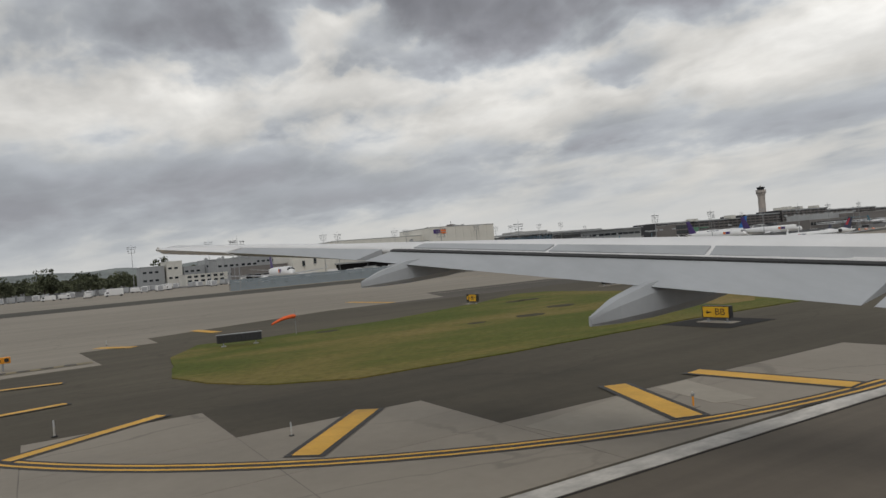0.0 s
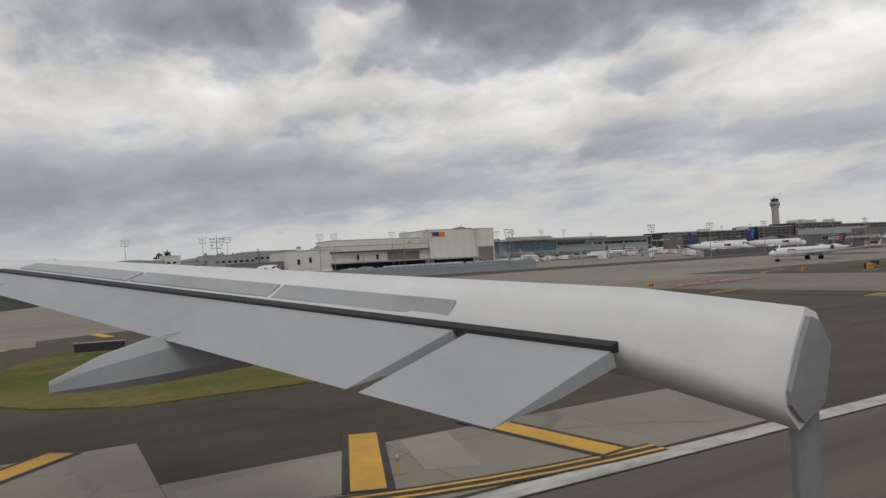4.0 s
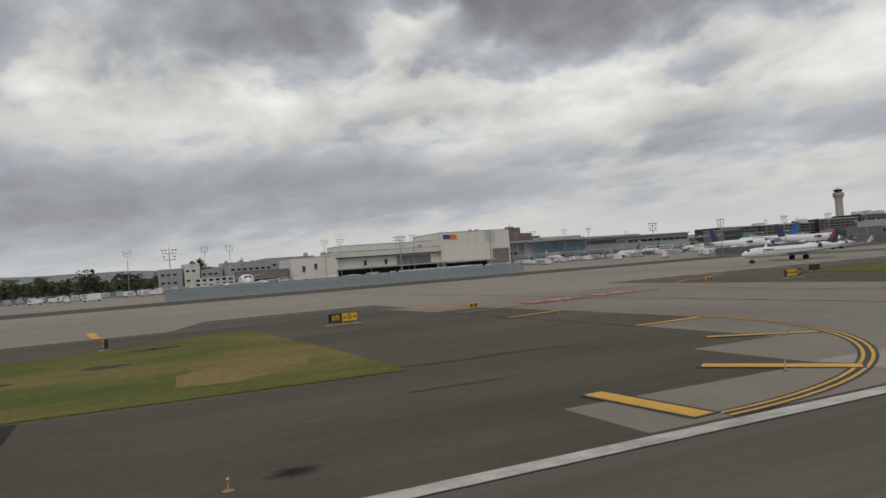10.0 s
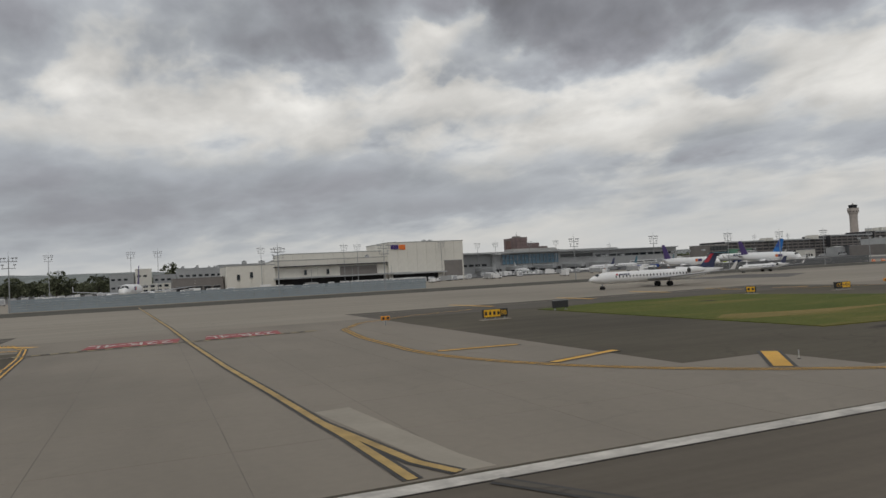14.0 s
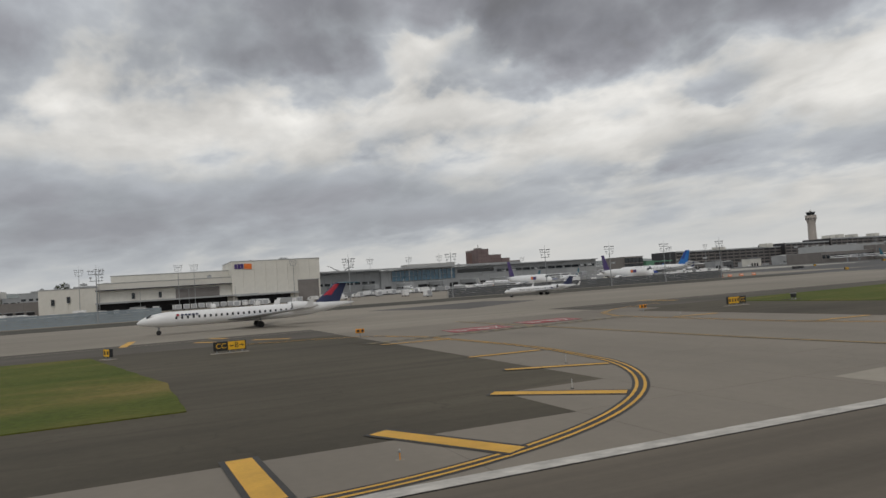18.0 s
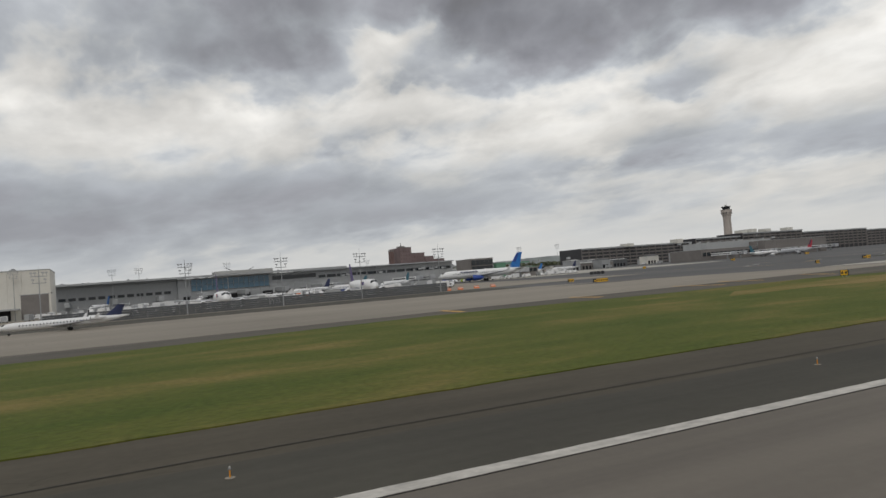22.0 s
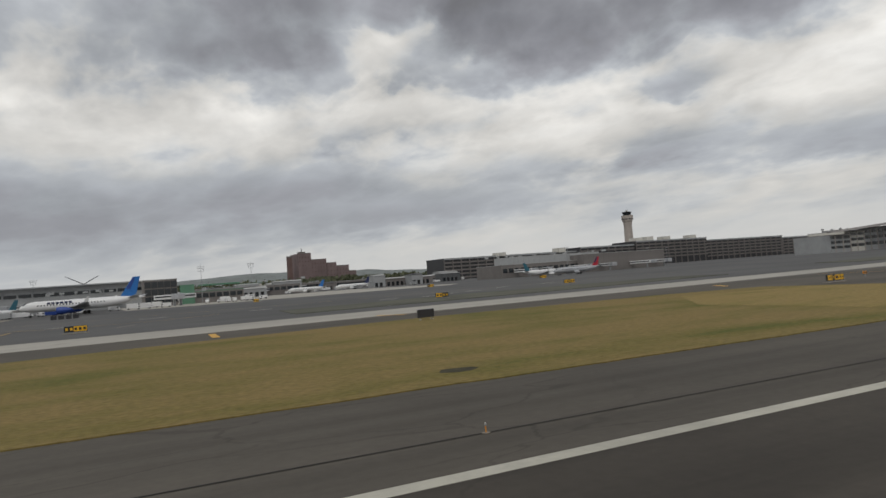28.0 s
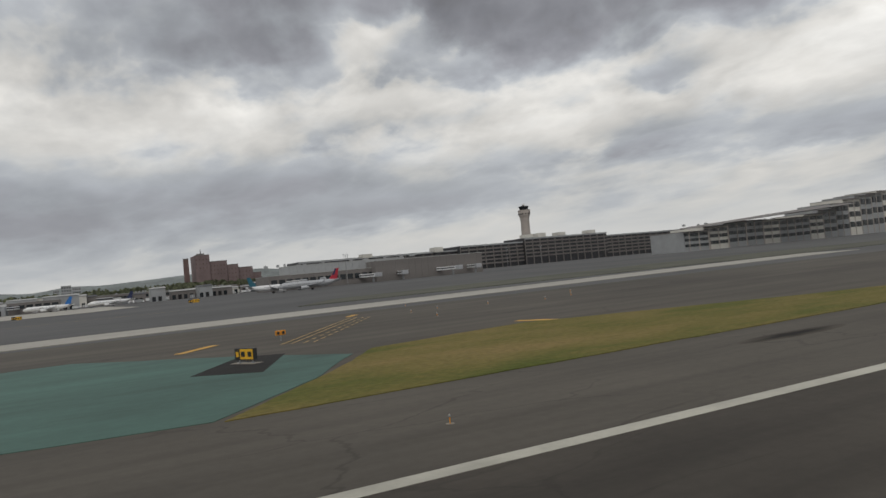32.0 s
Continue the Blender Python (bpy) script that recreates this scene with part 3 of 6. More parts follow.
def wobble(pts, step=1.6, amount=0.22, seed=1.0):
    out = []
    for p, q in zip(pts, pts[1:] + pts[:1]):
        n = max(1, int(math.dist(p, q) / step))
        for i in range(n):
            x, y = p[0] + (q[0] - p[0]) * i / n, p[1] + (q[1] - p[1]) * i / n
            x += amount * noise.noise(Vector((x * 0.35, y * 0.35, seed)))
            y += amount * noise.noise(Vector((x * 0.35, y * 0.35, seed + 9)))
            out.append((x, y))
    return out


def island(name, pts, mat, label, z=0.05, seed=1.0):
    ob = finish(name, prism(wobble(pts, seed=seed), -0.3, z), mat)
    return structure(ob, label, "grass")


island("grass_island", [(68.2, 47), (69.2, 43), (71.5, 39), (75, 36.6), (84, 36.3), (100, 37.2), (119, 36.4), (118.8, 48), (117.4, 75), (114, 77), (105, 71), (90, 64.5), (78, 63.5), (73, 64.6), (70, 58)], grass_green, "mown green grass island with dry patches", seed=1)
island("grass_island", [(201.7, 38.5), (222, 37), (242, 37.4), (241.6, 51), (235, 82.5), (214, 84), (201.6, 81)], grass_lush, "mown green grass island with dry patches", seed=2)
island("grass_island", [(323.6, 31.0), (345, 31.2), (420, 31.6), (489.5, 31.2), (489.6, 52), (487, 78), (470, 85), (440, 86), (400, 92), (350, 86), (326, 85), (321.5, 79), (322.6, 57)], grass_lush, "long strip of mown green grass", seed=3)
island("grass_island", [(566.5, 52), (569, 39), (577, 33), (600, 33), (640, 32.2), (698.4, 31.6), (698, 62), (696.5, 81.5), (680, 87), (640, 91), (600, 88), (575, 84), (568, 73)], grass_dry, "strip of grass dried to brown", seed=4)
island("grass_island", [(770.3, 41), (775.2, 34.0), (783.4, 31.2), (793, 31.0), (793, 32.3), (781, 35.0), (772.3, 41.8)], grass_bare, "thin strip of rough grass beside green paint", z=0.03, seed=5)
island("grass_island", [(803.6, 31.2), (842, 32.2), (900, 33), (860, 44), (834, 54.5), (818, 51.4), (814.2, 45.2), (810, 39.4)], grass_bare, "low rough olive grass beside green paint", z=0.03, seed=6)
structure(finish("painted_island", prism(wobble([(768.4, 46), (769.2, 40), (773, 36.5), (787, 34.0), (803.2, 31.6), (810.0, 39.6), (815.8, 49.6), (810, 58.8), (797, 74), (780, 72.5), (773, 67)], seed=6), -0.3, 0.012), green_paint), "taxiway island painted flat green", "pavement")

verge_thin = material("thin_verge", (0.085, 0.085, 0.058), 0.9, vary=0.3, scale=0.08, fine=1.0, stain=0.3)
island("grass_verge", [(636, 150), (700, 148), (768, 152), (772, 176), (700, 186), (640, 182)], verge_thin, "thin worn grass verge beyond the taxiway", z=0.0, seed=8)
island("grass_verge", [(842, 160), (1000, 150), (1250, 140), (1250, 190), (1000, 210), (860, 190)], verge_thin, "dry grass verge beyond the taxiway", z=0.0, seed=9)

# ---- bare and dry places in the grass ----
island("dry_grass", [(107.8, 45.8), (112.9, 52.1), (116.6, 49.0), (115.2, 43.6), (110.6, 40.4), (107.6, 41.2)], grass_tan, "patch of grass dried to tan", z=0.056, seed=21)
island("dry_grass", [(202.9, 50.9), (206.2, 53.2), (213.7, 50.6), (221, 49.4), (228, 49.6), (220, 48.0), (208.8, 47.3), (203.3, 48.2)], grass_tan, "streak of grass dried to tan", z=0.056, seed=23)
island("dry_grass", [(462, 60), (478, 66), (486, 62), (486, 70), (468, 76), (440, 74), (430, 66), (446, 66)], grass_tan, "patch of grass dried to tan", z=0.056, seed=22)

island("dry_grass", [(660, 40), (676, 34.4), (697.2, 33.6), (697.0, 52), (695.4, 72), (676, 79), (662, 62)], grass_straw, "bleached straw-coloured grass at the end of the strip", z=0.056, seed=24)

# ---- connectors of concrete slabs ----


def slab_field(name, cells, label, mat):
    """Concrete slabs with open joints over a bed, cell by cell (x0, y0, x1, y1)."""
    holder = structure(new(name), label, "pavement")
    meshes = {}
    bed = bmesh.new()
    for x0, y0, x1, y1 in cells:
        add_box(bed, x0, y0, -0.3, x1, y1, -0.005)
        nx, ny = max(1, round((x1 - x0) / 6.2)), max(1, round((y1 - y0) / 6.2))
        w, h = (x1 - x0) / nx, (y1 - y0) / ny
        key = (round(w, 2), round(h, 2))
        if key not in meshes:
            b = add_box(bmesh.new(), -w / 2 + 0.013, -h / 2 + 0.013, -0.2, w / 2 - 0.013, h / 2 - 0.013, 0.0, 0.006)
            me = bpy.data.meshes.new("slab")
            b.to_mesh(me)
            b.free()
            me.materials.append(mat)
            meshes[key] = me
        for i in range(nx):
            for j in range(ny):
                again("slab", meshes[key], holder, pose(x0 + (i + 0.5) * w, y0 + (j + 0.5) * h, 0.003 + 0.003 * noise.noise(Vector((x0 + i * 3.1, y0 + j * 2.3, 4)))))
    part("joint_bed", bed, joint, holder)
    return holder


slab_field("connector", [(20, 18.2, 61, 33), (61, 18.2, 67.4, 35), (67.4, 18.2, 74.6, 29.4), (74.6, 18.2, 94.1, 23.9)], "concrete slab connector between runway and taxiway", concrete_mid)
slab_field("connector", [(119.6, 18.2, 133, 22.8), (133, 18.2, 139.2, 30.3), (139.2, 18.2, 181.3, 88), (181.3, 18.2, 187.7, 30.6), (187.7, 18.2, 212, 24.2)], "concrete slab connector between runway and taxiway", concrete_slab)
slab_field("connector", [(235.7, 18.2, 256.3, 24.4), (256.3, 18.2, 262.4, 30.9), (262.4, 18.2, 302.6, 88), (302.6, 18.2, 310.4, 30.6), (310.4, 18.2, 328.3, 24.0)], "concrete slab connector between runway and taxiway", concrete_slab)
slab_field("connector", [(482.9, 19.6, 497, 24.1), (497, 18.2, 509, 24.1), (509, 18.2, 548, 31.2), (516, 44, 540, 52), (524, 52, 548, 88)], "concrete slab connector beside dark asphalt", concrete_slab)


def patch(pts, mat, label, z=0.012):
    return structure(finish("pavement_patch", prism(pts, 0.0, z), mat), label, "pavement")


patch([(133.4, 23.2), (133.4, 19.4), (140.0, 19.3), (140.0, 23.2)], concrete_pale, "pale new concrete patch in the pavement")
patch([(269.9, 23.3), (269.9, 19.6), (277.0, 19.9), (276.6, 23.8)], concrete_pale, "pale new concrete patch in the pavement")
patch([(297.1, 23.9), (297.1, 19.8), (304.2, 19.9), (303.9, 23.8)], concrete_pale, "pale new concrete patch in the pavement")
patch([(285.6, 17.3), (287.6, 17.2), (289.6, 12.0), (293, 6), (289.5, 6.4), (286.6, 12.6)], concrete_slab, "pale worn streak on the runway", 0.006)
patch([(161.1, 29.6), (162.6, 29.8), (163.5, 20.2), (163.9, 18.4), (162.6, 18.4)], concrete_pale, "pale new concrete patch in the pavement")
patch([(490.3, 21.4), (490.4, 19.0), (497.0, 19.9), (496.7, 23.4), (492.8, 23.8)], concrete_pale, "pale new concrete patch in the pavement")
patch([(74.8, 22.9), (79.8, 23.7), (79.3, 19.9), (75.1, 20.7)], concrete_pale, "pale new concrete patch in the pavement", 0.010)
patch([(81.6, 23.7), (83.3, 23.8), (82.2, 19.9), (80.8, 20.5)], concrete_pale, "pale new concrete patch in the pavement", 0.010)
patch([(735.6, 18.3), (753.5, 18.3), (754.0, 44), (755.8, 66), (757, 76), (734, 76)], asphalt_light, "weathered grey asphalt of the connector", -0.004)
patch([(153.3, 17.0), (153.9, 18.4), (154.8, 17.8), (154.9, 16.8)], concrete_slab, "pale chipped patch across the edge line", 0.0145)
patch([(139.0, 42.4), (145.3, 42.6), (145.3, 52), (144.6, 66), (143.5, 75.6), (137.4, 75.5), (138.0, 66), (138.5, 56)], asphalt, "dark asphalt between the shoulder stripes", 0.0095)
patch([(137.4, 75.6), (143.4, 75.8), (142.0, 87.9), (136.6, 87.9)], concrete_slab, "wedge of pale concrete at the taxiway mouth", 0.0095)
patch([(300.4, 75.4), (303.0, 78.8), (308.2, 80.2), (308.2, 87.9), (299.6, 87.9)], concrete_slab, "tongue of pale concrete at the taxiway mouth", 0.0095)
patch([(96.2, 37.0), (96.4, 31.9), (100.9, 31.9), (100.9, 36.6)], asphalt_fresh, "square dark asphalt pad under a sign", 0.006)
patch([(220.6, 35.9), (222.6, 30.4), (225.6, 32.2), (224.8, 37.0)], asphalt_fresh, "dark asphalt pad under a sign", 0.006)
patch([(300, 128), (326, 145), (322, 165), (289, 160)], asphalt_old, "dark asphalt patch in the taxiway", 0.016)
patch([(476, 172), (486, 160), (512, 160), (508, 170)], asphalt_old, "dark asphalt strip on the taxiway", 0.016)
patch([(804.5, 49.6), (809.3, 58.4), (812.6, 56.4), (808.6, 46.4)], asphalt_fresh, "dark asphalt pad under a sign", 0.02)

# ---- painted markings ----


def double_line(pts, label, paint=yellow):
    """Two yellow lines on a black ground."""
    o = structure(new("taxiway_edge_line"), label, "marking")
    part("black_ground", add_band(bmesh.new(), pts, 0.86, 0.014), black_paint, o)
    for s in (-0.20, 0.20):
        part("yellow_line", add_band(bmesh.new(), pts, 0.155, 0.020, s), paint, o)
    return o


L = "double yellow taxiway edge line on black"
double_line([(55.2, 80), (55.2, 50)] + arc_points(87, 50, 31.8, 180, 270) , L)
double_line(arc_points(123, 41.5, 23.0, 270, 360) + [(145.4, 53), (144.5, 69), (143.3, 80), (141, 87), (136, 90.5)], L)
double_line([(198, 92), (186, 87.5), (177.5, 81), (173.6, 73), (172.4, 62)] + arc_points(204, 50, 31.8, 182, 270) , L)
double_line([(240, 18.9)] + arc_points(242.87, 44.13, 25.37, 272, 345) + [(268.6, 46), (268.7, 52), (268.3, 58), (267.4, 69), (264.5, 77), (258, 81), (250, 83)], L)
double_line([(318, 92), (306, 87.5), (298.2, 80.5), (295.0, 73), (294.6, 65)] + arc_points(326.8, 50.4, 32.1, 180, 270) , L)
double_line(arc_points(472.45, 64.02, 45.02, 272.5, 355) + [(516.9, 70)], L)
double_line([(558.6, 70)] + arc_points(590.4, 50.8, 31.8, 180, 270) , L)
double_line([(725, 73), (730.2, 68), (733.2, 60), (734.4, 48), (734.6, 18.4)], L)
double_line([(771, 87), (762, 77.5), (756.5, 68)] + arc_points(786, 50.2, 31.8, 170, 270), L, yellow_worn)

STRIPES = [
    ((56.2, 53.7), (62.9, 52.2)), ((56.2, 42.3), (62.8, 43.6)),
    ((60.6, 32.6), (66.0, 36.0)), ((68.4, 25.2), (72.4, 29.6)), ((78.9, 19.9), (81.0, 25.3)), ((85.7, 18.6), (84.8, 24.7)),
    ((122.4, 18.8), (122.0, 24.3)), ((133.4, 21.0), (129.4, 26.0)), ((142.0, 29.7), (137.0, 33.3)), ((145.4, 42.4), (139.1, 42.2)), ((144.8, 60.4), (138.2, 59.4)), ((143.2, 78.4), (137.0, 80.4)),
    ((173.5, 46.4), (179.5, 45.9)), ((176.4, 35.8), (182.3, 37.9)), ((184.0, 26.4), (188.0, 31.0)), ((196.9, 19.9), (199.0, 25.3)), ((203.7, 18.6), (202.8, 24.7)),
    ((243.2, 19.5), (243.0, 25.0)), ((251.2, 20.2), (248.3, 26.0)), ((260.6, 26.7), (255.8, 31.0)), ((266.3, 35.8), (260.5, 38.4)), ((267.8, 46.4), (262.0, 46.8)), ((268.1, 63.7), (261.1, 64.6)),
    ((295.3, 63.1), (301.3, 62.5)), ((296.0, 45.0), (302.2, 44.6)), ((299.1, 34.8), (304.7, 37.1)), ((306.2, 26.4), (310.4, 30.7)), ((316.4, 20.3), (318.6, 25.8)), ((325.8, 19.4), (325.5, 25.3)),
    ((475.0, 19.1), (474.8, 24.6)), ((490.1, 22.4), (486.7, 27.6)), ((501.6, 29.7), (497.3, 34.3)), ((511.6, 42.3), (507.0, 45.5)), ((516.6, 59.1), (510.0, 59.6)),
    ((568.0, 27.2), (573.0, 29.6)), ((580.3, 19.5), (581.8, 25.8)), ((592.0, 19.1), (591.6, 25.1)),
    ((727.4, 32.5), (734.3, 33.8)), ((726.8, 49.0), (733.8, 49.7)), ((725.0, 59.8), (732.0, 62.0)),
    ((755.9, 62.0), (762.4, 59.0)), ((754.7, 47.9), (761.4, 47.3)), ((757.6, 36.0), (763.4, 37.6)), ((765.1, 26.5), (769.1, 31.2)), ((775.3, 20.4), (777.4, 26.1)), ((787.3, 18.9), (786.6, 24.9)),
]
for a, b in STRIPES:
    d = (Vector(b) - Vector(a)).normalized() * 0.14
    o = structure(new("shoulder_stripe"), "yellow shoulder stripe with black border", "marking")
    wide = 0.90 if abs(b[1] - a[1]) > 3.9 else 0.55
    part("black_border", add_band(bmesh.new(), [tuple(Vector(a) - d), tuple(Vector(b) + d)], wide + 0.42, 0.024), black_paint, o)
    part("yellow_paint", add_band(bmesh.new(), [a, b], wide, 0.030), yellow, o)

SHORT = [((66.3, 74.5), (69.0, 70.6)), ((76.0, 81.5), (77.0, 75.5)), ((200.3, 107), (202.0, 94.5)), ((220.1, 106.4), (220.1, 95)), ((238.8, 110), (237.8, 98)), ((248.6, 101.5), (250.4, 98)), ((246.3, 94.9), (248.5, 92)), ((252.8, 90), (256.5, 86)),
         ((457.9, 104.6), (458.8, 92.7)), ((470.1, 104.5), (470.2, 94.1)), ((485.8, 90), (489.2, 100)), ((500.6, 84.8), (504, 80.5)), ((432.2, 103.2), (432, 94.2)), ((406.5, 103), (405.9, 94)), ((353, 83.5), (357.5, 79)), ((323.5, 104), (323.5, 94.3)),
         ((585.2, 102.8), (584.8, 93.6)), ((612.1, 102.5), (611.4, 93.5)), ((639, 109), (642, 104)), ((571, 92), (573.2, 88)), ((701, 92.6), (705.1, 99.2)), ((714, 81.2), (719.2, 85.5)), ((712.9, 79.2), (718.1, 82.1)), ((766.1, 85.0), (771.4, 78.8)), ((783, 83), (786, 80)), ((805.9, 69.0), (810.0, 74.3)),
         ((831.5, 95.5), (834, 99)), ((836.9, 53.2), (835, 57)), ((139.4, 86.6), (144, 82)), ((101.2, 100.5), (102.4, 88))]
for a, b in SHORT:
    structure(finish("taxiway_mark", add_band(bmesh.new(), [a, b], 1.0, 0.026), yellow), "short yellow taxiway mark", "marking")


def line(pts, w, mat, label, z=0.02):
    return structure(finish("painted_line", add_band(bmesh.new(), pts, w, z), mat), label, "marking")


def centre_line(pts, paint=yellow_worn, lift=0.0):
    o = structure(new("centre_line"), "yellow taxiway centre line on black", "marking")
    part("black_ground", add_band(bmesh.new(), pts, 0.62, 0.026 + lift), black_paint, o)
    part("yellow_line", add_band(bmesh.new(), pts, 0.32, 0.032 + lift), paint, o)


centre_line([(151.8, 206), (157.1, 100), (158.3, 70), (159.4, 49), (160.3, 36.2), (160.8, 28), (161.1, 23.9), (161.33, 18.35)])
centre_line([(160.8, 27.5), (162.0, 20.0), (162.7, 18.35)], lift=0.003)
centre_line([(163.2, 17.1), (164.6, 14.8), (169, 8), (178, 2), (192, -1.5)], asphalt_grey)
centre_line([(280.4, 90), (281.1, 67), (281.9, 40), (283.2, 26.4), (283.85, 18.4)])
centre_line([(284.2, 17.2), (285.0, 15.0), (288.5, 8), (296, 2), (308, -1.5)], yellow_dull)
centre_line([(741.7, 104), (743.6, 66), (744.8, 38.8), (745.5, 24.7), (745.7, 18.4)], yellow)
# hold lines: a row of dashes before each runway designation
for x0, x1, y, y1 in ((30, 65.2, 62.2, 62.2), (138.5, 171, 70.6, 74.6), (260, 294.6, 67.0, 70.4), (520, 546, 81, 81), (733, 757, 79, 79)):
    slope = (y1 - y) / (x1 - x0)
    o = structure(new("hold_line"), "dashed hold line of black dashes on faded yellow", "marking")
    part("pale_ground", add_band(bmesh.new(), [(x0, y), (x1, y1)], 1.15, 0.034), hold_paint, o)
    k = x0
    while k < x1 - 1:
        part("dash", add_band(bmesh.new(), [(k, y + slope * (k - x0)), (k + 0.8, y + slope * (k + 0.8 - x0))], 0.75, 0.040), black_paint, o)
        k += 1.45
LETTERS = text_mesh("22R-4L", 4.4)
LETTERS.materials.append(white_paint)
for xa, xb, y in ((148.9, 157.2, 75.6), (159.8, 167.3, 76.6), (271.6, 279.0, 73.0), (282.4, 289.8, 75.2), (523.6, 532.2, 86.0), (534.0, 542.4, 86.0), (735.0, 743.2, 82.2), (745.4, 752.8, 82.9)):
    o = structure(new("runway_designation"), "red panel with white runway number on the pavement", "marking")
    part("red_panel", prism([(xa, y - 2.5), (xb, y - 2.2), (xb + 0.4, y + 2.8), (xa + 0.4, y + 2.4)], 0.02, 0.044), red_paint, o)
    w = (xb - xa) * 0.92 / max(0.1, LETTERS.vertices and max(v.co.x for v in LETTERS.vertices) * 2)
    again("letters", LETTERS, o, Matrix.Translation(((xa + xb) / 2, y, 0.052)) @ Matrix.Rotation(math.pi, 4, "Z") @ Matrix.Diagonal((w, 1, 1, 1)))
# threshold bar and stripes on the far part of the runway
o = structure(new("runway_threshold"), "white threshold bar and stripes on the runway", "marking")
part("bar", box(731.9, -17.2, 0.0, 735.2, 17.2, 0.014), white_rubbed, o)
for k in range(4):
    for s in (1, -1):
        y = 15.45 - k * 3.35
        part("stripe", box(737.6, s * y - 0.95, 0.0, 783.0, s * y + 0.95, 0.014), white_rubbed, o)
line([(718.2, 15.6), (722.5, 14.6)], 0.9, white_paint, "white runway arrow mark")
line([(718.2, 14.9), (722.5, 14.6)], 0.5, white_paint, "white runway arrow mark")
for k in range(2):
    line([(814.4 + 0.75 * k, 64.9 - 0.6 * k), (831.0 + 0.75 * k, 93.0 - 0.6 * k)], 0.24, yellow_worn, "yellow hold position line across the pavement", 0.03)
for r in range(2):
    for k in range(11):
        line([(816.2 + 0.75 * r + 1.5 * k, 63.7 - 0.6 * r + 2.55 * k), (817.1 + 0.75 * r + 1.5 * k, 65.2 - 0.6 * r + 2.55 * k)], 0.24, yellow_worn, "dash of a yellow hold position line", 0.03)
line([(579.2, 178), (579.9, 191)], 0.8, yellow_worn, "short yellow apron line", -0.02)
line([(601.6, 164), (605.8, 172.3)], 0.6, concrete_pale, "short pale apron line", -0.02)
for x, y in ((677.7, 200), (690.7, 197), (701.5, 207), (713.7, 213), (736, 231), (758, 232), (640, 205), (612, 214), (590, 200), (660, 150.5)):
    line([(x - 3.6, y - 1.4), (x + 3.6, y + 1.4)], 1.5, white_paint, "short pale lead-in line on the dark apron", -0.02)
for r in (26, 27.6):
    line(arc_points(604, 214, r, 200, 330, 20), 0.35, yellow_worn, "curved yellow stand line on the dark apron", -0.02)
line([(575, 250), (640, 240), (720, 236), (830, 238)], 0.5, yellow_worn, "yellow lead-in line on the dark apron", -0.02)
line([(330, 24.5), (360, 25.6), (480, 25.2)], 0.12, sealant, "sealed crack along the runway shoulder", 0.004)
line([(596, 22.2), (640, 21.6), (700, 21.4), (724, 21.8)], 0.12, sealant, "sealed crack along the runway shoulder", 0.004)
line([(119.0, 37.9), (122.5, 37.4), (126.0, 37.8), (129.8, 37.2)], 0.14, sealant, "sealed crack in the asphalt", 0.004)
line([(116.4, 30.3), (118.5, 30.32), (121.5, 30.2)], 0.10, sealant, "sealed crack in the asphalt", 0.004)
line([(703.0, 72.6), (706, 66.5), (712.4, 68.0)], 0.16, sealant, "sealed crack in the asphalt", 0.004)
line([(725.7, 72.9), (726.3, 60), (726.5, 48.2), (726.8, 32.8)], 0.18, sealant, "sealed joint across the connector", 0.004)
line([(60, 99), (140, 97), (300, 98.5), (470, 104)], 0.35, concrete_pale, "pale taxiway edge line", 0.02)

# ---- signs, lamps and small airfield things ----
FONT = {}


def letters(words, size, mat):
    key = (words, size, mat.name)
    if key not in FONT:
        FONT[key] = text_mesh(words, size)
        FONT[key].materials.append(mat)
    return FONT[key]


def arrow_mesh(size, mat, flip):
    bm = bmesh.new()
    s = -1 if flip else 1
    pts = [(-0.5, -0.055), (0.36, -0.055), (0.14, -0.24), (0.24, -0.28), (0.55, 0.0), (0.24, 0.28), (0.14, 0.24), (0.36, 0.055), (-0.5, 0.055)]
    add_prism(bm, [(s * x * size, y * size) for x, y in pts], 0.0, 0.006)
    me = bpy.data.meshes.new("arrow")
    bm.to_mesh(me)
    bm.free()
    me.materials.append(mat)
    return me


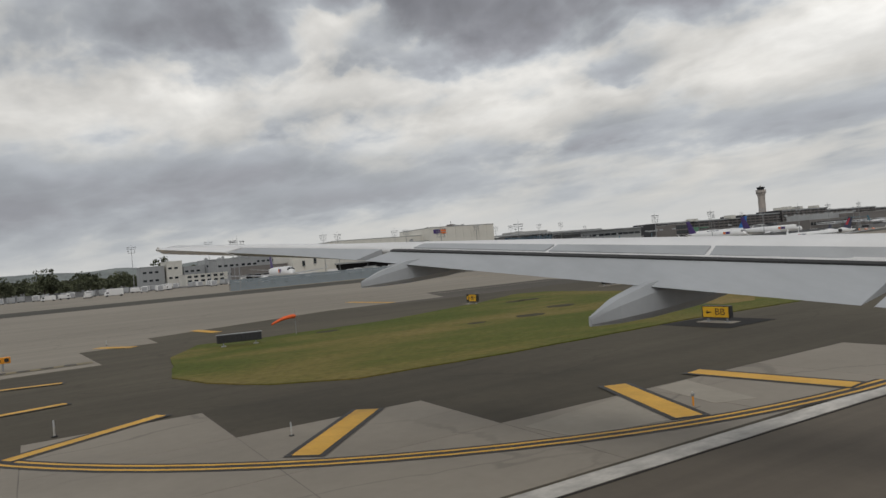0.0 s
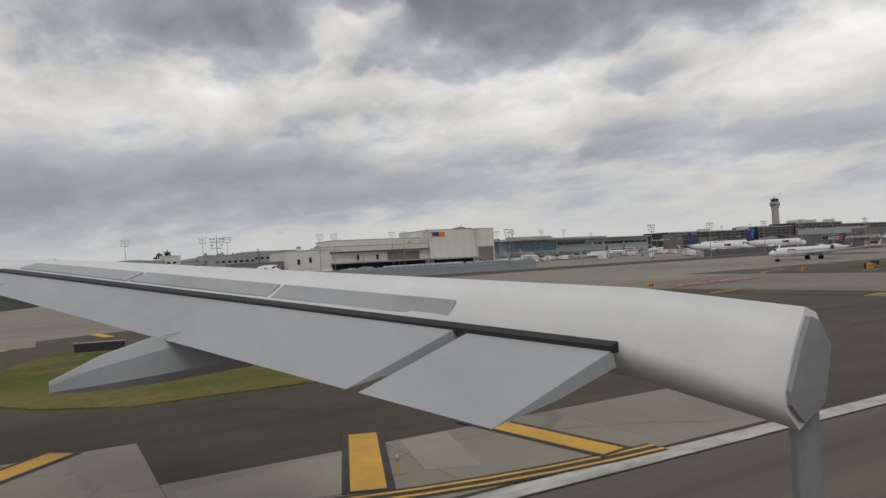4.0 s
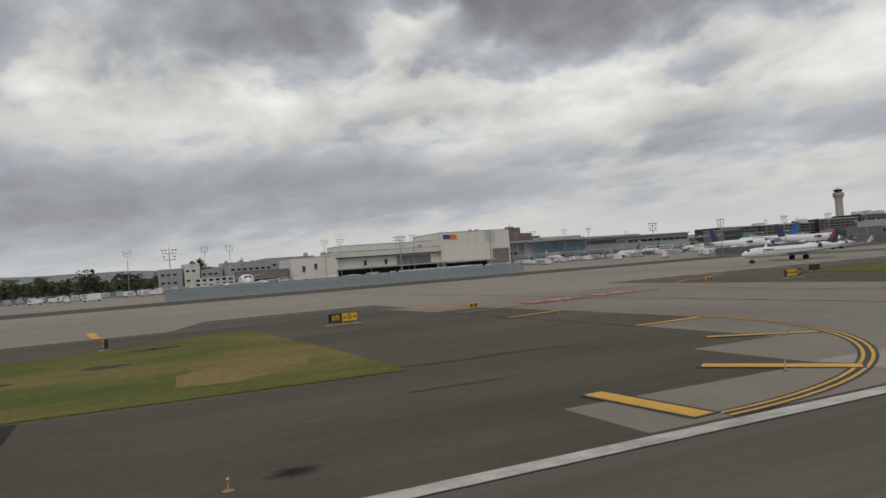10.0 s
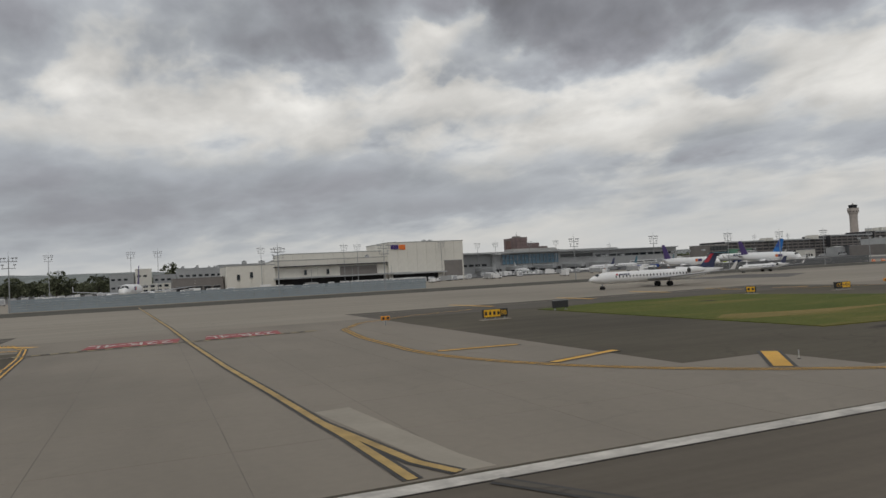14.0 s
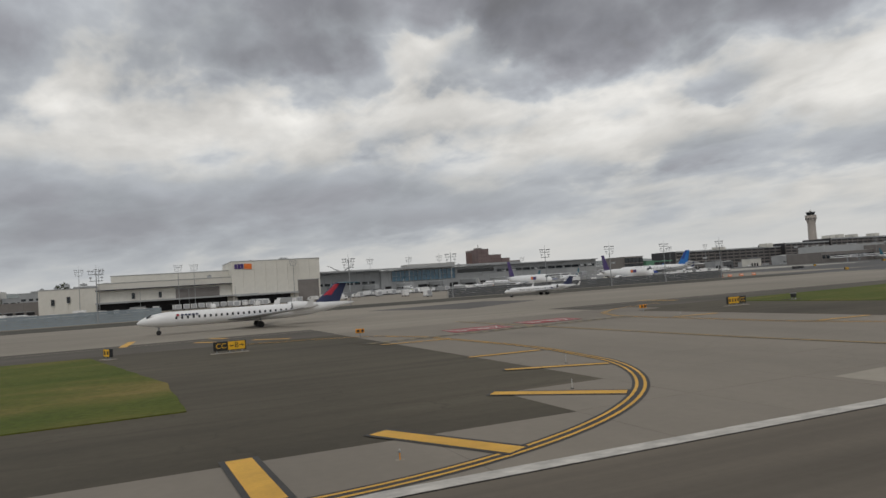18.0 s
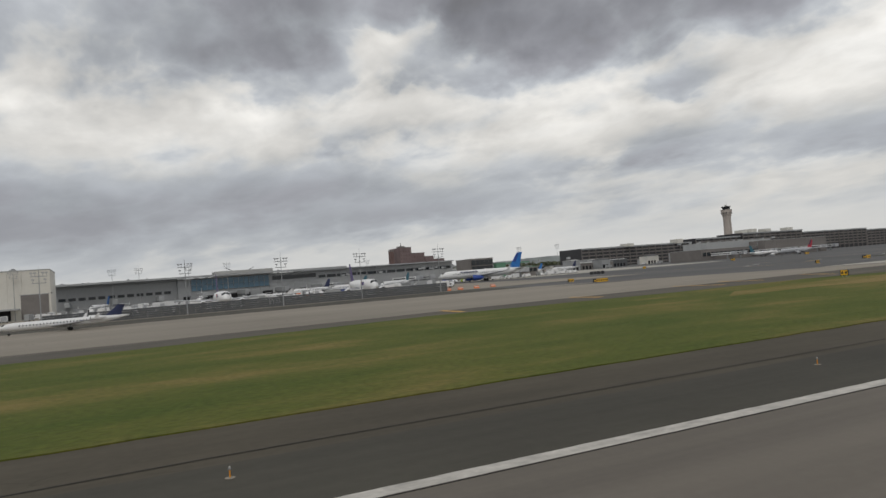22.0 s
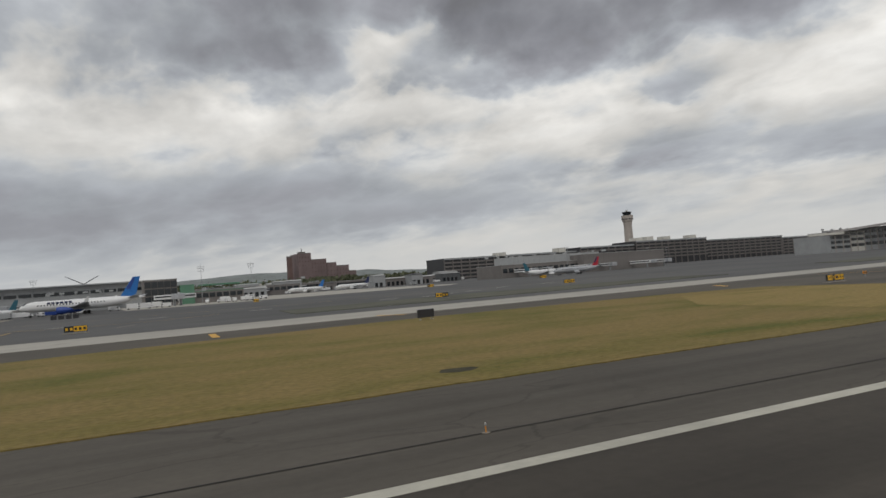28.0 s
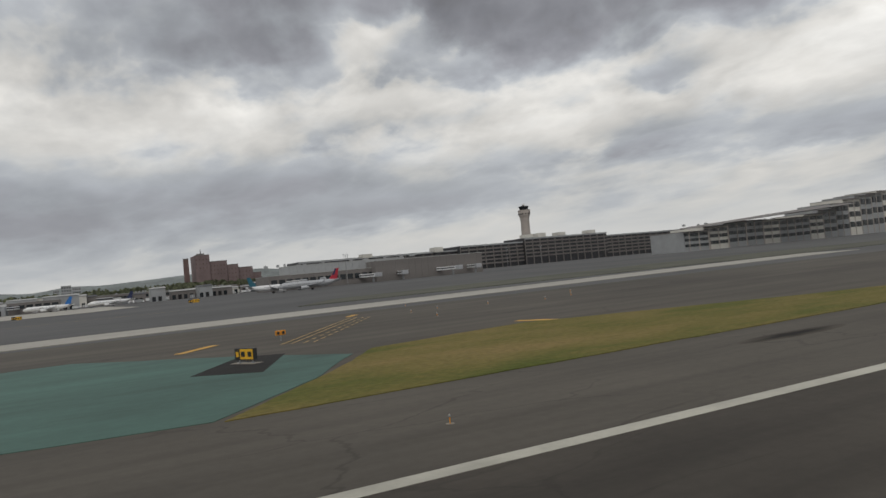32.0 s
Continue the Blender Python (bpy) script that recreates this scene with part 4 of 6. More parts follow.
def airfield_sign(x, y, rz, panels, h, label, back=sign_black, pad=True):
    """panels: (width, words, dark panel?) from left to right as read; words of bars become plain bars."""
    far = 0.72 if y > 100 else 0.76 if y > 60 else 0.80
    h *= 0.66 if y > 100 else 0.76 if y > 60 else 0.62
    panels = [(p[0] * far, p[1], p[2]) for p in panels]
    total = sum(p[0] for p in panels)
    o = thing("airfield_sign", pose(x, y, 0, 0, 0, rz), label, "airfield sign", "airfield signs")
    z0 = 0.26
    part("housing", box(-total / 2 - 0.08, -0.14, z0, total / 2 + 0.08, 0.2, z0 + h + 0.12, 0.025), back, o)
    n = 2 if total < 2.6 else 3
    for k in range(n):
        lx = -total / 2 + 0.25 + (total - 0.5) * k / (n - 1)
        leg = part("leg", box(lx - 0.05, -0.03, 0.04, lx + 0.05, 0.07, z0 + 0.02, 0.008), steel, o)
        part("foot_plate", box(lx - 0.16, -0.14, 0.02, lx + 0.16, 0.18, 0.06, 0.008), steel, leg)
    if pad:
        part("concrete_base", box(-total / 2 - 0.35, -0.45, -0.1, total / 2 + 0.35, 0.5, 0.03, 0.01), concrete_pale, o)
    cx = -total / 2
    for w, words, dark in panels:
        face = part("dark_panel" if dark else "yellow_panel", box(cx + 0.02, -0.165, z0 + 0.06, cx + w - 0.02, -0.142, z0 + h + 0.06, 0.006), sign_black if dark else sign_yellow, o)
        ink = sign_yellow if dark else sign_black
        mid = cx + w / 2
        size = h * 0.86
        if words.startswith("bars"):
            k = int(words[4:])
            for i in range(k):
                bx = cx + w * (i + 0.5) / k
                part("bar", box(bx - w / k * 0.28, -0.175, z0 + 0.06 + h * 0.25, bx + w / k * 0.28, -0.166, z0 + 0.06 + h * 0.75), ink, face)
        else:
            core = words.strip("<>")
            slots = len(core) + words.count("<") * 1.3 + words.count(">") * 1.3
            step = w * 0.86 / slots
            at = cx + w * 0.07
            stand = Matrix.Rotation(radians(90), 4, "X")
            if "<" in words:
                again("arrow", arrow_mesh(min(step * 1.05, h * 0.6), ink, True), face, Matrix.Translation((at + step * 0.65, -0.168, z0 + 0.06 + h / 2)) @ stand)
                at += step * 1.3
            if core:
                me = letters(core, 1.0, ink)
                ext = max(v.co.x for v in me.vertices) - min(v.co.x for v in me.vertices)
                hgt = max(v.co.y for v in me.vertices) - min(v.co.y for v in me.vertices)
                sx, sy = step * len(core) * 0.86 / ext, h * 0.62 / hgt
                again("letters", me, face, Matrix.Translation((at + step * len(core) / 2, -0.168, z0 + 0.06 + h / 2)) @ stand @ Matrix.Diagonal((min(sx, sy * 1.1), sy, 1, 1)))
                at += step * len(core)
            if ">" in words:
                again("arrow", arrow_mesh(min(step * 1.05, h * 0.6), ink, False), face, Matrix.Translation((at + step * 0.65, -0.168, z0 + 0.06 + h / 2)) @ stand)
        cx += w
    return o


Y1 = "yellow taxiway sign with black letters on a concrete base"
Y2 = "black and yellow taxiway location sign on the asphalt"
airfield_sign(98.6, 34.4, -86, [(2.3, "<BB", False)], 1.05, Y1)
airfield_sign(103.6, 70.6, -84, [(0.5, "bars1", True), (1.7, "<BB>", False)], 0.95, "small yellow taxiway sign standing on the grass")
airfield_sign(125.9, 72.2, 0, [(1.7, "BB", True), (2.2, "<B>", False)], 1.05, Y2)
airfield_sign(190.1, 70.4, 0, [(2.7, "bars4", False), (1.1, "BB", True)], 1.05, "yellow and black taxiway sign on the asphalt")
airfield_sign(223.0, 35.4, -85, [(2.2, "<CC", False)], 1.1, "yellow taxiway sign on a dark pad beside the grass")
airfield_sign(236.9, 79.2, -62, [(1.6, "bars2", False)], 0.95, "small yellow taxiway sign at the edge of the grass")
airfield_sign(248.1, 73.0, 0, [(1.7, "CC", True), (2.2, "<B>", False)], 1.05, Y2)
airfield_sign(313.4, 71.4, 0, [(2.5, "bars4", False), (1.5, "CC", True)], 1.1, "yellow and black taxiway sign on the asphalt")
airfield_sign(472.4, 79.0, -75, [(1.5, "bars2", False)], 1.1, "small black and yellow sign seen edge-on in the grass")
airfield_sign(490.8, 71.8, 0, [(1.6, "Y", True), (2.2, "<B>", False)], 1.05, Y2)
airfield_sign(488.4, 165, 0, [(1.2, "bars1", True), (6.0, "bars6", False)], 1.4, "long yellow and black sign beyond the taxiway")
airfield_sign(500.5, 196, 0, [(3.0, "bars3", False)], 1.3, "yellow sign on the far apron edge")
airfield_sign(567.6, 75.6, 0, [(2.2, "<B", False), (1.2, "Y", True)], 1.0, "yellow and black taxiway sign at the edge of dry grass")
airfield_sign(594.2, 154, 0, [(2.2, "bars2", True), (3.2, "bars3", False)], 1.5, "black and yellow sign on the dark apron")
airfield_sign(566, 152, 0, [(2.2, "bars2", False)], 1.2, "yellow sign on the dark apron")
airfield_sign(680, 168, 0, [(2.6, "bars2", False), (2.4, "bars2", True)], 1.5, "yellow and black sign on the dark apron")
airfield_sign(706.8, 75.6, 0, [(1.5, "<B", False), (0.8, "N", True), (1.4, "bars1", False), (1.5, "B>", False)], 1.1, "long yellow and black taxiway sign on the asphalt")
airfield_sign(700.7, 35.0, -87, [(1.7, "<N", False)], 0.92, "yellow taxiway sign seen edge-on beside dry grass")
airfield_sign(745, 200, 0, [(2.4, "bars2", False), (1.2, "bars1", True), (2.4, "bars2", False)], 1.6, "long yellow sign on the dark apron")
airfield_sign(771, 368, 0, [(2.2, "bars2", True), (3.2, "bars3", False)], 2.0, "yellow sign far out on the apron")
airfield_sign(667, 345, 0, [(3.4, "bars3", False)], 1.8, "yellow sign far out on the dark apron")
airfield_sign(808.9, 53.2, -58, [(0.6, "bars1", True), (1.7, "bars2", False)], 1.2, "black and yellow sign on a pad in the green paint")
airfield_sign(846, 364, 0, [(2.5, "bars2", True), (4.5, "bars3", False)], 2.2, "black and yellow sign far out on the apron")


def marker_box(x, y, rz, w, h, label):
    """A dark louvred box on legs."""
    o = thing("marker_board", pose(x, y, 0, 0, 0, rz), label, "airfield marker", "marker boards")
    part("housing", box(-w / 2, -0.16, 0.32, w / 2, 0.16, 0.32 + h, 0.03), dark_metal_and_shade, o)
    n = max(3, int(w / 0.32))
    for k in range(n):
        fx = -w / 2 + 0.08 + (w - 0.16) * (k + 0.5) / n
        part("louvre", box(fx - 0.02, -0.2, 0.4, fx + 0.02, -0.155, 0.24 + h), sign_black, o)
    for sx in (-1, 1):
        leg = part("leg", box(sx * w * 0.36 - 0.04, -0.06, 0.04, sx * w * 0.36 + 0.04, 0.06, 0.34, 0.006), steel, o)
        part("foot_plate", box(sx * w * 0.36 - 0.18, -0.2, 0.03, sx * w * 0.36 + 0.18, 0.2, 0.08, 0.006), steel, leg)
    part("rail", box(-w / 2 - 0.04, -0.19, 0.3 + h, w / 2 + 0.04, 0.19, 0.36 + h, 0.01), steel, o)
    return o


marker_box(75.3, 60.0, -16, 3.35, 0.62, "long black louvred board on legs at the grass edge")
for x, y, rz in ((325.8, 34.2, -82), (590.9, 34.4, -80), (789.6, 34.6, -80)):
    marker_box(x, y, rz, 0.8, 0.62, "square dark marker box on steel legs in the grass")
marker_box(324.6, 71.9, -80, 0.7, 0.55, "small grey marker box in the corner of the grass")
marker_box(202.4, 76.6, 0, 2.2, 0.9, "grey marker board at the grass edge")
marker_box(637.4, 86.2, 0, 2.4, 1.1, "square dark marker board in dry grass")
for x in (584, 586.4, 588.8, 591.2):
    marker_box(x, 292, 0, 1.9, 1.5, "black board on the dark apron")


def edge_light(x, y):
    o = thing("runway_edge_light", pose(x, y, 0), "amber runway edge light on a short post", "runway light", "runway edge lights")
    part("base_plate", lathe([(0.0, 0.30), (0.02, 0.30), (0.03, 0.10)], 12), concrete_mid, o)
    part("stem", tube((0, 0, 0.03), (0, 0, 0.46), 0.042, 0.04, 8), amber, o)
    head = part("head", lathe([(0.44, 0.05), (0.49, 0.085), (0.55, 0.085), (0.57, 0.06)], 10), steel, o)
    part("lens", lathe([(0.56, 0.065), (0.61, 0.06), (0.66, 0.02)], 10), white_paint, head)
    return o


SMALL = Matrix.Scale(0.74, 4)
first = edge_light(80.1, 20.75)
first.matrix_basis = pose(80.1, 20.75, 0) @ SMALL
for x, y in ((107.6, 20.7), (219.4, 21.1), (247.6, 21.5), (329.6, 20.9), (360.3, 22.4), (387.5, 22.6), (414.3, 22.8), (440.9, 22.5), (467.7, 22.5), (555, 21.6), (610.0, 22.0), (639, 22), (668, 21.6), (697.4, 21.0), (782.3, 22.8), (810.1, 23.0), (840, 23.0)):
    copy_thing(first, pose(x, y, 0) @ SMALL)


post_grey = material("post_reflector_grey", (0.42, 0.43, 0.44), 0.5, vary=0.1)


def delineator(x, y):
    o = thing("edge_marker", pose(x, y, 0), "slim white taxiway edge marker post on a dark base", "edge marker", "edge markers")
    part("base", lathe([(0.0, 0.16), (0.05, 0.16), (0.06, 0.06)], 10), rubber, o)
    part("white_band", tube((0, 0, 0.05), (0, 0, 0.52), 0.05, 0.05, 8), white_paint, o)
    part("reflector_band", tube((0, 0, 0.52), (0, 0, 0.86), 0.05, 0.04, 8), post_grey, o)
    return o


first = delineator(62.1, 35.5)
first.matrix_basis = pose(62.1, 35.5, 0) @ SMALL
for x, y in ((68.9, 28.0), (130.5, 22.4), (139.6, 30.0), (141.6, 55.8), (186.7, 27.8), (264.7, 38.1), (259.4, 29.4), (316.7, 23.3), (325.0, 21.8), (307.1, 29.4), (297.6, 64.5), (476.2, 21.7), (490.5, 25.4), (501.3, 33.0), (511.0, 46.9), (731.2, 34.4), (730.9, 51.2), (759.6, 39.0), (765.6, 29.4), (774.7, 22.8), (67.3, 76.3)):
    copy_thing(first, pose(x, y, 0) @ SMALL)


def stalk_light(x, y):
    o = thing("approach_light", pose(x, y, 0), "small white-headed stalk light on the asphalt", "airfield light", "stalk lights")
    part("foot", lathe([(0.0, 0.2), (0.03, 0.2), (0.04, 0.08)], 10), concrete_pale, o)
    part("stalk", tube((0, 0, 0.03), (0, 0, 0.32), 0.035, 0.035, 8), amber, o)
    part("head", lathe([(0.30, 0.06), (0.42, 0.075), (0.45, 0.03)], 10), white_paint, o)
    return o


first = stalk_light(726.5, 28.3)
for x, y in ((726.7, 25.6), (726.8, 23.1), (727.0, 20.6)):
    copy_thing(first, pose(x, y, 0))
for x, y in ((838, 88), (843, 90), (849, 86), (856, 82), (862, 84), (868, 92), (846, 108), (836, 76)):
    copy_thing(first, pose(x, y, 0))


def guard_light(x, y):
    o = thing("guard_light", pose(x, y, 0), "twin amber runway guard light on a frame", "guard light", "guard lights")
    part("housing", box(-0.5, -0.12, 0.55, 0.5, 0.14, 1.0, 0.03), amber, o)
    for sx in (-0.25, 0.25):
        part("lamp", tube((sx, -0.17, 0.78), (sx, -0.11, 0.78), 0.15, 0.15, 12), sign_black, o)
    part("post", tube((0, 0, 0), (0, 0, 0.56), 0.06, 0.06, 8), steel, o)
    return o


first = guard_light(139.9, 70.0)
for x, y in ((178.7, 74.6), (262.6, 76.6), (300.6, 74.8), (59.6, 64.5), (508.3, 81.2), (721.5, 80.0), (776.0, 86.5), (815.6, 69.8)):
    copy_thing(first, pose(x, y, 0))

# windsock
o = thing("windsock", pose(80.7, 62.6, 0), "orange fabric windsock on a short pole", "windsock")
part("pole", tube((0, 0, 0), (0, 0, 2.3), 0.022, 0.018, 8), steel, o)
bm = bmesh.new()
SOCK = [(0.0, 0.22, 0.0), (0.5, 0.21, -0.03), (0.95, 0.19, -0.10), (1.35, 0.16, -0.22), (1.75, 0.13, -0.36), (2.05, 0.09, -0.5)]
rings = []
for d, r, dz in SOCK:
    rings.append([bm.verts.new((-d, r * math.cos(k * math.pi / 6), 1.6 + dz + 0.8 * r * (1 + 0.1 * math.sin(k * 2.1)) * math.sin(k * math.pi / 6))) for k in range(12)])
for r0, r1 in zip(rings, rings[1:]):
    for k in range(12):
        bm.faces.new((r0[k], r0[(k + 1) % 12], r1[(k + 1) % 12], r1[k]))
part("sock", bm, orange, o, smooth=True)
part("hoop", lathe([(1.70, 0.17), (1.73, 0.21), (1.76, 0.17)], 12), steel, o)

# covers, stains and pits
for x, y, r in ((325.9, 34.6, 1.0), (324.6, 72.2, 1.2), (590.9, 34.8, 0.9), (83, 61.4, 0.7), (97.4, 52, 1.0), (108.3, 66.6, 1.0), (92, 52, 0.6), (104, 56, 1.1), (106.5, 66.5, 0.9), (616.9, 37.3, 0.9), (222, 72, 0.9)):
    structure(finish("drain_pit", prism([(x + r * 1.5 * math.cos(a * 0.7) * (1 + 0.15 * math.sin(3 * a)), y + r * math.sin(a * 0.7) * (1 + 0.15 * math.cos(2 * a))) for a in range(9)], 0.0, 0.058), soil), "dark drain patch in the grass", "pit")
for x, y in ((616.9, 37.3), (301.0, 21.6), (753.7, 20.8), (746.1, 29.6), (745.5, 41.3), (754.0, 17.2), (744.5, 30.9)):
    structure(finish("manhole_cover", lathe([(-0.05, 0.16), (0.022, 0.16), (0.034, 0.1)], 16), steel), "round steel cover set flush in the pavement", "cover").matrix_basis = pose(x, y, 0)
def stain_material():
    m = material("oil_stained_asphalt", (0.084, 0.074, 0.059), 0.88, spec=0.2, vary=0.2, scale=0.6, fine=2.0).copy()
    nt = m.node_tree
    b = nt.nodes["Principled BSDF"]
    src = b.inputs["Base Color"].links[0].from_socket
    tc = nt.nodes.new("ShaderNodeTexCoord")
    wn = nt.nodes.new("ShaderNodeTexNoise")
    wn.inputs["Scale"].default_value, wn.inputs["Detail"].default_value = 1.6, 5
    nt.links.new(tc.outputs["Object"], wn.inputs["Vector"])
    ln = nt.nodes.new("ShaderNodeVectorMath")
    ln.operation = "LENGTH"
    nt.links.new(tc.outputs["Object"], ln.inputs[0])
    ad = nt.nodes.new("ShaderNodeMath")
    ad.operation = "ADD"
    nt.links.new(ln.outputs["Value"], ad.inputs[0])
    nt.links.new(wn.outputs["Fac"], ad.inputs[1])
    r = nt.nodes.new("ShaderNodeValToRGB")
    r.color_ramp.elements[0].position, r.color_ramp.elements[1].position = 0.55, 1.0
    r.color_ramp.elements[0].color, r.color_ramp.elements[1].color = (0.16, 0.15, 0.15, 1), (1, 1, 1, 1)
    sc = nt.nodes.new("ShaderNodeMath")
    sc.operation = "MULTIPLY"
    sc.inputs[1].default_value = 0.62
    nt.links.new(ad.outputs[0], sc.inputs[0])
    nt.links.new(sc.outputs[0], r.inputs[0])
    mx = nt.nodes.new("ShaderNodeMix")
    mx.data_type, mx.blend_type = "RGBA", "MULTIPLY"
    mx.inputs[0].default_value = 1.0
    nt.links.new(src, mx.inputs[6])
    nt.links.new(r.outputs[0], mx.inputs[7])
    nt.links.new(mx.outputs[2], b.inputs["Base Color"])
    return m


stained = stain_material()
for x, y, w, h in ((109.5, 21.35, 0.85, 0.55), (654, 27.0, 1.0, 0.5), (835, 27.5, 4.0, 0.8), (213.6, 21.6, 1.2, 0.7), (206, 35.6, 3.2, 0.7), (697.3, 26.1, 0.9, 0.5), (404, 26.5, 2.8, 0.45), (420, 24.0, 2.4, 0.4), (457, 23.6, 2.0, 0.4)):
    ob = structure(finish("oil_stain", prism([(1.15 * math.cos(a * 0.35), 1.15 * math.sin(a * 0.35)) for a in range(18)], 0.0, 0.004), stained), "dark oil stain on the asphalt", "stain")
    ob.matrix_basis = pose(x, y, -0.012) @ Matrix.Diagonal((w, h, 1, 1))

# ---- the wing of the machine that carries the view, as it stands at the start of the roll ----
WX, WY = 62.75, 4.58


def wing_at(y):
    """Rear edge, hinge line, crest and front of the wing at y metres aside: rows of (x, z)."""
    k = (max(y, 5.9) - 7.0) / 19.2
    te = (13.3 - 8.9 * k - 1.75 * max(0, (y - 19.5) / 6.7) ** 1.5, -1.8 + 0.1487 * (y - 7.0))
    chord = min(3.0, 4.6 * (1 - k) + 1.5 * k)
    hinge = (te[0] + (1.9 * (1 - k) + 0.5 * k), te[1] + 0.75 * (1 - k) + 0.05 * k)
    crest = (te[0] + 0.80 * chord, -0.36 + 0.0745 * (y - 8.0) if y < 22 else 0.683 + 0.09 * (y - 22))
    front = (te[0] + (chord if y > 9 else 2.75), crest[1] - 0.30 * (1 - k) - 0.06)
    return te, hinge, crest, front


o = thing("aircraft_wing", pose(WX, WY, EYE), "pale grey airliner wing with flaps slightly lowered", "aircraft wing")
secs = []
for y in [3.6, 4.7] + [5.9 + (26.2 - 5.9) * n / 14 for n in range(15)]:
    i = max(0.0, (y - 5.9) / 20.3 * 14)
    te, h, c, f = wing_at(y)
    th = 0.85 * (1 - i / 14) + 0.12
    mid = ((h[0] + c[0]) / 2, (h[1] + c[1]) / 2 + 0.06)
    mf = ((f[0] + c[0]) / 2, (f[1] + c[1]) / 2 + 0.12 * (1 - i / 16))
    secs.append([(h[0], y, h[1]), (mid[0], y, mid[1]), (c[0], y, c[1]), (mf[0], y, mf[1]), (f[0], y, f[1]), (mf[0], y, mf[1] - th), (c[0], y, c[1] - th * 1.15), (mid[0], y, mid[1] - th * 0.9), (h[0], y, h[1] - 0.16)])
skin = part("wing_box", loft(secs), wing_top, o, "bright bare upper wing skin", True)
for poly in skin.data.polygons:
    if abs(poly.normal.y) > 0.9:
        poly.use_smooth = False
rib = [(x, z) for x, y, z in secs[0]]
mx, mz = sum(p[0] for p in rib) / len(rib), sum(p[1] for p in rib) / len(rib)
part("root_rib", loft([[(mx + (x - mx) * 0.9, yy, mz + (z - mz) * 0.86) for x, z in rib] for yy in (3.54, 3.62)]), steel, o)


def rear_panel(name, y0, y1, drop, mat):
    rows = []
    for i in range(6):
        y = y0 + (y1 - y0) * i / 5
        te, h, c, f = wing_at(y)
        rows.append([(te[0], y, te[1]), (h[0] - 0.10, y, h[1] - drop), (h[0] - 0.06, y, h[1] - drop - 0.22), ((te[0] + h[0]) / 2, y, (te[1] + h[1]) / 2 - 0.2)])
    return part(name, loft(rows), mat, o)


rear_panel("flap", 5.9, 7.75, 0.10, wing_paint)
rear_panel("flap", 7.95, 19.4, 0.08, wing_paint)
rear_panel("aileron", 19.7, 23.8, 0.02, wing_paint)
rear_panel("tip_panel", 23.9, 26.1, 0.0, wing_top)
for y0, y1 in ((8.2, 11.4), (11.5, 15.0), (15.1, 18.8)):
    rows = []
    for i in range(4):
        y = y0 + (y1 - y0) * i / 3
        te, h, c, f = wing_at(y)
        d = (c[0] - h[0]) * 0.36
        rise = (c[1] - h[1]) * 0.36 + 0.085
        rows.append([(h[0] + 0.05, y, h[1] + 0.05), (h[0] + d, y, h[1] + rise), (h[0] + d, y, h[1] + rise - 0.05), (h[0] + 0.05, y, h[1] - 0.06)])
    part("spoiler", loft(rows), wing_paint, o)
# black strip set along the hinge as the shade in the flap gap
part("gap_seal", loft([[(wing_at(y)[1][0] + 0.02, y, wing_at(y)[1][1] + 0.005), (wing_at(y)[1][0] - 0.14, y, wing_at(y)[1][1] - 0.05), (wing_at(y)[1][0] - 0.14, y, wing_at(y)[1][1] - 0.14), (wing_at(y)[1][0] + 0.02, y, wing_at(y)[1][1] - 0.14)] for y in (5.9, 9, 12, 16, 19.4)]), sign_black, o)
for y, size in ((11.9, 0.84), (18.2, 0.66)):
    te, h, c, f = wing_at(y)
    rows = []
    for d, ry, rz, dz in ((-1.9, 0.05, 0.11, -0.90), (-1.0, 0.24, 0.29, -0.74), (0.2, 0.35, 0.42, -0.58), (2.2, 0.35, 0.44, -0.42), (4.2, 0.22, 0.25, -0.32), (5.0, 0.04, 0.05, -0.3)):
        cx, cz = te[0] + d * size, te[1] + dz * size + 0.1
        rows.append([(cx, y + ry * size * a, cz + rz * size * b * (1.25 if b > 0 else 1.0)) for a, b in ((1, 0.5), (0.7, 1), (-0.7, 1), (-1, 0.5), (-1, -0.55), (-0.6, -1), (0.6, -1), (1, -0.55))])
    part("flap_track_fairing", loft(rows), wing_paint, o)
gear = part("landing_gear", tube((16.3, 3.75, -EYE + 0.6), (16.3, 3.75, -1.3), 0.13, 0.15, 12), steel, o)
for gy in (3.39, 4.11):
    part("wheel", tube((16.3, gy - 0.16, -EYE + 0.52), (16.3, gy + 0.16, -EYE + 0.52), 0.52, None, 20), rubber, gear)
part("axle", tube((16.3, 3.27, -EYE + 0.52), (16.3, 4.23, -EYE + 0.52), 0.09, None, 10), steel, gear)
te, h, c, f = wing_at(26.2)
part("tip_light", lathe([(0.0, 0.05), (0.06, 0.08), (0.14, 0.02)], 8), white_paint, o).matrix_basis = pose(te[0] + 0.2, 26.2, c[1] - 0.08)

# ---- parked aircraft ----


def wheel_leg(o, x, y, z, r, pair):
    leg = part("landing_gear", tube((x, y, r), (x, y, z), 0.14, 0.17, 8), steel, o)
    for s in ((-0.34, 0.34) if pair else (0.0,)):
        part("wheel", tube((x, y + s - 0.14, r), (x, y + s + 0.14, r), r, r, 14), rubber, leg)


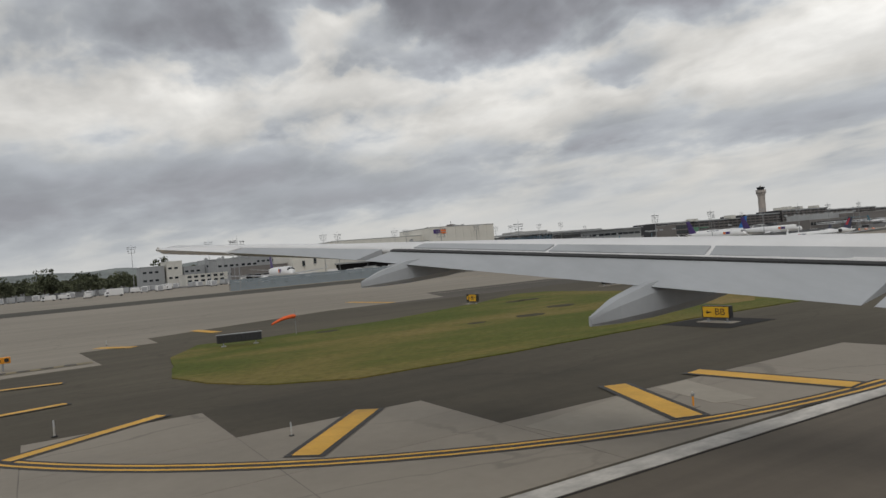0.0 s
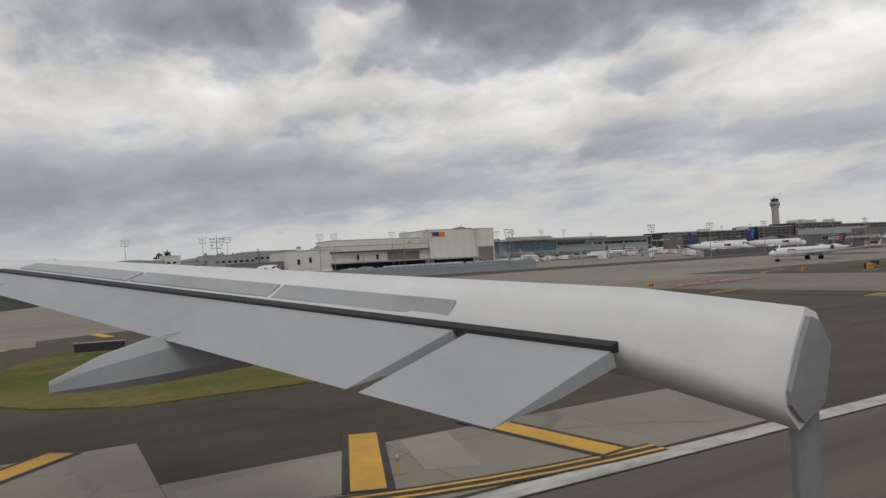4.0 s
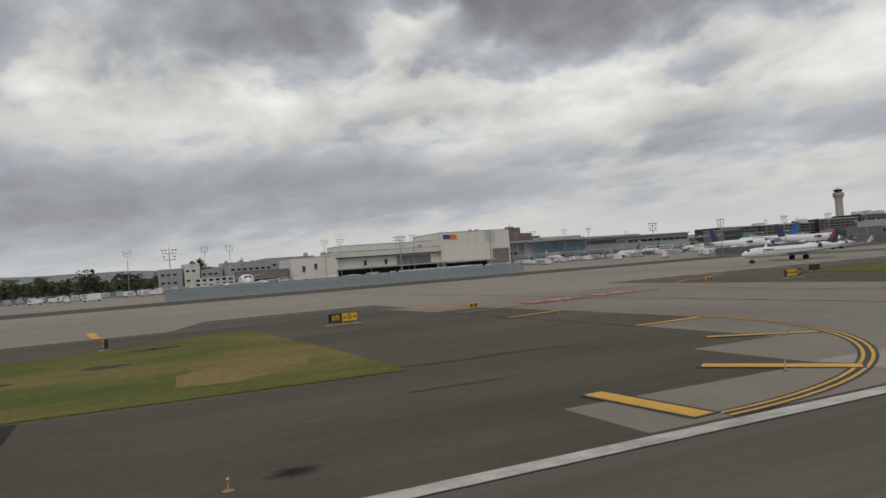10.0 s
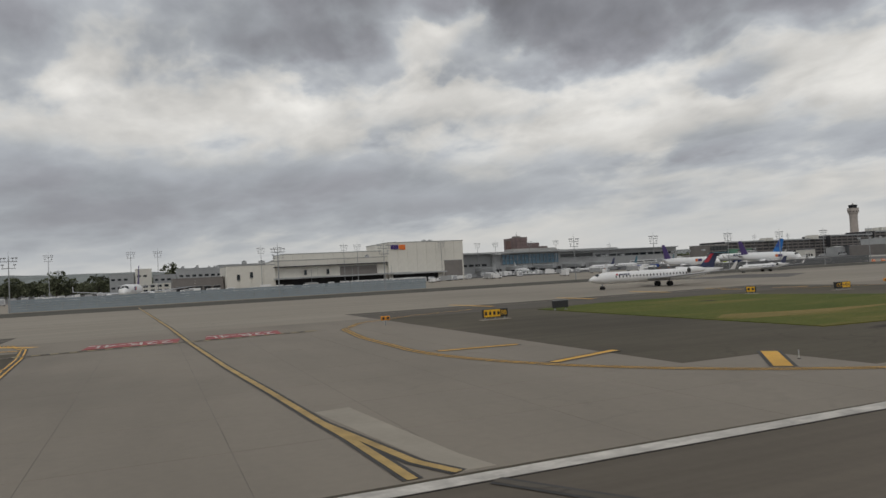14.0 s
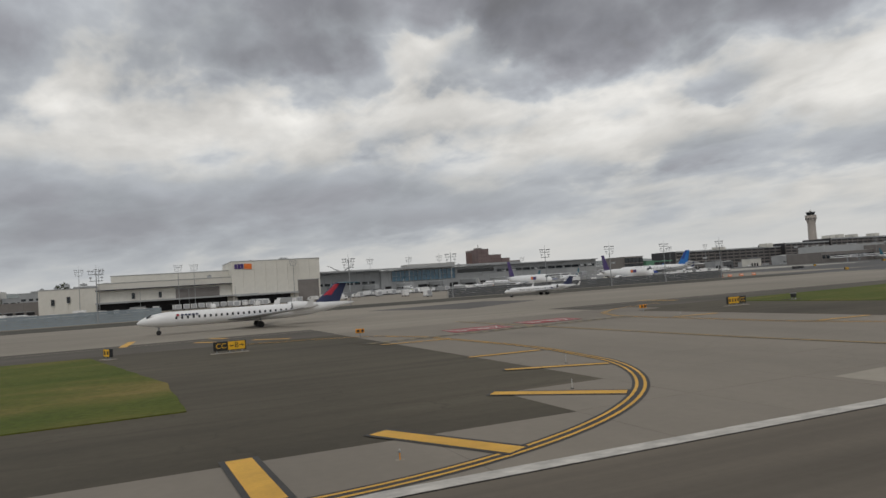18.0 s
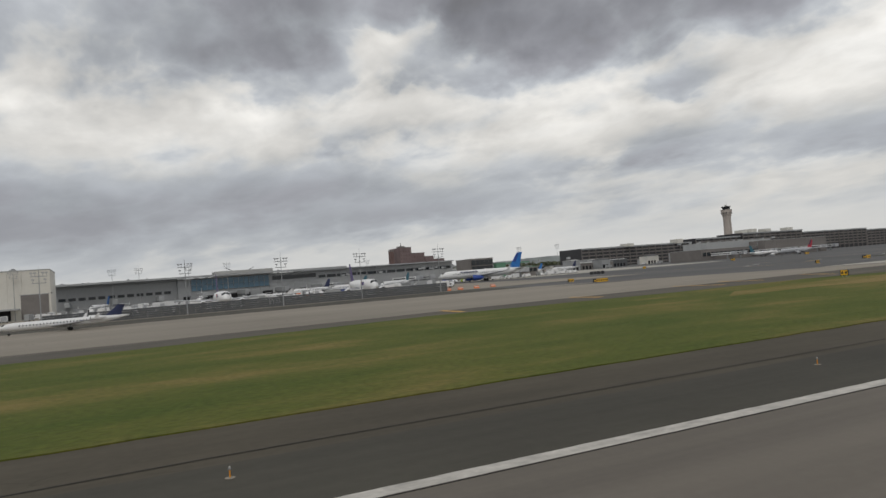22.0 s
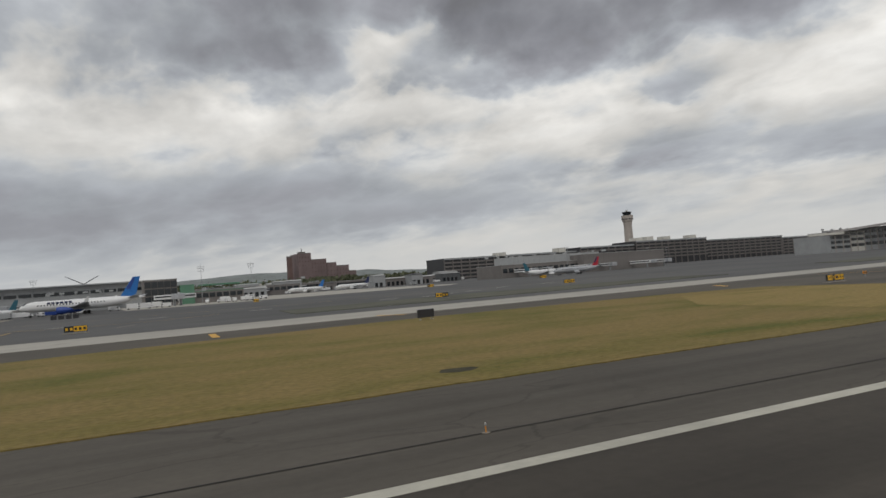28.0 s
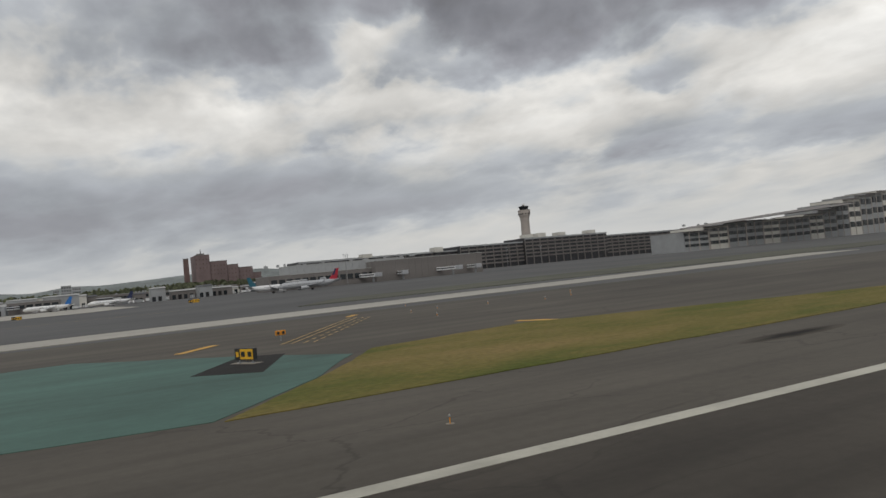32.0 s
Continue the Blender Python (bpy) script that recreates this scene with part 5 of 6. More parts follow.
def airliner(name, x, y, rz, length, skin, fin_mat, label, engines="wing", nacelle=None, tip_mat=None, windows=True, marks=(), belly=None, group="parked aircraft", fin_top=None, fin_flash=None):
    """An airliner with its nose at the origin of the thing, body along +x of it."""
    s = length / 40.0
    o = thing(name, pose(x, y, 0, 0, 0, rz), label, "airplane", group)
    r = 1.36 * s if engines == "tail" else (1.78 if length > 55 else 2.05) * s
    zc = r + 1.30 * s if engines == "tail" else r + 1.7 * s
    prof = [(0.0, 0.06 * r, -0.25 * r), (0.5 * s, 0.34 * r, -0.2 * r), (1.5 * s, 0.62 * r, -0.12 * r), (3.2 * s, 0.88 * r, -0.04 * r), (5.2 * s, r, 0), (27.0 * s, r, 0), (31 * s, 0.86 * r, 0.1 * r), (35 * s, 0.55 * r, 0.32 * r), (38.2 * s, 0.26 * r, 0.52 * r), (40.0 * s, 0.07 * r, 0.62 * r)]
    bm = lathe(prof, 20, "X")
    bmesh.ops.translate(bm, verts=bm.verts, vec=(0, 0, zc))
    body = part("fuselage", bm, skin, o, "", True)
    bm = bmesh.new()
    for a in (-1, 1):
        add_loft(bm, [[(1.55 * s, a * 0.30 * r, zc + 0.46 * r), (2.3 * s, a * 0.28 * r, zc + 0.72 * r), (2.35 * s, a * 0.6 * r, zc + 0.56 * r), (1.75 * s, a * 0.58 * r, zc + 0.3 * r)],
                      [(1.6 * s, a * 0.03 * r, zc + 0.5 * r), (2.35 * s, a * 0.02 * r, zc + 0.80 * r), (2.42 * s, a * 0.3 * r, zc + 0.76 * r), (1.62 * s, a * 0.3 * r, zc + 0.5 * r)]])
    part("cockpit_window", bm, glass_dark, body)
    if belly:
        bm = lathe([(6 * s, 0.3 * r), (8 * s, 0.62 * r), (26 * s, 0.62 * r), (30 * s, 0.2 * r)], 14, "X", 0.75)
        bmesh.ops.translate(bm, verts=bm.verts, vec=(0, 0, zc - 0.53 * r))
        part("belly_band", bm, belly, body, "", True)
    for a in (-1, 1):
        root, tip = 15.2 * s, (26.5 * s if engines == "tail" else 25.0 * s)
        half = 0.40 * length if engines == "tail" else 0.46 * length
        wz = zc - 0.55 * r
        secs = [airfoil(root, a * 0.6 * r, wz, 7.2 * s, 0.9 * s), airfoil(root + 4.4 * s, a * half * 0.38, wz + 0.5 * s, 4.4 * s, 0.55 * s), airfoil(tip, a * half, wz + 1.5 * s, 1.6 * s, 0.18 * s)]
        wg = part("wing", loft(secs), grey_skin, o, "", True)
        part("winglet", loft([airfoil(tip, a * half, wz + 1.5 * s, 1.5 * s, 0.14 * s), airfoil(tip + 1.3 * s, a * (half + 0.35 * s), wz + 3.2 * s, 0.7 * s, 0.1 * s)]), tip_mat or skin, wg)
        if engines == "tail":
            cx, cy, cz, er = 27.2 * s, a * (r + 0.85 * s), zc + 0.6 * r, 0.86 * s
        else:
            cx, cy, cz, er = 13.6 * s, a * half * 0.34, wz - 0.75 * s, 1.22 * s
        bm = lathe([(0.0, 0.80 * er), (0.25 * s, 1.0 * er), (1.6 * s, 1.04 * er), (3.2 * s, 0.86 * er), (4.2 * s, 0.6 * er), (5.0 * s, 0.25 * er)], 14, "X")
        bmesh.ops.translate(bm, verts=bm.verts, vec=(cx, cy, cz))
        en = part("engine", bm, nacelle or skin, o, "", True)
        part("intake", tube((cx - 0.02, cy, cz), (cx + 0.2, cy, cz), 0.74 * er, 0.7 * er, 14), sign_black, en)
        part("pylon", box(cx + 1.0 * s, min(cy, a * r * 0.9) if engines == "tail" else cy - 0.15 * s, cz if engines == "tail" else cz + 0.7 * er, cx + 3.6 * s, max(cy, a * r * 0.9) if engines == "tail" else cy + 0.15 * s, cz + 0.25 * s if engines == "tail" else wz + 0.25 * s), skin, en)
    top = zc + r + (3.5 if engines == "tail" else 6.3) * s
    fin_root = 31.6 * s
    fin = part("tail_fin", loft([airfoil(fin_root, 0, zc + 0.55 * r, 5.3 * s, 0.5 * s, True), airfoil(fin_root + 4.8 * s, 0, top, 2.3 * s, 0.25 * s, True)]), fin_mat, o)
    if fin_flash:
        mid = zc + 0.55 * r + (top - zc - 0.55 * r) * 0.42
        part("fin_flash", loft([airfoil(fin_root + 2.2 * s, 0, mid, 2.6 * s, 0.54 * s, True), airfoil(fin_root + 4.6 * s, 0, top - 0.3 * s, 1.7 * s, 0.34 * s, True)]), fin_flash, fin)
    for a in (-1, 1):
        if engines == "tail":
            secs = [airfoil(fin_root + 4.9 * s, 0, top - 0.1 * s, 2.7 * s, 0.25 * s), airfoil(fin_root + 7.6 * s, a * 4.4 * s, top - 0.25 * s, 1.3 * s, 0.12 * s)]
        else:
            secs = [airfoil(34.2 * s, a * 0.3 * r, zc + 0.5 * r, 3.9 * s, 0.35 * s), airfoil(38.0 * s, a * 7.2 * s, zc + 0.5 * r + 0.9 * s, 1.5 * s, 0.15 * s)]
        part("tailplane", loft(secs), fin_top or grey_skin, o, "", True)
    if windows:
        me = None
        for k in range(22):
            wx = (6.6 + k * 0.98) * s
            for a in (-1, 1):
                m = pose(wx, a * (r * 0.985), zc + 0.18 * r)
                if me is None:
                    w = part("cabin_window", box(-0.17 * s, -0.05 * s, -0.24 * s, 0.17 * s, 0.05 * s, 0.24 * s, 0.04 * s), glass_dark, o)
                    w.matrix_basis, me = m, w.data
                else:
                    again("cabin_window", me, o, m)
    for bx0, bx1, bz0, bz1, bmat in marks:
        for a in (-1, 1):
            part("livery_mark", box(bx0 * s, a * r * 0.99 - 0.05, zc + bz0 * r, bx1 * s, a * r * 0.99 + 0.05, zc + bz1 * r), bmat, body)
    wheel_leg(o, 3.6 * s, 0, zc - 0.7 * r, 0.42 * s, True)
    for a in (-1, 1):
        wheel_leg(o, 21.2 * s, a * 2.2 * s, zc - 0.6 * r, 0.6 * s, True)
    return o


bars = [(7.4 + 0.62 * k, 7.85 + 0.62 * k, 0.42, 0.62, navy) for k in range(5)]
airliner("regional_jet", 239.4, 124.5, 0, 36.4, white_skin, navy, "white regional jet with a red and navy tail", "tail", marks=[(6.6, 7.1, 0.42, 0.66, crimson)] + bars, belly=navy, fin_top=teal, fin_flash=crimson)
airliner("regional_jet", 336.5, 180.0, 7, 27.0, white_skin, navy, "white regional jet with a dark blue tail", "tail", marks=[(24.0, 25.4, -0.2, 0.3, navy)])
CARGO = [(8.5, 10.9, 0.05, 0.62, purple), (11.1, 12.6, 0.05, 0.62, orange_paint)]
for x, y, rz, ln in ((146.5, 262.0, 84, 46.0), (396.0, 250.0, 86, 44.0), (452.0, 254.0, 84, 46.0)):
    airliner("cargo_jet", x, y, rz, ln, white_skin, purple, "white cargo jet with a purple tail, parked nose out", "wing", windows=False, marks=CARGO)
airliner("airliner", 561.7, 427.0, -14, 62.0, white_skin, blue, "white airliner with blue tail and blue engines", "wing", nacelle=blue_dark, fin_flash=blue_dark, marks=[(9.4 + 1.35 * k, 10.4 + 1.35 * k, 0.36, 0.72, navy) for k in range(6)])
airliner("airliner", 500.0, 470.0, 20, 34.0, white_skin, teal, "white airliner with a dark teal tail at the terminal", "wing", nacelle=blue_dark)
airliner("airliner", 470.0, 462.0, 15, 32.0, white_skin, navy, "white airliner with a navy tail at the terminal", "wing")
airliner("regional_jet", 438.0, 430.0, 5, 28.0, white_skin, white_skin, "small white jet at the terminal", "tail")
airliner("airliner", 640.0, 560.0, 10, 36.0, white_skin, grey_skin, "white airliner parked before green hoardings", "wing")
airliner("airliner", 755.0, 640.0, 0, 36.0, white_skin, blue, "white airliner with a blue tail on the far apron", "wing")
airliner("airliner", 800.0, 640.0, 0, 36.0, white_skin, navy, "white airliner far out on the apron", "wing")
airliner("airliner", 926.0, 452.0, 176, 37.0, white_skin, teal, "white airliner with a dark teal tail", "wing")
airliner("airliner", 905.0, 436.0, -10, 40.0, grey_skin, crimson, "silver airliner with a red and blue striped tail", "wing", nacelle=grey_skin, fin_flash=navy)
airliner("airliner", 412.0, 455.0, 80, 34.0, white_skin, white_skin, "white airliner parked nose out at the terminal", "wing")
airliner("airliner", 530.0, 452.0, 30, 34.0, white_skin, teal, "white airliner with a teal tail at the pier", "wing")
airliner("airliner", 352.0, 452.0, 70, 32.0, white_skin, blue, "white airliner with a blue tail at the terminal", "wing")

# ---- light masts ----


def light_mast(x, y, h):
    o = thing("light_mast", pose(x, y, -0.05), "tall steel apron floodlight mast", "light mast", "apron light masts")
    part("pole", tube((0, 0, 0), (0, 0, h), 0.19, 0.10, 8), steel, o)
    for k, (dx, zz) in enumerate(((-1.9, -0.4), (-1.0, -0.4), (1.0, -0.4), (1.9, -0.4), (-1.5, -2.3), (1.5, -2.3))):
        ar = part("lamp_head", box(dx - 0.34, -0.36, h + zz - 0.17, dx + 0.34, 0.22, h + zz + 0.17, 0.05), steel, o)
        part("lens", box(dx - 0.29, -0.38, h + zz - 0.13, dx + 0.29, -0.362, h + zz + 0.13), grey_skin, ar)
        part("bracket", tube((dx, 0, h + zz), (dx, 0, h + zz - 1.0), 0.05, 0.05, 6), steel, ar)
    part("crossbar", box(-2.2, -0.09, h - 1.5, 2.2, 0.09, h - 1.32), steel, o)
    part("crossbar", box(-1.8, -0.09, h - 3.4, 1.8, 0.09, h - 3.22), steel, o)
    part("lightning_rod", tube((0, 0, h), (0, 0, h + 1.5), 0.05, 0.02, 6), steel, o)
    return o


near_mast = light_mast(118.5, 229, 15.9)
for x in (193, 228.5, 304.5, 342, 381, 410.5, 437.5, 467.4):
    copy_thing(near_mast, pose(x, 229, -0.05))
far_mast = light_mast(108, 404, 24.0)
for x in (146, 159, 212, 221, 259, 267, 320, 364, 378, 405, 427):
    copy_thing(far_mast, pose(x, 399 if x < 330 else 440, -0.05))
for x, y in ((690, 470), (660, 480), (1090, 700), (1160, 720), (1240, 700), (1330, 760), (980, 520), (560, 560)):
    copy_thing(far_mast, pose(x, y, -0.05))

# ---- blast fences ----


def blast_fence(x0, x1, y, h, mat, label):
    o = thing("blast_fence", pose(0, 0, 0), label, "blast fence")
    n = int((x1 - x0) / 4.5)
    w = (x1 - x0) / n
    me, post = None, None
    for k in range(n):
        m = pose(x0 + (k + 0.5) * w, y, 0)
        if me is None:
            bm = bmesh.new()
            for j in range(5):
                add_box(bm, -w / 2 + 0.03, -0.10 + 0.05 * j, -0.05 + h * j / 5, w / 2 - 0.03, 0.02 + 0.05 * j, -0.05 + h * (j + 1) / 5 - 0.05)
            p = part("panel", bm, mat, o)
            p.matrix_basis, me = m, p.data
            q = part("strut", tube((-w / 2, 1.7, -0.05), (-w / 2, 0.2, h - 0.1), 0.09, 0.09, 6), steel, o)
            q.matrix_basis, post = m, q.data
        else:
            again("panel", me, o, m)
            again("strut", post, o, m)
    return o


blast_fence(117, 246, 236, 3.6, fence_blue, "long blue-grey steel blast fence beside the service road")
blast_fence(342, 472, 233, 3.2, fence_dark, "long dark louvred blast fence beside the taxiway")

# ---- buildings ----


def wall_block(o, name, x0, y0, x1, y1, h, mat, z0=0.0, roof=None):
    """A block with ribbed cladding in panels on the side that faces the field, and a flat roof with a parapet."""
    body = part(name, box(x0, y0 + 0.3, z0 - 0.1, x1, y1, z0 + h - 0.4), mat, o)
    n = max(1, round((x1 - x0) / 6.0))
    w = (x1 - x0) / n
    me = None
    for k in range(n):
        m = pose(x0 + (k + 0.5) * w, y0, z0)
        if me is None:
            bm = bmesh.new()
            add_box(bm, -w / 2 + 0.05, 0.0, -0.1, w / 2 - 0.05, 0.34, h - 0.5)
            p = part("panel", bm, mat, body)
            p.matrix_basis, me = m, p.data
        else:
            again("panel", me, body, m)
    part("parapet", box(x0 - 0.15, y0 - 0.12, z0 + h - 0.45, x1 + 0.15, y1 + 0.15, z0 + h), roof or mat, body)
    return body


def door_in(o, x0, x1, y, z0, z1, mat, name="door"):
    fr = part(name, box(x0, y - 0.16, z0, x1, y - 0.02, z1), mat, o)
    part("frame", box(x0 - 0.25, y - 0.2, z1, x1 + 0.25, y - 0.02, z1 + 0.3), steel, fr)
    return fr


def roof_units(o, x0, x1, y0, y1, z, n, seed):
    rnd = random.Random(seed)
    for k in range(n):
        x, y = rnd.uniform(x0, x1), rnd.uniform(y0, y1)
        w, d, h = rnd.uniform(1.2, 3.6), rnd.uniform(1.2, 3), rnd.uniform(0.8, 1.9)
        u = part("roof_unit", box(x - w / 2, y - d / 2, z - 0.1, x + w / 2, y + d / 2, z + h, 0.08), grey_panel, o)
        part("fan", tube((x, y, z + h), (x, y, z + h + 0.3), min(w, d) * 0.33, None, 10), dark_metal_and_shade, u)


# the long cargo building with its tall block
b = thing("cargo_building", pose(0, 0, 0), "long cream cargo building with loading docks and a tall block", "building")
wall_block(b, "wall", 193.4, 402, 220, 440, 14.6, cream_panel, roof=roof_grey)
wall_block(b, "wall", 220, 404, 286.5, 440, 16.4, cream_panel, roof=roof_grey)
wall_block(b, "wall", 226, 414, 286.5, 446, 4.0, cream_panel, 16.4, roof_grey)
tall = wall_block(b, "tall_block", 286.5, 401, 335.5, 446, 24.6, cream_panel, roof=roof_grey)
part("canopy", box(219, 398.5, 5.6, 300, 404, 6.4), grey_panel, b)
# flat dark sheets on the wall imitate the shade inside the docks
part("dock_opening", box(219.5, 403.7, 0.2, 284, 403.98, 5.6), dark_open, b)
part("eave_band", box(219, 401.4, 12.3, 336, 404, 12.9), dark_metal_and_shade, b)
part("canopy", box(288, 396, 5.2, 322, 401, 6.0), grey_panel, b)
part("dock_opening", box(289, 400.7, 0.2, 318, 400.98, 5.2), dark_open, b)
door_in(b, 257.5, 280, 403.9, 0.3, 11.4, brown_panel, "hangar_door")
door_in(b, 322.5, 334.5, 400.9, 0.3, 12.2, brown_panel, "hangar_door")
for k in range(3):
    part("lamp_post", tube((240 + 24 * k, 401, 0), (240 + 24 * k, 401, 11), 0.12, 0.1, 6), steel, b)
for x0, z0 in ((236, 7.5), (249, 7.4), (311, 7.6), (206, 7.5), (199, 6.5)):
    w = part("window", box(x0, 401.7, z0, x0 + 1.6, 401.98, z0 + 3.0), glass_dark, b)
    part("sill", box(x0 - 0.1, 401.5, z0 - 0.2, x0 + 1.7, 401.98, z0), steel, w)
for k, x0 in enumerate((288.2, 289.9, 291.5, 293.3, 295.0)):
    part("logo_block", box(x0, 400.6, 20.3 - 0.1 * (k % 2), x0 + 1.45, 400.95, 22.9), purple if k < 3 else orange_paint, tall)
part("logo_block", box(294.6, 400.62, 19.9, 297.4, 400.96, 22.7), orange_paint, tall)
roof_units(b, 196, 334, 408, 438, 15.8, 16, 5)
roof_units(b, 290, 332, 408, 438, 24.5, 6, 6)

b = thing("low_building", pose(0, 0, 0), "low brown-grey service building", "building")
wall_block(b, "wall", 166, 410, 192.6, 436, 9.0, brown_panel)
for k in range(5):
    door_in(b, 168 + 4.8 * k, 171.6 + 4.8 * k, 410, 0.2, 4.2, dark_open, "roller_door")
b = thing("office_building", pose(0, 0, 0), "pale grey office and hangar complex", "building")
for x0, x1, y0, h, mat in ((129, 144.5, 540, 15.3, grey_panel), (145.5, 156, 536, 18, cream_panel), (157, 172, 538, 13.5, grey_panel), (146, 172, 470, 7.2, cream_panel), (173, 236, 541, 17.2, grey_panel), (172, 200, 500, 15.5, grey_panel), (200, 236, 520, 18.2, grey_panel)):
    w = wall_block(b, "wall", x0, y0, x1, y0 + 26, h, mat)
    n = int((x1 - x0) / 4)
    for k in range(n):
        for zz in (0.30, 0.68):
            part("window", box(x0 + 1 + 4 * k, y0 - 0.1, h * zz, x0 + 3.4 + 4 * k, y0 + 0.02, h * zz + 1.4), glass_dark, w)
roof_units(b, 174, 230, 545, 560, 17.1, 9, 8)

b = thing("terminal_building", pose(0, 0, 0), "long grey terminal with blue glass front", "terminal")
t0 = wall_block(b, "wall", 332, 500, 404, 540, 17.8, grey_panel, roof=roof_grey)
t1 = wall_block(b, "wall", 404, 498, 500, 540, 17.0, grey_panel, roof=roof_grey)
part("roof_edge", box(330, 493, 17.4, 520, 500, 18.6), grey_panel, b)
me = None
for k in range(15):
    for j in range(2):
        m = pose(414 + 3.45 * k, 497.6, 10.4 + 3.9 * j)
        if me is None:
            w = part("glass_pane", box(-1.66, -0.15, -1.85, 1.66, 0.1, 1.85, 0.03), glass_blue, b)
            w.matrix_basis, me = m, w.data
        else:
            again("glass_pane", me, b, m)
for k in range(16):
    part("mullion", box(412.2 + 3.45 * k, 497.1, 8.2, 412.4 + 3.45 * k, 497.9, 16.4), steel, b)
for k in range(7):
    part("dark_window", box(407 + 13.1 * k, 497.6, 2.4, 411.6 + 13.1 * k + 2.2 * (k % 3), 497.98, 5.2), dark_open, t1)
part("dark_window", box(466.5, 497.6, 12.2, 498, 497.98, 15.0), glass_dark, t1)
for k in range(7):
    x = 338 + 26 * k
    br = part("jet_bridge", box(x, 470, 4.0, x + 3, 500, 7.0, 0.2), grey_panel, b)
    part("bridge_leg", box(x + 0.9, 474, 0, x + 2.1, 475.4, 4.1), steel, br)
for k in range(12):
    part("dark_window", box(334 + 5.6 * k, 499.6, 8.0, 338 + 5.6 * k, 499.98, 9.8), glass_dark, t0)
roof_units(b, 336, 496, 508, 536, 17.6, 22, 11)
part("roof_monitor", box(430, 510, 17.5, 470, 525, 21.0), roof_grey, b)

b = thing("terminal_pier", pose(0, 0, 0), "grey terminal pier with green hoardings", "terminal")
pw = wall_block(b, "wall", 505, 560, 640, 590, 18.6, grey_panel, roof=roof_grey)
for k in range(15):
    part("glass_pane", box(507 + 8.8 * k, 559.6, 12.2, 514.6 + 8.8 * k, 559.98, 14.4), glass_dark, pw)
part("roof_rib", box(505, 556.5, 18.2, 640, 560, 19.0), grey_skin, b)
dg = wall_block(b, "wall", 626.5, 500, 647, 526, 17.6, brown_panel, roof=roof_grey)
for k in range(5):
    for j in range(3):
        part("glass_pane", box(627.0 + 4.0 * k, 499.6, 2.2 + 5.0 * j, 630.6 + 4.0 * k, 499.98, 6.2 + 5.0 * j), glass_dark, dg)
wall_block(b, "hoarding", 648.6, 498, 657.5, 502, 12.8, green_net)
ew = wall_block(b, "wall", 657.6, 500, 690, 516, 8.0, brown_panel, roof=green_net)
for k in range(7):
    part("glass_pane", box(658.4 + 4.5 * k, 499.6, 3.6, 662.0 + 4.5 * k, 499.98, 6.4), glass_dark, ew)
part("canopy_roof", box(664, 512, 11.6, 690, 530, 12.6), green_net, b)
for k in range(5):
    part("canopy_post", tube((666 + 5.6 * k, 514, 8.5), (666 + 5.6 * k, 514, 11.7), 0.2, None, 6), steel, b)
wall_block(b, "hoarding", 752, 868, 780, 879, 15.0, green_net)
ew = wall_block(b, "wall", 690, 690, 780, 720, 10.0, brown_panel, roof=roof_grey)
for k in range(14):
    part("glass_pane", box(691.5 + 6.3 * k, 689.6, 4.6, 696.4 + 6.3 * k, 689.98, 7.6), glass_dark, ew)
wg = wall_block(b, "wall", 690, 760, 788, 780, 9.0, brown_panel, roof=roof_grey)
for k in range(15):
    part("glass_pane", box(692 + 6.3 * k, 759.7, 4.0, 697.2 + 6.3 * k, 759.98, 8.0), glass_dark, wg)
roof_units(b, 510, 740, 475, 580, 12, 18, 14)

def jet_bridge(x, y, rz):
    o = thing("jet_bridge", pose(x, y, 0, 0, 0, rz), "white passenger boarding bridge on a steel leg", "boarding bridge", "boarding bridges")
    part("tunnel", box(-1.6, -24, 4.2, 1.6, 6, 7.0, 0.15), white_skin, o)
    part("cab", box(-2.4, -28, 3.9, 2.4, -23.6, 7.3, 0.3), grey_skin, o)
    part("leg", box(-0.7, -19, 0, 0.7, -17.8, 4.3), steel, o)
    part("window_band", box(-1.66, -22, 5.4, 1.66, 4, 6.2), glass_dark, o)
    return o


first = jet_bridge(634, 470, 20)
for x, y, rz in ((652, 472, -25), (704, 758, 15), (732, 758, -18), (762, 758, 24), (520, 560, 12), (552, 560, -16), (584, 552, 20), (612, 560, -10), (710, 690, 14), (748, 690, -20), (940, 546, 12), (968, 546, -16), (1000, 546, 14), (1030, 536, -12), (1066, 536, 18), (1096, 536, -10)):
    copy_thing(first, pose(x, y, 0, 0, 0, rz))
for x0, x1, y0, h in ((700, 772, 880, 12), (806, 868, 910, 11), (884, 968, 900, 10)):
    b = thing("low_building", pose(0, 0, 0), "low glazed stand building on the far apron", "building")
    w = wall_block(b, "wall", x0, y0, x1, y0 + 18, h, brown_panel, roof=roof_grey)
    for k in range(int((x1 - x0) / 4)):
        part("window", box(x0 + 0.8 + 4 * k, y0 - 0.2, h * 0.45, x0 + 4.2 + 4 * k, y0 + 0.02, h * 0.75), glass_dark, w)
    roof_units(b, x0 + 3, x1 - 3, y0 + 4, y0 + 14, h, 5, int(x0))

b = thing("terminal_building", pose(0, 0, 0), "dark low terminal with stepped roof", "terminal")
wall_block(b, "wall", 925, 545, 1065, 590, 12, brown_panel, roof=roof_grey)
wall_block(b, "wall", 945, 556, 1045, 590, 7, grey_panel, 12, roof_grey)
wall_block(b, "wall", 1010, 535, 1110, 560, 17, brown_panel, roof=roof_grey)
for k in range(22):
    part("window", box(927 + 6.2 * k, 544.6, 4.5, 931.5 + 6.2 * k, 544.98, 8.5), glass_dark, b)
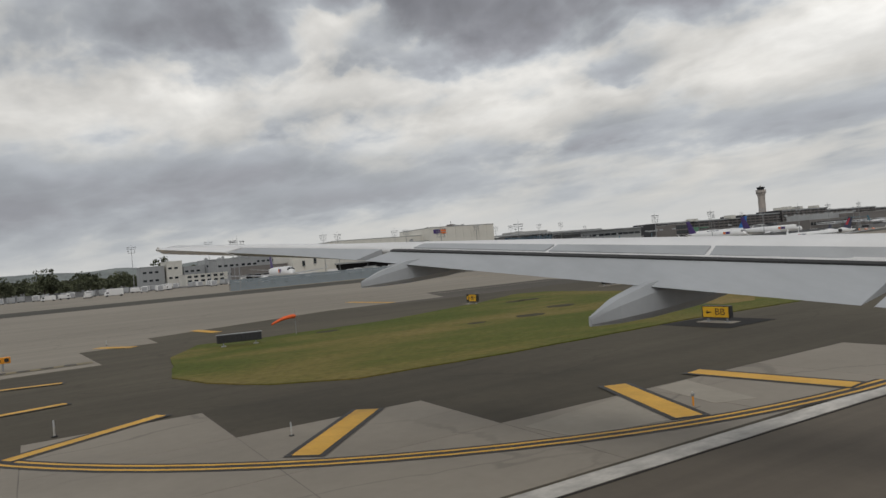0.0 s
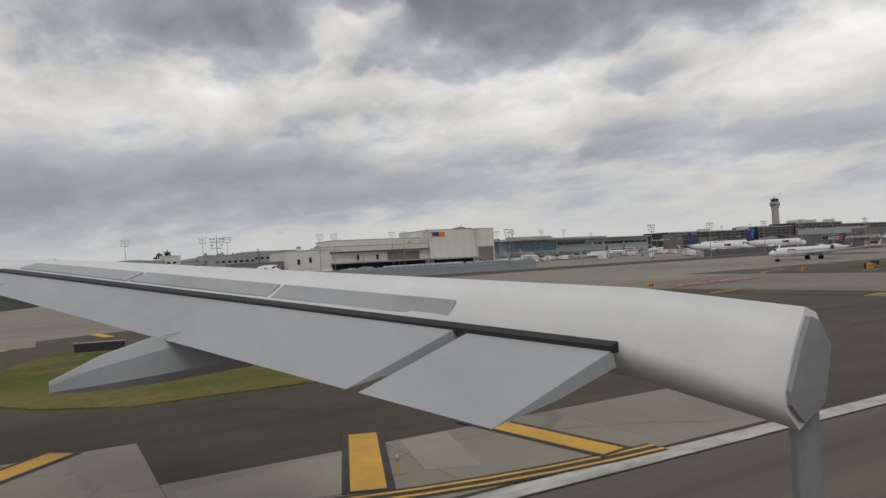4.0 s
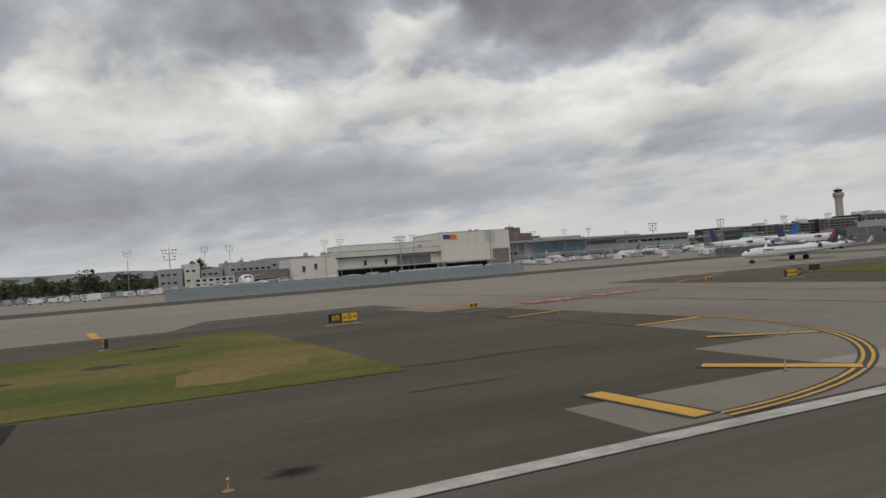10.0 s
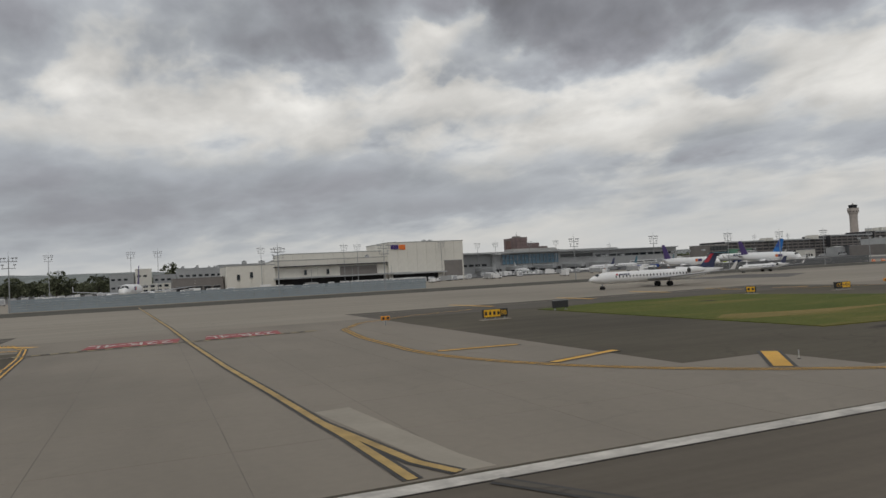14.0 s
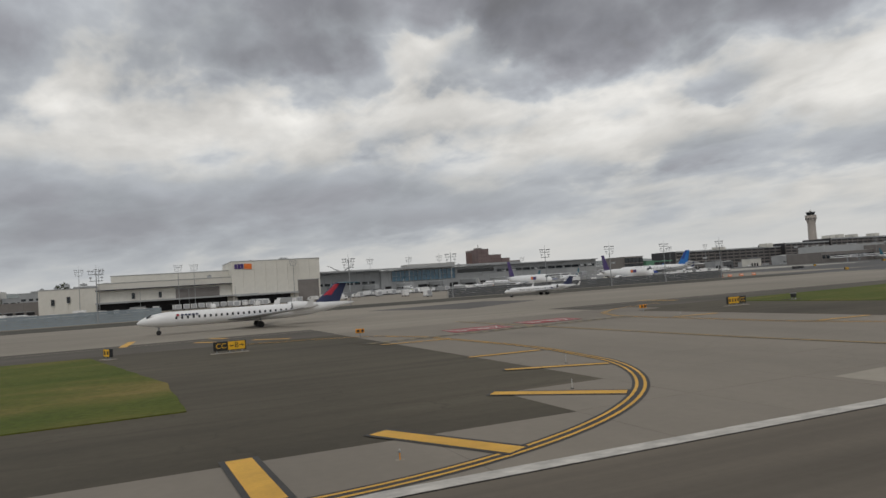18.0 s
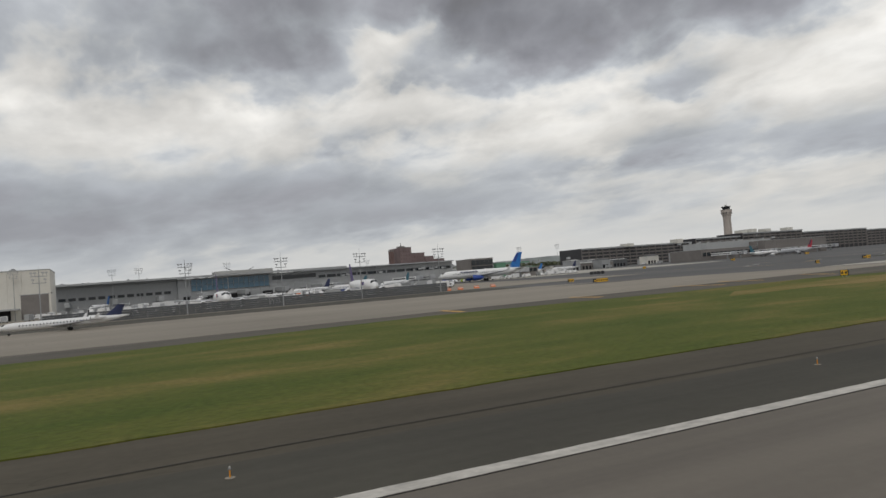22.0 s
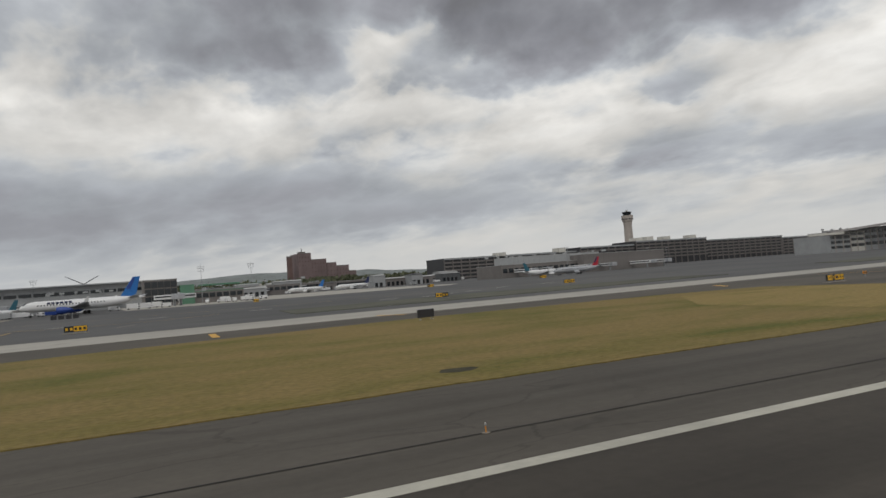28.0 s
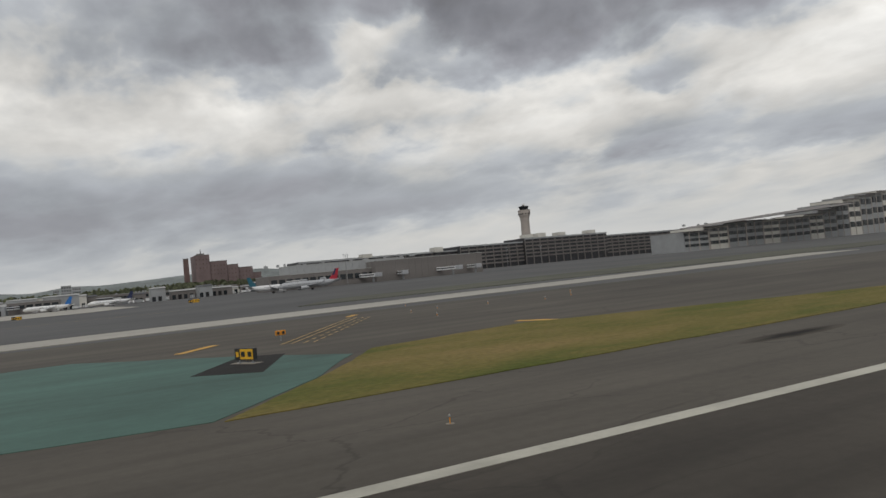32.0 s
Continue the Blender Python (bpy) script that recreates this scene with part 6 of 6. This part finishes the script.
roof_units(b, 930, 1060, 560, 585, 19, 14, 15)

b = thing("terminal_building", pose(0, 0, 0), "dark curved terminal roof with lit windows", "terminal")
for k in range(14):
    x0 = 1316 + 34 * k
    hh = 19.5 + 1.8 * k + 3.0 * math.sin(k * 0.8) + max(0, k - 8) * 3.2
    s = wall_block(b, "roof_bay", x0, 500 + 6 * k, x0 + 34, 545 + 6 * k, hh, cream_panel if k % 3 == 1 else grey_panel, roof=brown_panel)
    for j in range(7):
        for f in (0.22, 0.5, 0.76):
            part("window", box(x0 + 0.9 + 4.7 * j, 499.6 + 6 * k, hh * f, x0 + 5.0 + 4.7 * j, 499.95 + 6 * k, hh * f + hh * 0.14), glass_dark, s)
    part("eave", box(x0 - 0.5, 496 + 6 * k, hh - 1.2, x0 + 34.5, 500 + 6 * k, hh - 0.5), brown_panel, s)
    for j in range(3):
        part("column", tube((x0 + 4 + 13 * j, 497 + 6 * k, 0), (x0 + 4 + 13 * j, 497 + 6 * k, hh - 1.2), 0.45, None, 8), tower_concrete, s)
part("roof_deck", loft([[(1312, 492, 21.5), (1312, 500, 23.0), (1312, 500, 21.5)], [(1480, 500, 31.0), (1480, 520, 33), (1480, 520, 30.0)], [(1640, 530, 38.5), (1640, 560, 41.0), (1640, 560, 37.0)]]), brown_panel, b)
roof_units(b, 1330, 1600, 520, 545, 26, 16, 51)

b = thing("parking_deck", pose(0, 0, 0), "dark multi-storey parking deck beside the tower", "building")
for x0, x1, y0, h in ((1052, 1290, 915, 31.5), (1290, 1400, 905, 36.0), (1400, 1560, 900, 40.5), (1560, 1760, 905, 36.0), (1760, 2000, 915, 33.0)):
    # solid dark core: its colour stands in for shade between the storeys
    s = part("deck", box(x0, y0 + 1, 0, x1, y0 + 60, h), dark_metal_and_shade, b)
    for j in range(6):
        if h - 2.4 - j * 5.5 > 0:
            part("parapet", box(x0, y0 - 0.8, h - 2.4 - j * 5.5, x1, y0 + 1.2, h - 0.2 - j * 5.5), brown_panel if j else grey_panel, s)
    for j in range(int((x1 - x0) / 14) + 1):
        part("column", box(x0 + 14 * j, y0 - 0.5, 0, x0 + 14 * j + 1.1, y0 + 1.1, h - 0.3), brown_panel, s)
for x0, h in ((1408, 46.0), (1432, 47.0), (1470, 46.0), (1530, 46.0), (1140, 35), (1250, 37)):
    part("stair_tower", box(x0, 908, 30, x0 + 14, 925, h), cream_panel, b)

# low sheds and stands in the middle distance
rnd = random.Random(33)
for k in range(34):
    x = 560 + 15.5 * k + rnd.uniform(-6, 6)
    y0 = rnd.uniform(660, 900)
    w, d, h = rnd.uniform(12, 30), rnd.uniform(10, 20), rnd.uniform(5, 13)
    mat = rnd.choice((brown_panel, grey_panel, grey_panel, cream_panel, fence_dark))
    b = thing("shed", pose(x, y0, 0), "low service shed at the edge of the far apron", "building", "far sheds")
    part("wall", box(0, 0, -0.1, w, d, h), mat, b)
    part("roof", loft([[(-0.6, -0.6, h), (w + 0.6, -0.6, h), (w + 0.6, d * 0.5, h + rnd.uniform(0.5, 2)), (-0.6, d * 0.5, h + 1)], [(-0.6, d + 0.6, h + 0.2), (w + 0.6, d + 0.6, h + 0.2), (w + 0.6, d + 0.7, h + 0.4), (-0.6, d + 0.7, h + 0.4)]]), roof_grey if k % 3 else dark_metal_and_shade, b)
    for j in range(int(w / 5)):
        part("door", box(1 + 5 * j, -0.15, 0.1, 4 + 5 * j, 0.02, min(4.2, h - 1)), dark_open if j % 2 else glass_dark, b)

# the control tower
b = thing("control_tower", pose(1464, 989, 0), "tall tan concrete airport control tower", "control tower")
part("shaft", lathe([(0, 9.5), (20, 8.6), (50, 7.6), (72, 7.3), (78, 7.9), (82, 9.4), (86, 10.3), (90, 10.3), (90.5, 9.0)], 20), tower_concrete, b)
for k in range(12):
    a = k * math.pi / 6 + 0.2
    part("round_window", tube((9.4 * math.cos(a), 9.4 * math.sin(a), 84.3), (10.3 * math.cos(a), 10.3 * math.sin(a), 84.3), 1.2, 1.2, 10), glass_dark, b)
part("gallery", lathe([(90.3, 10.4), (91.0, 10.6), (91.2, 8.0)], 20), tower_concrete, b)
cab = part("cab", lathe([(91.0, 6.6), (95.8, 8.2), (96.0, 8.2)], 12), glass_dark, b)
part("cab_roof", lathe([(95.9, 8.8), (97.0, 8.9), (97.6, 6.0)], 12), dark_metal_and_shade, cab)
part("roof_antenna", tube((1.5, 0, 97.5), (1.5, 0, 104.5), 0.3, 0.12, 6), steel, b)
part("roof_antenna", tube((-2.5, 1, 97.5), (-2.5, 1, 101.5), 0.25, 0.12, 6), steel, b)
part("radome", lathe([(97.5, 1.8), (99.0, 2.1), (100.6, 1.2), (101.0, 0.3)], 10), white_paint, b)

# the brick works on the skyline
b = thing("brick_works", pose(0, 0, 0), "tall red-brick factory with stepped blocks", "factory")
for x0, x1, y0, h in ((1011.5, 1041, 1568, 81.5), (1041.2, 1077, 1571, 66.5), (1077.2, 1100, 1569, 57), (1100.2, 1131, 1573, 49.5), (1131.2, 1150, 1578, 36)):
    s = part("block", box(x0, y0, 0, x1, 1640, h, 0.4), brick_far, b)
    part("coping", box(x0 - 0.3, y0 - 0.3, h - 0.6, x1 + 0.3, y0 + 3, h + 0.5), brown_panel, s)
    n = max(2, int((x1 - x0) / 7))
    for k in range(n):
        for j in range(3):
            part("window", box(x0 + 1.6 + (x1 - x0 - 2) * k / n, y0 - 0.2, h - 11 - 9 * j, x0 + 3.2 + (x1 - x0 - 2) * k / n, y0 + 0.1, h - 8 - 9 * j), brick_shade, s)
part("penthouse", box(1020, 1590, 80, 1034, 1610, 86), brown_panel, b)
part("mast", tube((1028, 1600, 85), (1028, 1600, 95), 1.2, 0.5, 6), dark_metal_and_shade, b)
b = thing("factory_chimney", pose(994.5, 1584, 0), "square brown factory chimney", "chimney")
part("shaft", loft([[(-5.6, -5.6, 0), (5.6, -5.6, 0), (5.6, 5.6, 0), (-5.6, 5.6, 0)], [(-4.9, -4.9, 75), (4.9, -4.9, 75), (4.9, 4.9, 75), (-4.9, 4.9, 75)]]), chimney_mat, b)
part("rim", box(-5.2, -5.2, 74, 5.2, 5.2, 77.0, 0.2), brown_panel, b)
for x0, w, h in ((740, 26, 56), (768, 22, 50), (720, 14, 46)):
    b = thing("apartment_building", pose(x0, 2290, 0), "grey apartment block far off", "building", "far apartment blocks")
    part("wall", box(0, 0, 0, w, 20, h), grey_panel, b)
    for k in range(4):
        for j in range(3):
            part("window", box(w * (k + 0.25) / 4, -0.4, h - 8 - 9 * j, w * (k + 0.7) / 4, 0.1, h - 4 - 9 * j), glass_dark, b)

# ---- vehicles and apron clutter ----


def van(x, y, rz, ln, h, mat, label, cabin=True):
    o = thing("service_vehicle", pose(x, y, -0.05, 0, 0, rz), label, "vehicle", "apron vehicles")
    w = 2.0
    part("body", box(-ln / 2 + (1.7 if cabin else 0), -w / 2, 0.6, ln / 2, w / 2, h, 0.08), mat, o)
    if cabin:
        cb = part("cab", loft([[(-ln / 2, -w / 2, 0.6), (-ln / 2, w / 2, 0.6), (-ln / 2, w / 2, 1.35), (-ln / 2, -w / 2, 1.35)], [(-ln / 2 + 0.6, -w / 2, 0.6), (-ln / 2 + 0.6, w / 2, 0.6), (-ln / 2 + 0.6, w / 2, min(h, 2.2)), (-ln / 2 + 0.6, -w / 2, min(h, 2.2))], [(-ln / 2 + 1.68, -w / 2, 0.6), (-ln / 2 + 1.68, w / 2, 0.6), (-ln / 2 + 1.68, w / 2, min(h, 2.3)), (-ln / 2 + 1.68, -w / 2, min(h, 2.3))]]), white_skin, o)
        part("side_window", box(-ln / 2 + 0.6, -w / 2 - 0.02, 1.4, -ln / 2 + 1.5, w / 2 + 0.02, 2.0), glass_dark, cb)
    for sx in (-ln / 2 + 0.9, ln / 2 - 0.9):
        for sy in (-w / 2 + 0.12, w / 2 - 0.12):
            part("wheel", tube((sx, sy - 0.12, 0.42), (sx, sy + 0.12, 0.42), 0.42, None, 12), rubber, o)
    return o


V = [van(176, 400, 0, 7.5, 3.4, white_skin, "white box truck at the loading dock"), van(236, 396, 10, 5.2, 2.4, white_skin, "white van on the apron"), van(298, 396, 0, 9, 3.2, grey_panel, "grey truck at the loading dock"), van(330, 398, 5, 6, 2.6, white_skin, "white pickup truck beside the cargo building")]
V += [van(410, 452, 0, 5.0, 2.2, lime, "lime-yellow airport service van"), van(520, 448, 0, 8.5, 3.0, blue_dark, "blue catering truck beside the terminal"), van(470, 446, 0, 4.6, 1.9, orange_paint, "orange tug on the apron"), van(560, 452, 0, 10.5, 3.1, white_skin, "long white apron bus")]
rnd = random.Random(21)
for k in range(70):
    copy_thing(V[4 + k % 4] if k % 9 == 4 else V[k % 4], pose(rnd.uniform(335, 700), rnd.uniform(425, 468), -0.05, 0, 0, rnd.choice((0, 90, 180, 270)) + rnd.uniform(-15, 15)))
for k in range(46):
    src = V[k % 4]
    x = rnd.uniform(60, 520)
    y = rnd.uniform(340, 398) if x < 330 else rnd.uniform(290, 480)
    copy_thing(src, pose(x, y, -0.05, 0, 0, rnd.choice((0, 90, 180, 270)) + rnd.uniform(-12, 12)))
for k in range(60):
    copy_thing(V[4 + k % 4] if k % 10 == 4 else V[k % 4], pose(rnd.uniform(600, 1020), rnd.uniform(690, 868), -0.05, 0, 0, rnd.uniform(0, 360)))
for k in range(46):
    src = V[(k * 3) % 4]
    copy_thing(src, pose(rnd.uniform(690, 1000), rnd.uniform(640, 860), -0.05, 0, 0, rnd.uniform(0, 360)))


def cargo_bin(x, y, rz, mat=white_skin, label="white air cargo container on a dolly"):
    o = thing("cargo_container", pose(x, y, -0.05, 0, 0, rz), label, "container", "cargo containers")
    part("bin", box(-1.5, -1.2, 0.7, 1.5, 1.2, 3.0, 0.12), mat, o)
    part("bin_door", box(-1.2, -1.24, 0.9, 1.2, -1.18, 2.8, 0.02), grey_skin, o)
    dl = part("dolly", box(-1.7, -1.2, 0.45, 1.7, 1.2, 0.68), steel, o)
    for sx in (-1.2, 1.2):
        for sy in (-0.9, 0.9):
            part("wheel", tube((sx, sy - 0.08, 0.22), (sx, sy + 0.08, 0.22), 0.22, None, 10), rubber, dl)
    return o


first = cargo_bin(258, 392, 0)
for k in range(12):
    copy_thing(first, pose(262 + 3.7 * k, 392 + 0.25 * math.sin(k), -0.05))
for k in range(44):
    x = rnd.uniform(70, 500)
    copy_thing(first, pose(x, rnd.uniform(350, 372) if k % 2 and x < 330 else rnd.uniform(372, 398) if x < 330 else rnd.uniform(380, 460), -0.05, 0, 0, rnd.uniform(-20, 20)))
for k in range(26):
    copy_thing(first, pose(rnd.uniform(345, 470), rnd.uniform(240, 275), -0.05, 0, 0, rnd.uniform(-30, 30)))
dull = cargo_bin(44, 404, 4, grey_panel, "dull grey air cargo container on a dolly")
for k in range(24):
    copy_thing(dull if k % 3 else first, pose(48 + 5.4 * k + rnd.uniform(-2.2, 2.2), 404 + rnd.uniform(-9, 14), -0.05, 0, 0, rnd.uniform(-30, 30)))

def barrier(x, y, rz):
    o = thing("barrier", pose(x, y, -0.05, 0, 0, rz), "low orange and white plastic barrier", "barrier", "apron barriers")
    part("shell", loft([[(-1.0, -0.3, 0), (1.0, -0.3, 0), (1.0, 0.3, 0), (-1.0, 0.3, 0)], [(-1.0, -0.14, 0.5), (1.0, -0.14, 0.5), (1.0, 0.14, 0.5), (-1.0, 0.14, 0.5)], [(-0.98, -0.12, 1.0), (0.98, -0.12, 1.0), (0.98, 0.12, 1.0), (-0.98, 0.12, 1.0)]]), orange_paint, o)
    part("white_band", box(-0.9, -0.17, 0.5, 0.9, 0.17, 0.78, 0.02), white_skin, o)
    return o


first = barrier(474, 236, 0)
for k in range(9):
    copy_thing(first, pose(479 + 7 * k if k < 3 else 440 + 9 * k, 236 + 0.2 * math.sin(k * 2) if k < 3 else 410, -0.05, 0, 0, rnd.uniform(-8, 8)))

# a lattice crane over the terminals
o = thing("tower_crane", pose(580, 1270, 0), "thin lattice cranes over the terminal roofs", "crane")
part("mast", tube((0, 0, 0), (0, 0, 36), 1.2, 1.2, 6), dark_metal_and_shade, o)
part("jib", tube((0, 0, 35), (24, -4, 48), 0.8, 0.5, 6), dark_metal_and_shade, o)
part("jib", tube((4, 0, 35), (-24, 2, 50), 0.8, 0.5, 6), dark_metal_and_shade, o)

# ---- trees, woods and hills ----


def leafy(name, parent, rnd, w, d, h, clumps, size):
    """A crown of many small leaf blades, in clumps, over a footprint of w by d metres."""
    verts, faces = [], []
    for c in range(clumps):
        cx, cy = rnd.gauss(0, 0.32) * w, rnd.gauss(0, 0.32) * d
        cz = h * (0.20 + 0.72 * rnd.random() ** 0.8 * max(0.25, 1 - (2 * cx / w) ** 2 * 0.55))
        r = size * rnd.uniform(0.6, 1.3)
        for k in range(16):
            v = Vector((rnd.gauss(0, 1), rnd.gauss(0, 1), rnd.gauss(0, 1)))
            v = v.normalized() * r * rnd.random() ** 0.4
            p = Vector((cx, cy, cz)) + Vector((v.x, v.y, v.z * 0.75))
            a = Vector((rnd.gauss(0, 1), rnd.gauss(0, 1), rnd.gauss(0, 1))).normalized() * size * 0.34
            b = a.cross(Vector((rnd.gauss(0, 1), rnd.gauss(0, 1), rnd.gauss(0, 1)))).normalized() * size * 0.26
            i = len(verts)
            verts += [p - a, p + b, p + a, p - b]
            faces.append((i, i + 1, i + 2, i + 3))
    me = bpy.data.meshes.new(name)
    me.from_pydata([tuple(v) for v in verts], [], faces)
    me.materials.append(leaf_dark)
    ob = new(name, me)
    ob.parent = parent
    return ob


def tree(rnd, h):
    o = thing("tree", pose(0, 0, 0), "dark green leafy tree behind the apron", "tree", "trees behind the apron")
    bm = add_tube(bmesh.new(), (0, 0, -0.2), (0, 0, h * 0.45), 0.42, 0.26, 8)
    for k in range(5):
        a = k * 1.3
        add_tube(bm, (0, 0, h * (0.25 + 0.04 * k)), (h * 0.22 * math.cos(a), h * 0.22 * math.sin(a), h * (0.5 + 0.06 * k)), 0.2, 0.07, 6)
    part("trunk", bm, bark, o)
    leafy("crown", o, rnd, h * 0.8, h * 0.75, h, 85, h * 0.12)
    return o


rnd = random.Random(7)
SRC = [tree(rnd, hh) for hh in (17, 14, 19, 12)]
for k, s in enumerate(SRC):
    s.matrix_basis = pose(20 + 30 * k, 830, 0)
for k in range(72):
    x = -260 + 7.5 * k + rnd.uniform(-3, 3)
    copy_thing(SRC[k % 4], pose(x, rnd.uniform(740, 860), rnd.uniform(-1.0, 0), 0, 0, rnd.uniform(0, 360)) @ Matrix.Scale(rnd.choice((0.6, 0.75, 0.95, 1.2, 1.5)), 4))


def woods(name, x0, x1, y, h0, h1, step, label, seed, leaf):
    """A far belt of woodland: an uneven bank of leaf clumps."""
    rnd = random.Random(seed)
    verts, faces = [], []
    n = int((x1 - x0) / step)
    for k in range(n):
        cx = x0 + step * k
        top = h0 + (h1 - h0) * (0.5 + 0.5 * noise.noise(Vector((cx * 0.004, seed, 0)))) + 4 * noise.noise(Vector((cx * 0.05, seed, 3)))
        for j in range(26):
            p = Vector((cx + rnd.uniform(-step, step), y + rnd.uniform(-30, 30), rnd.uniform(0, 1) ** 0.7 * top))
            a = Vector((rnd.gauss(0, 1), rnd.gauss(0, 0.5), rnd.gauss(0, 0.6))).normalized() * leaf
            b = Vector((rnd.gauss(0, 0.4), rnd.gauss(0, 0.4), 1)).normalized() * leaf * 0.7
            i = len(verts)
            verts += [p - a, p - b, p + a, p + b]
            faces.append((i, i + 1, i + 2, i + 3))
    me = bpy.data.meshes.new(name)
    me.from_pydata([tuple(v) for v in verts], [], faces)
    me.materials.append(leaf_dark)
    tagged(new(name, me), label, "woodland", kind="stuff")


woods("woodland", -600, 420, 900, 9, 15, 5, "belt of dark woodland behind the airfield", 3, 3.4)
woods("woodland", 420, 1700, 1150, 12, 24, 7, "belt of distant trees behind the terminals", 4, 4.2)


def hills(name, y, base, amp, seed, label):
    bm = bmesh.new()
    cols = []
    for k in range(161):
        x = -2600 + 50 * k
        z = base + amp * noise.noise(Vector((x * 0.0011, seed, 0))) + amp * 0.25 * noise.noise(Vector((x * 0.006, seed, 5)))
        cols.append((bm.verts.new((x, y - 220, -2)), bm.verts.new((x, y - 60, z * 0.75)), bm.verts.new((x, y + 40, z)), bm.verts.new((x, y + 300, -2))))
    for a, b in zip(cols, cols[1:]):
        for i in range(3):
            bm.faces.new((a[i], b[i], b[i + 1], a[i + 1]))
    bmesh.ops.recalc_face_normals(bm, faces=bm.faces)
    structure(finish(name, bm, hill_mat, None, "", True), label, "hills")


# both ridges carry their haze in the material colour
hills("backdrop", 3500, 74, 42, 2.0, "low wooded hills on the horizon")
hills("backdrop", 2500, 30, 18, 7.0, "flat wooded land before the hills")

# the plan above is drawn in units of PLAN metres
for ob in list(scene.objects):
    if ob.parent is None and ob.type in ("MESH", "EMPTY"):
        ob.matrix_basis = Matrix.Scale(PLAN, 4) @ ob.matrix_basis
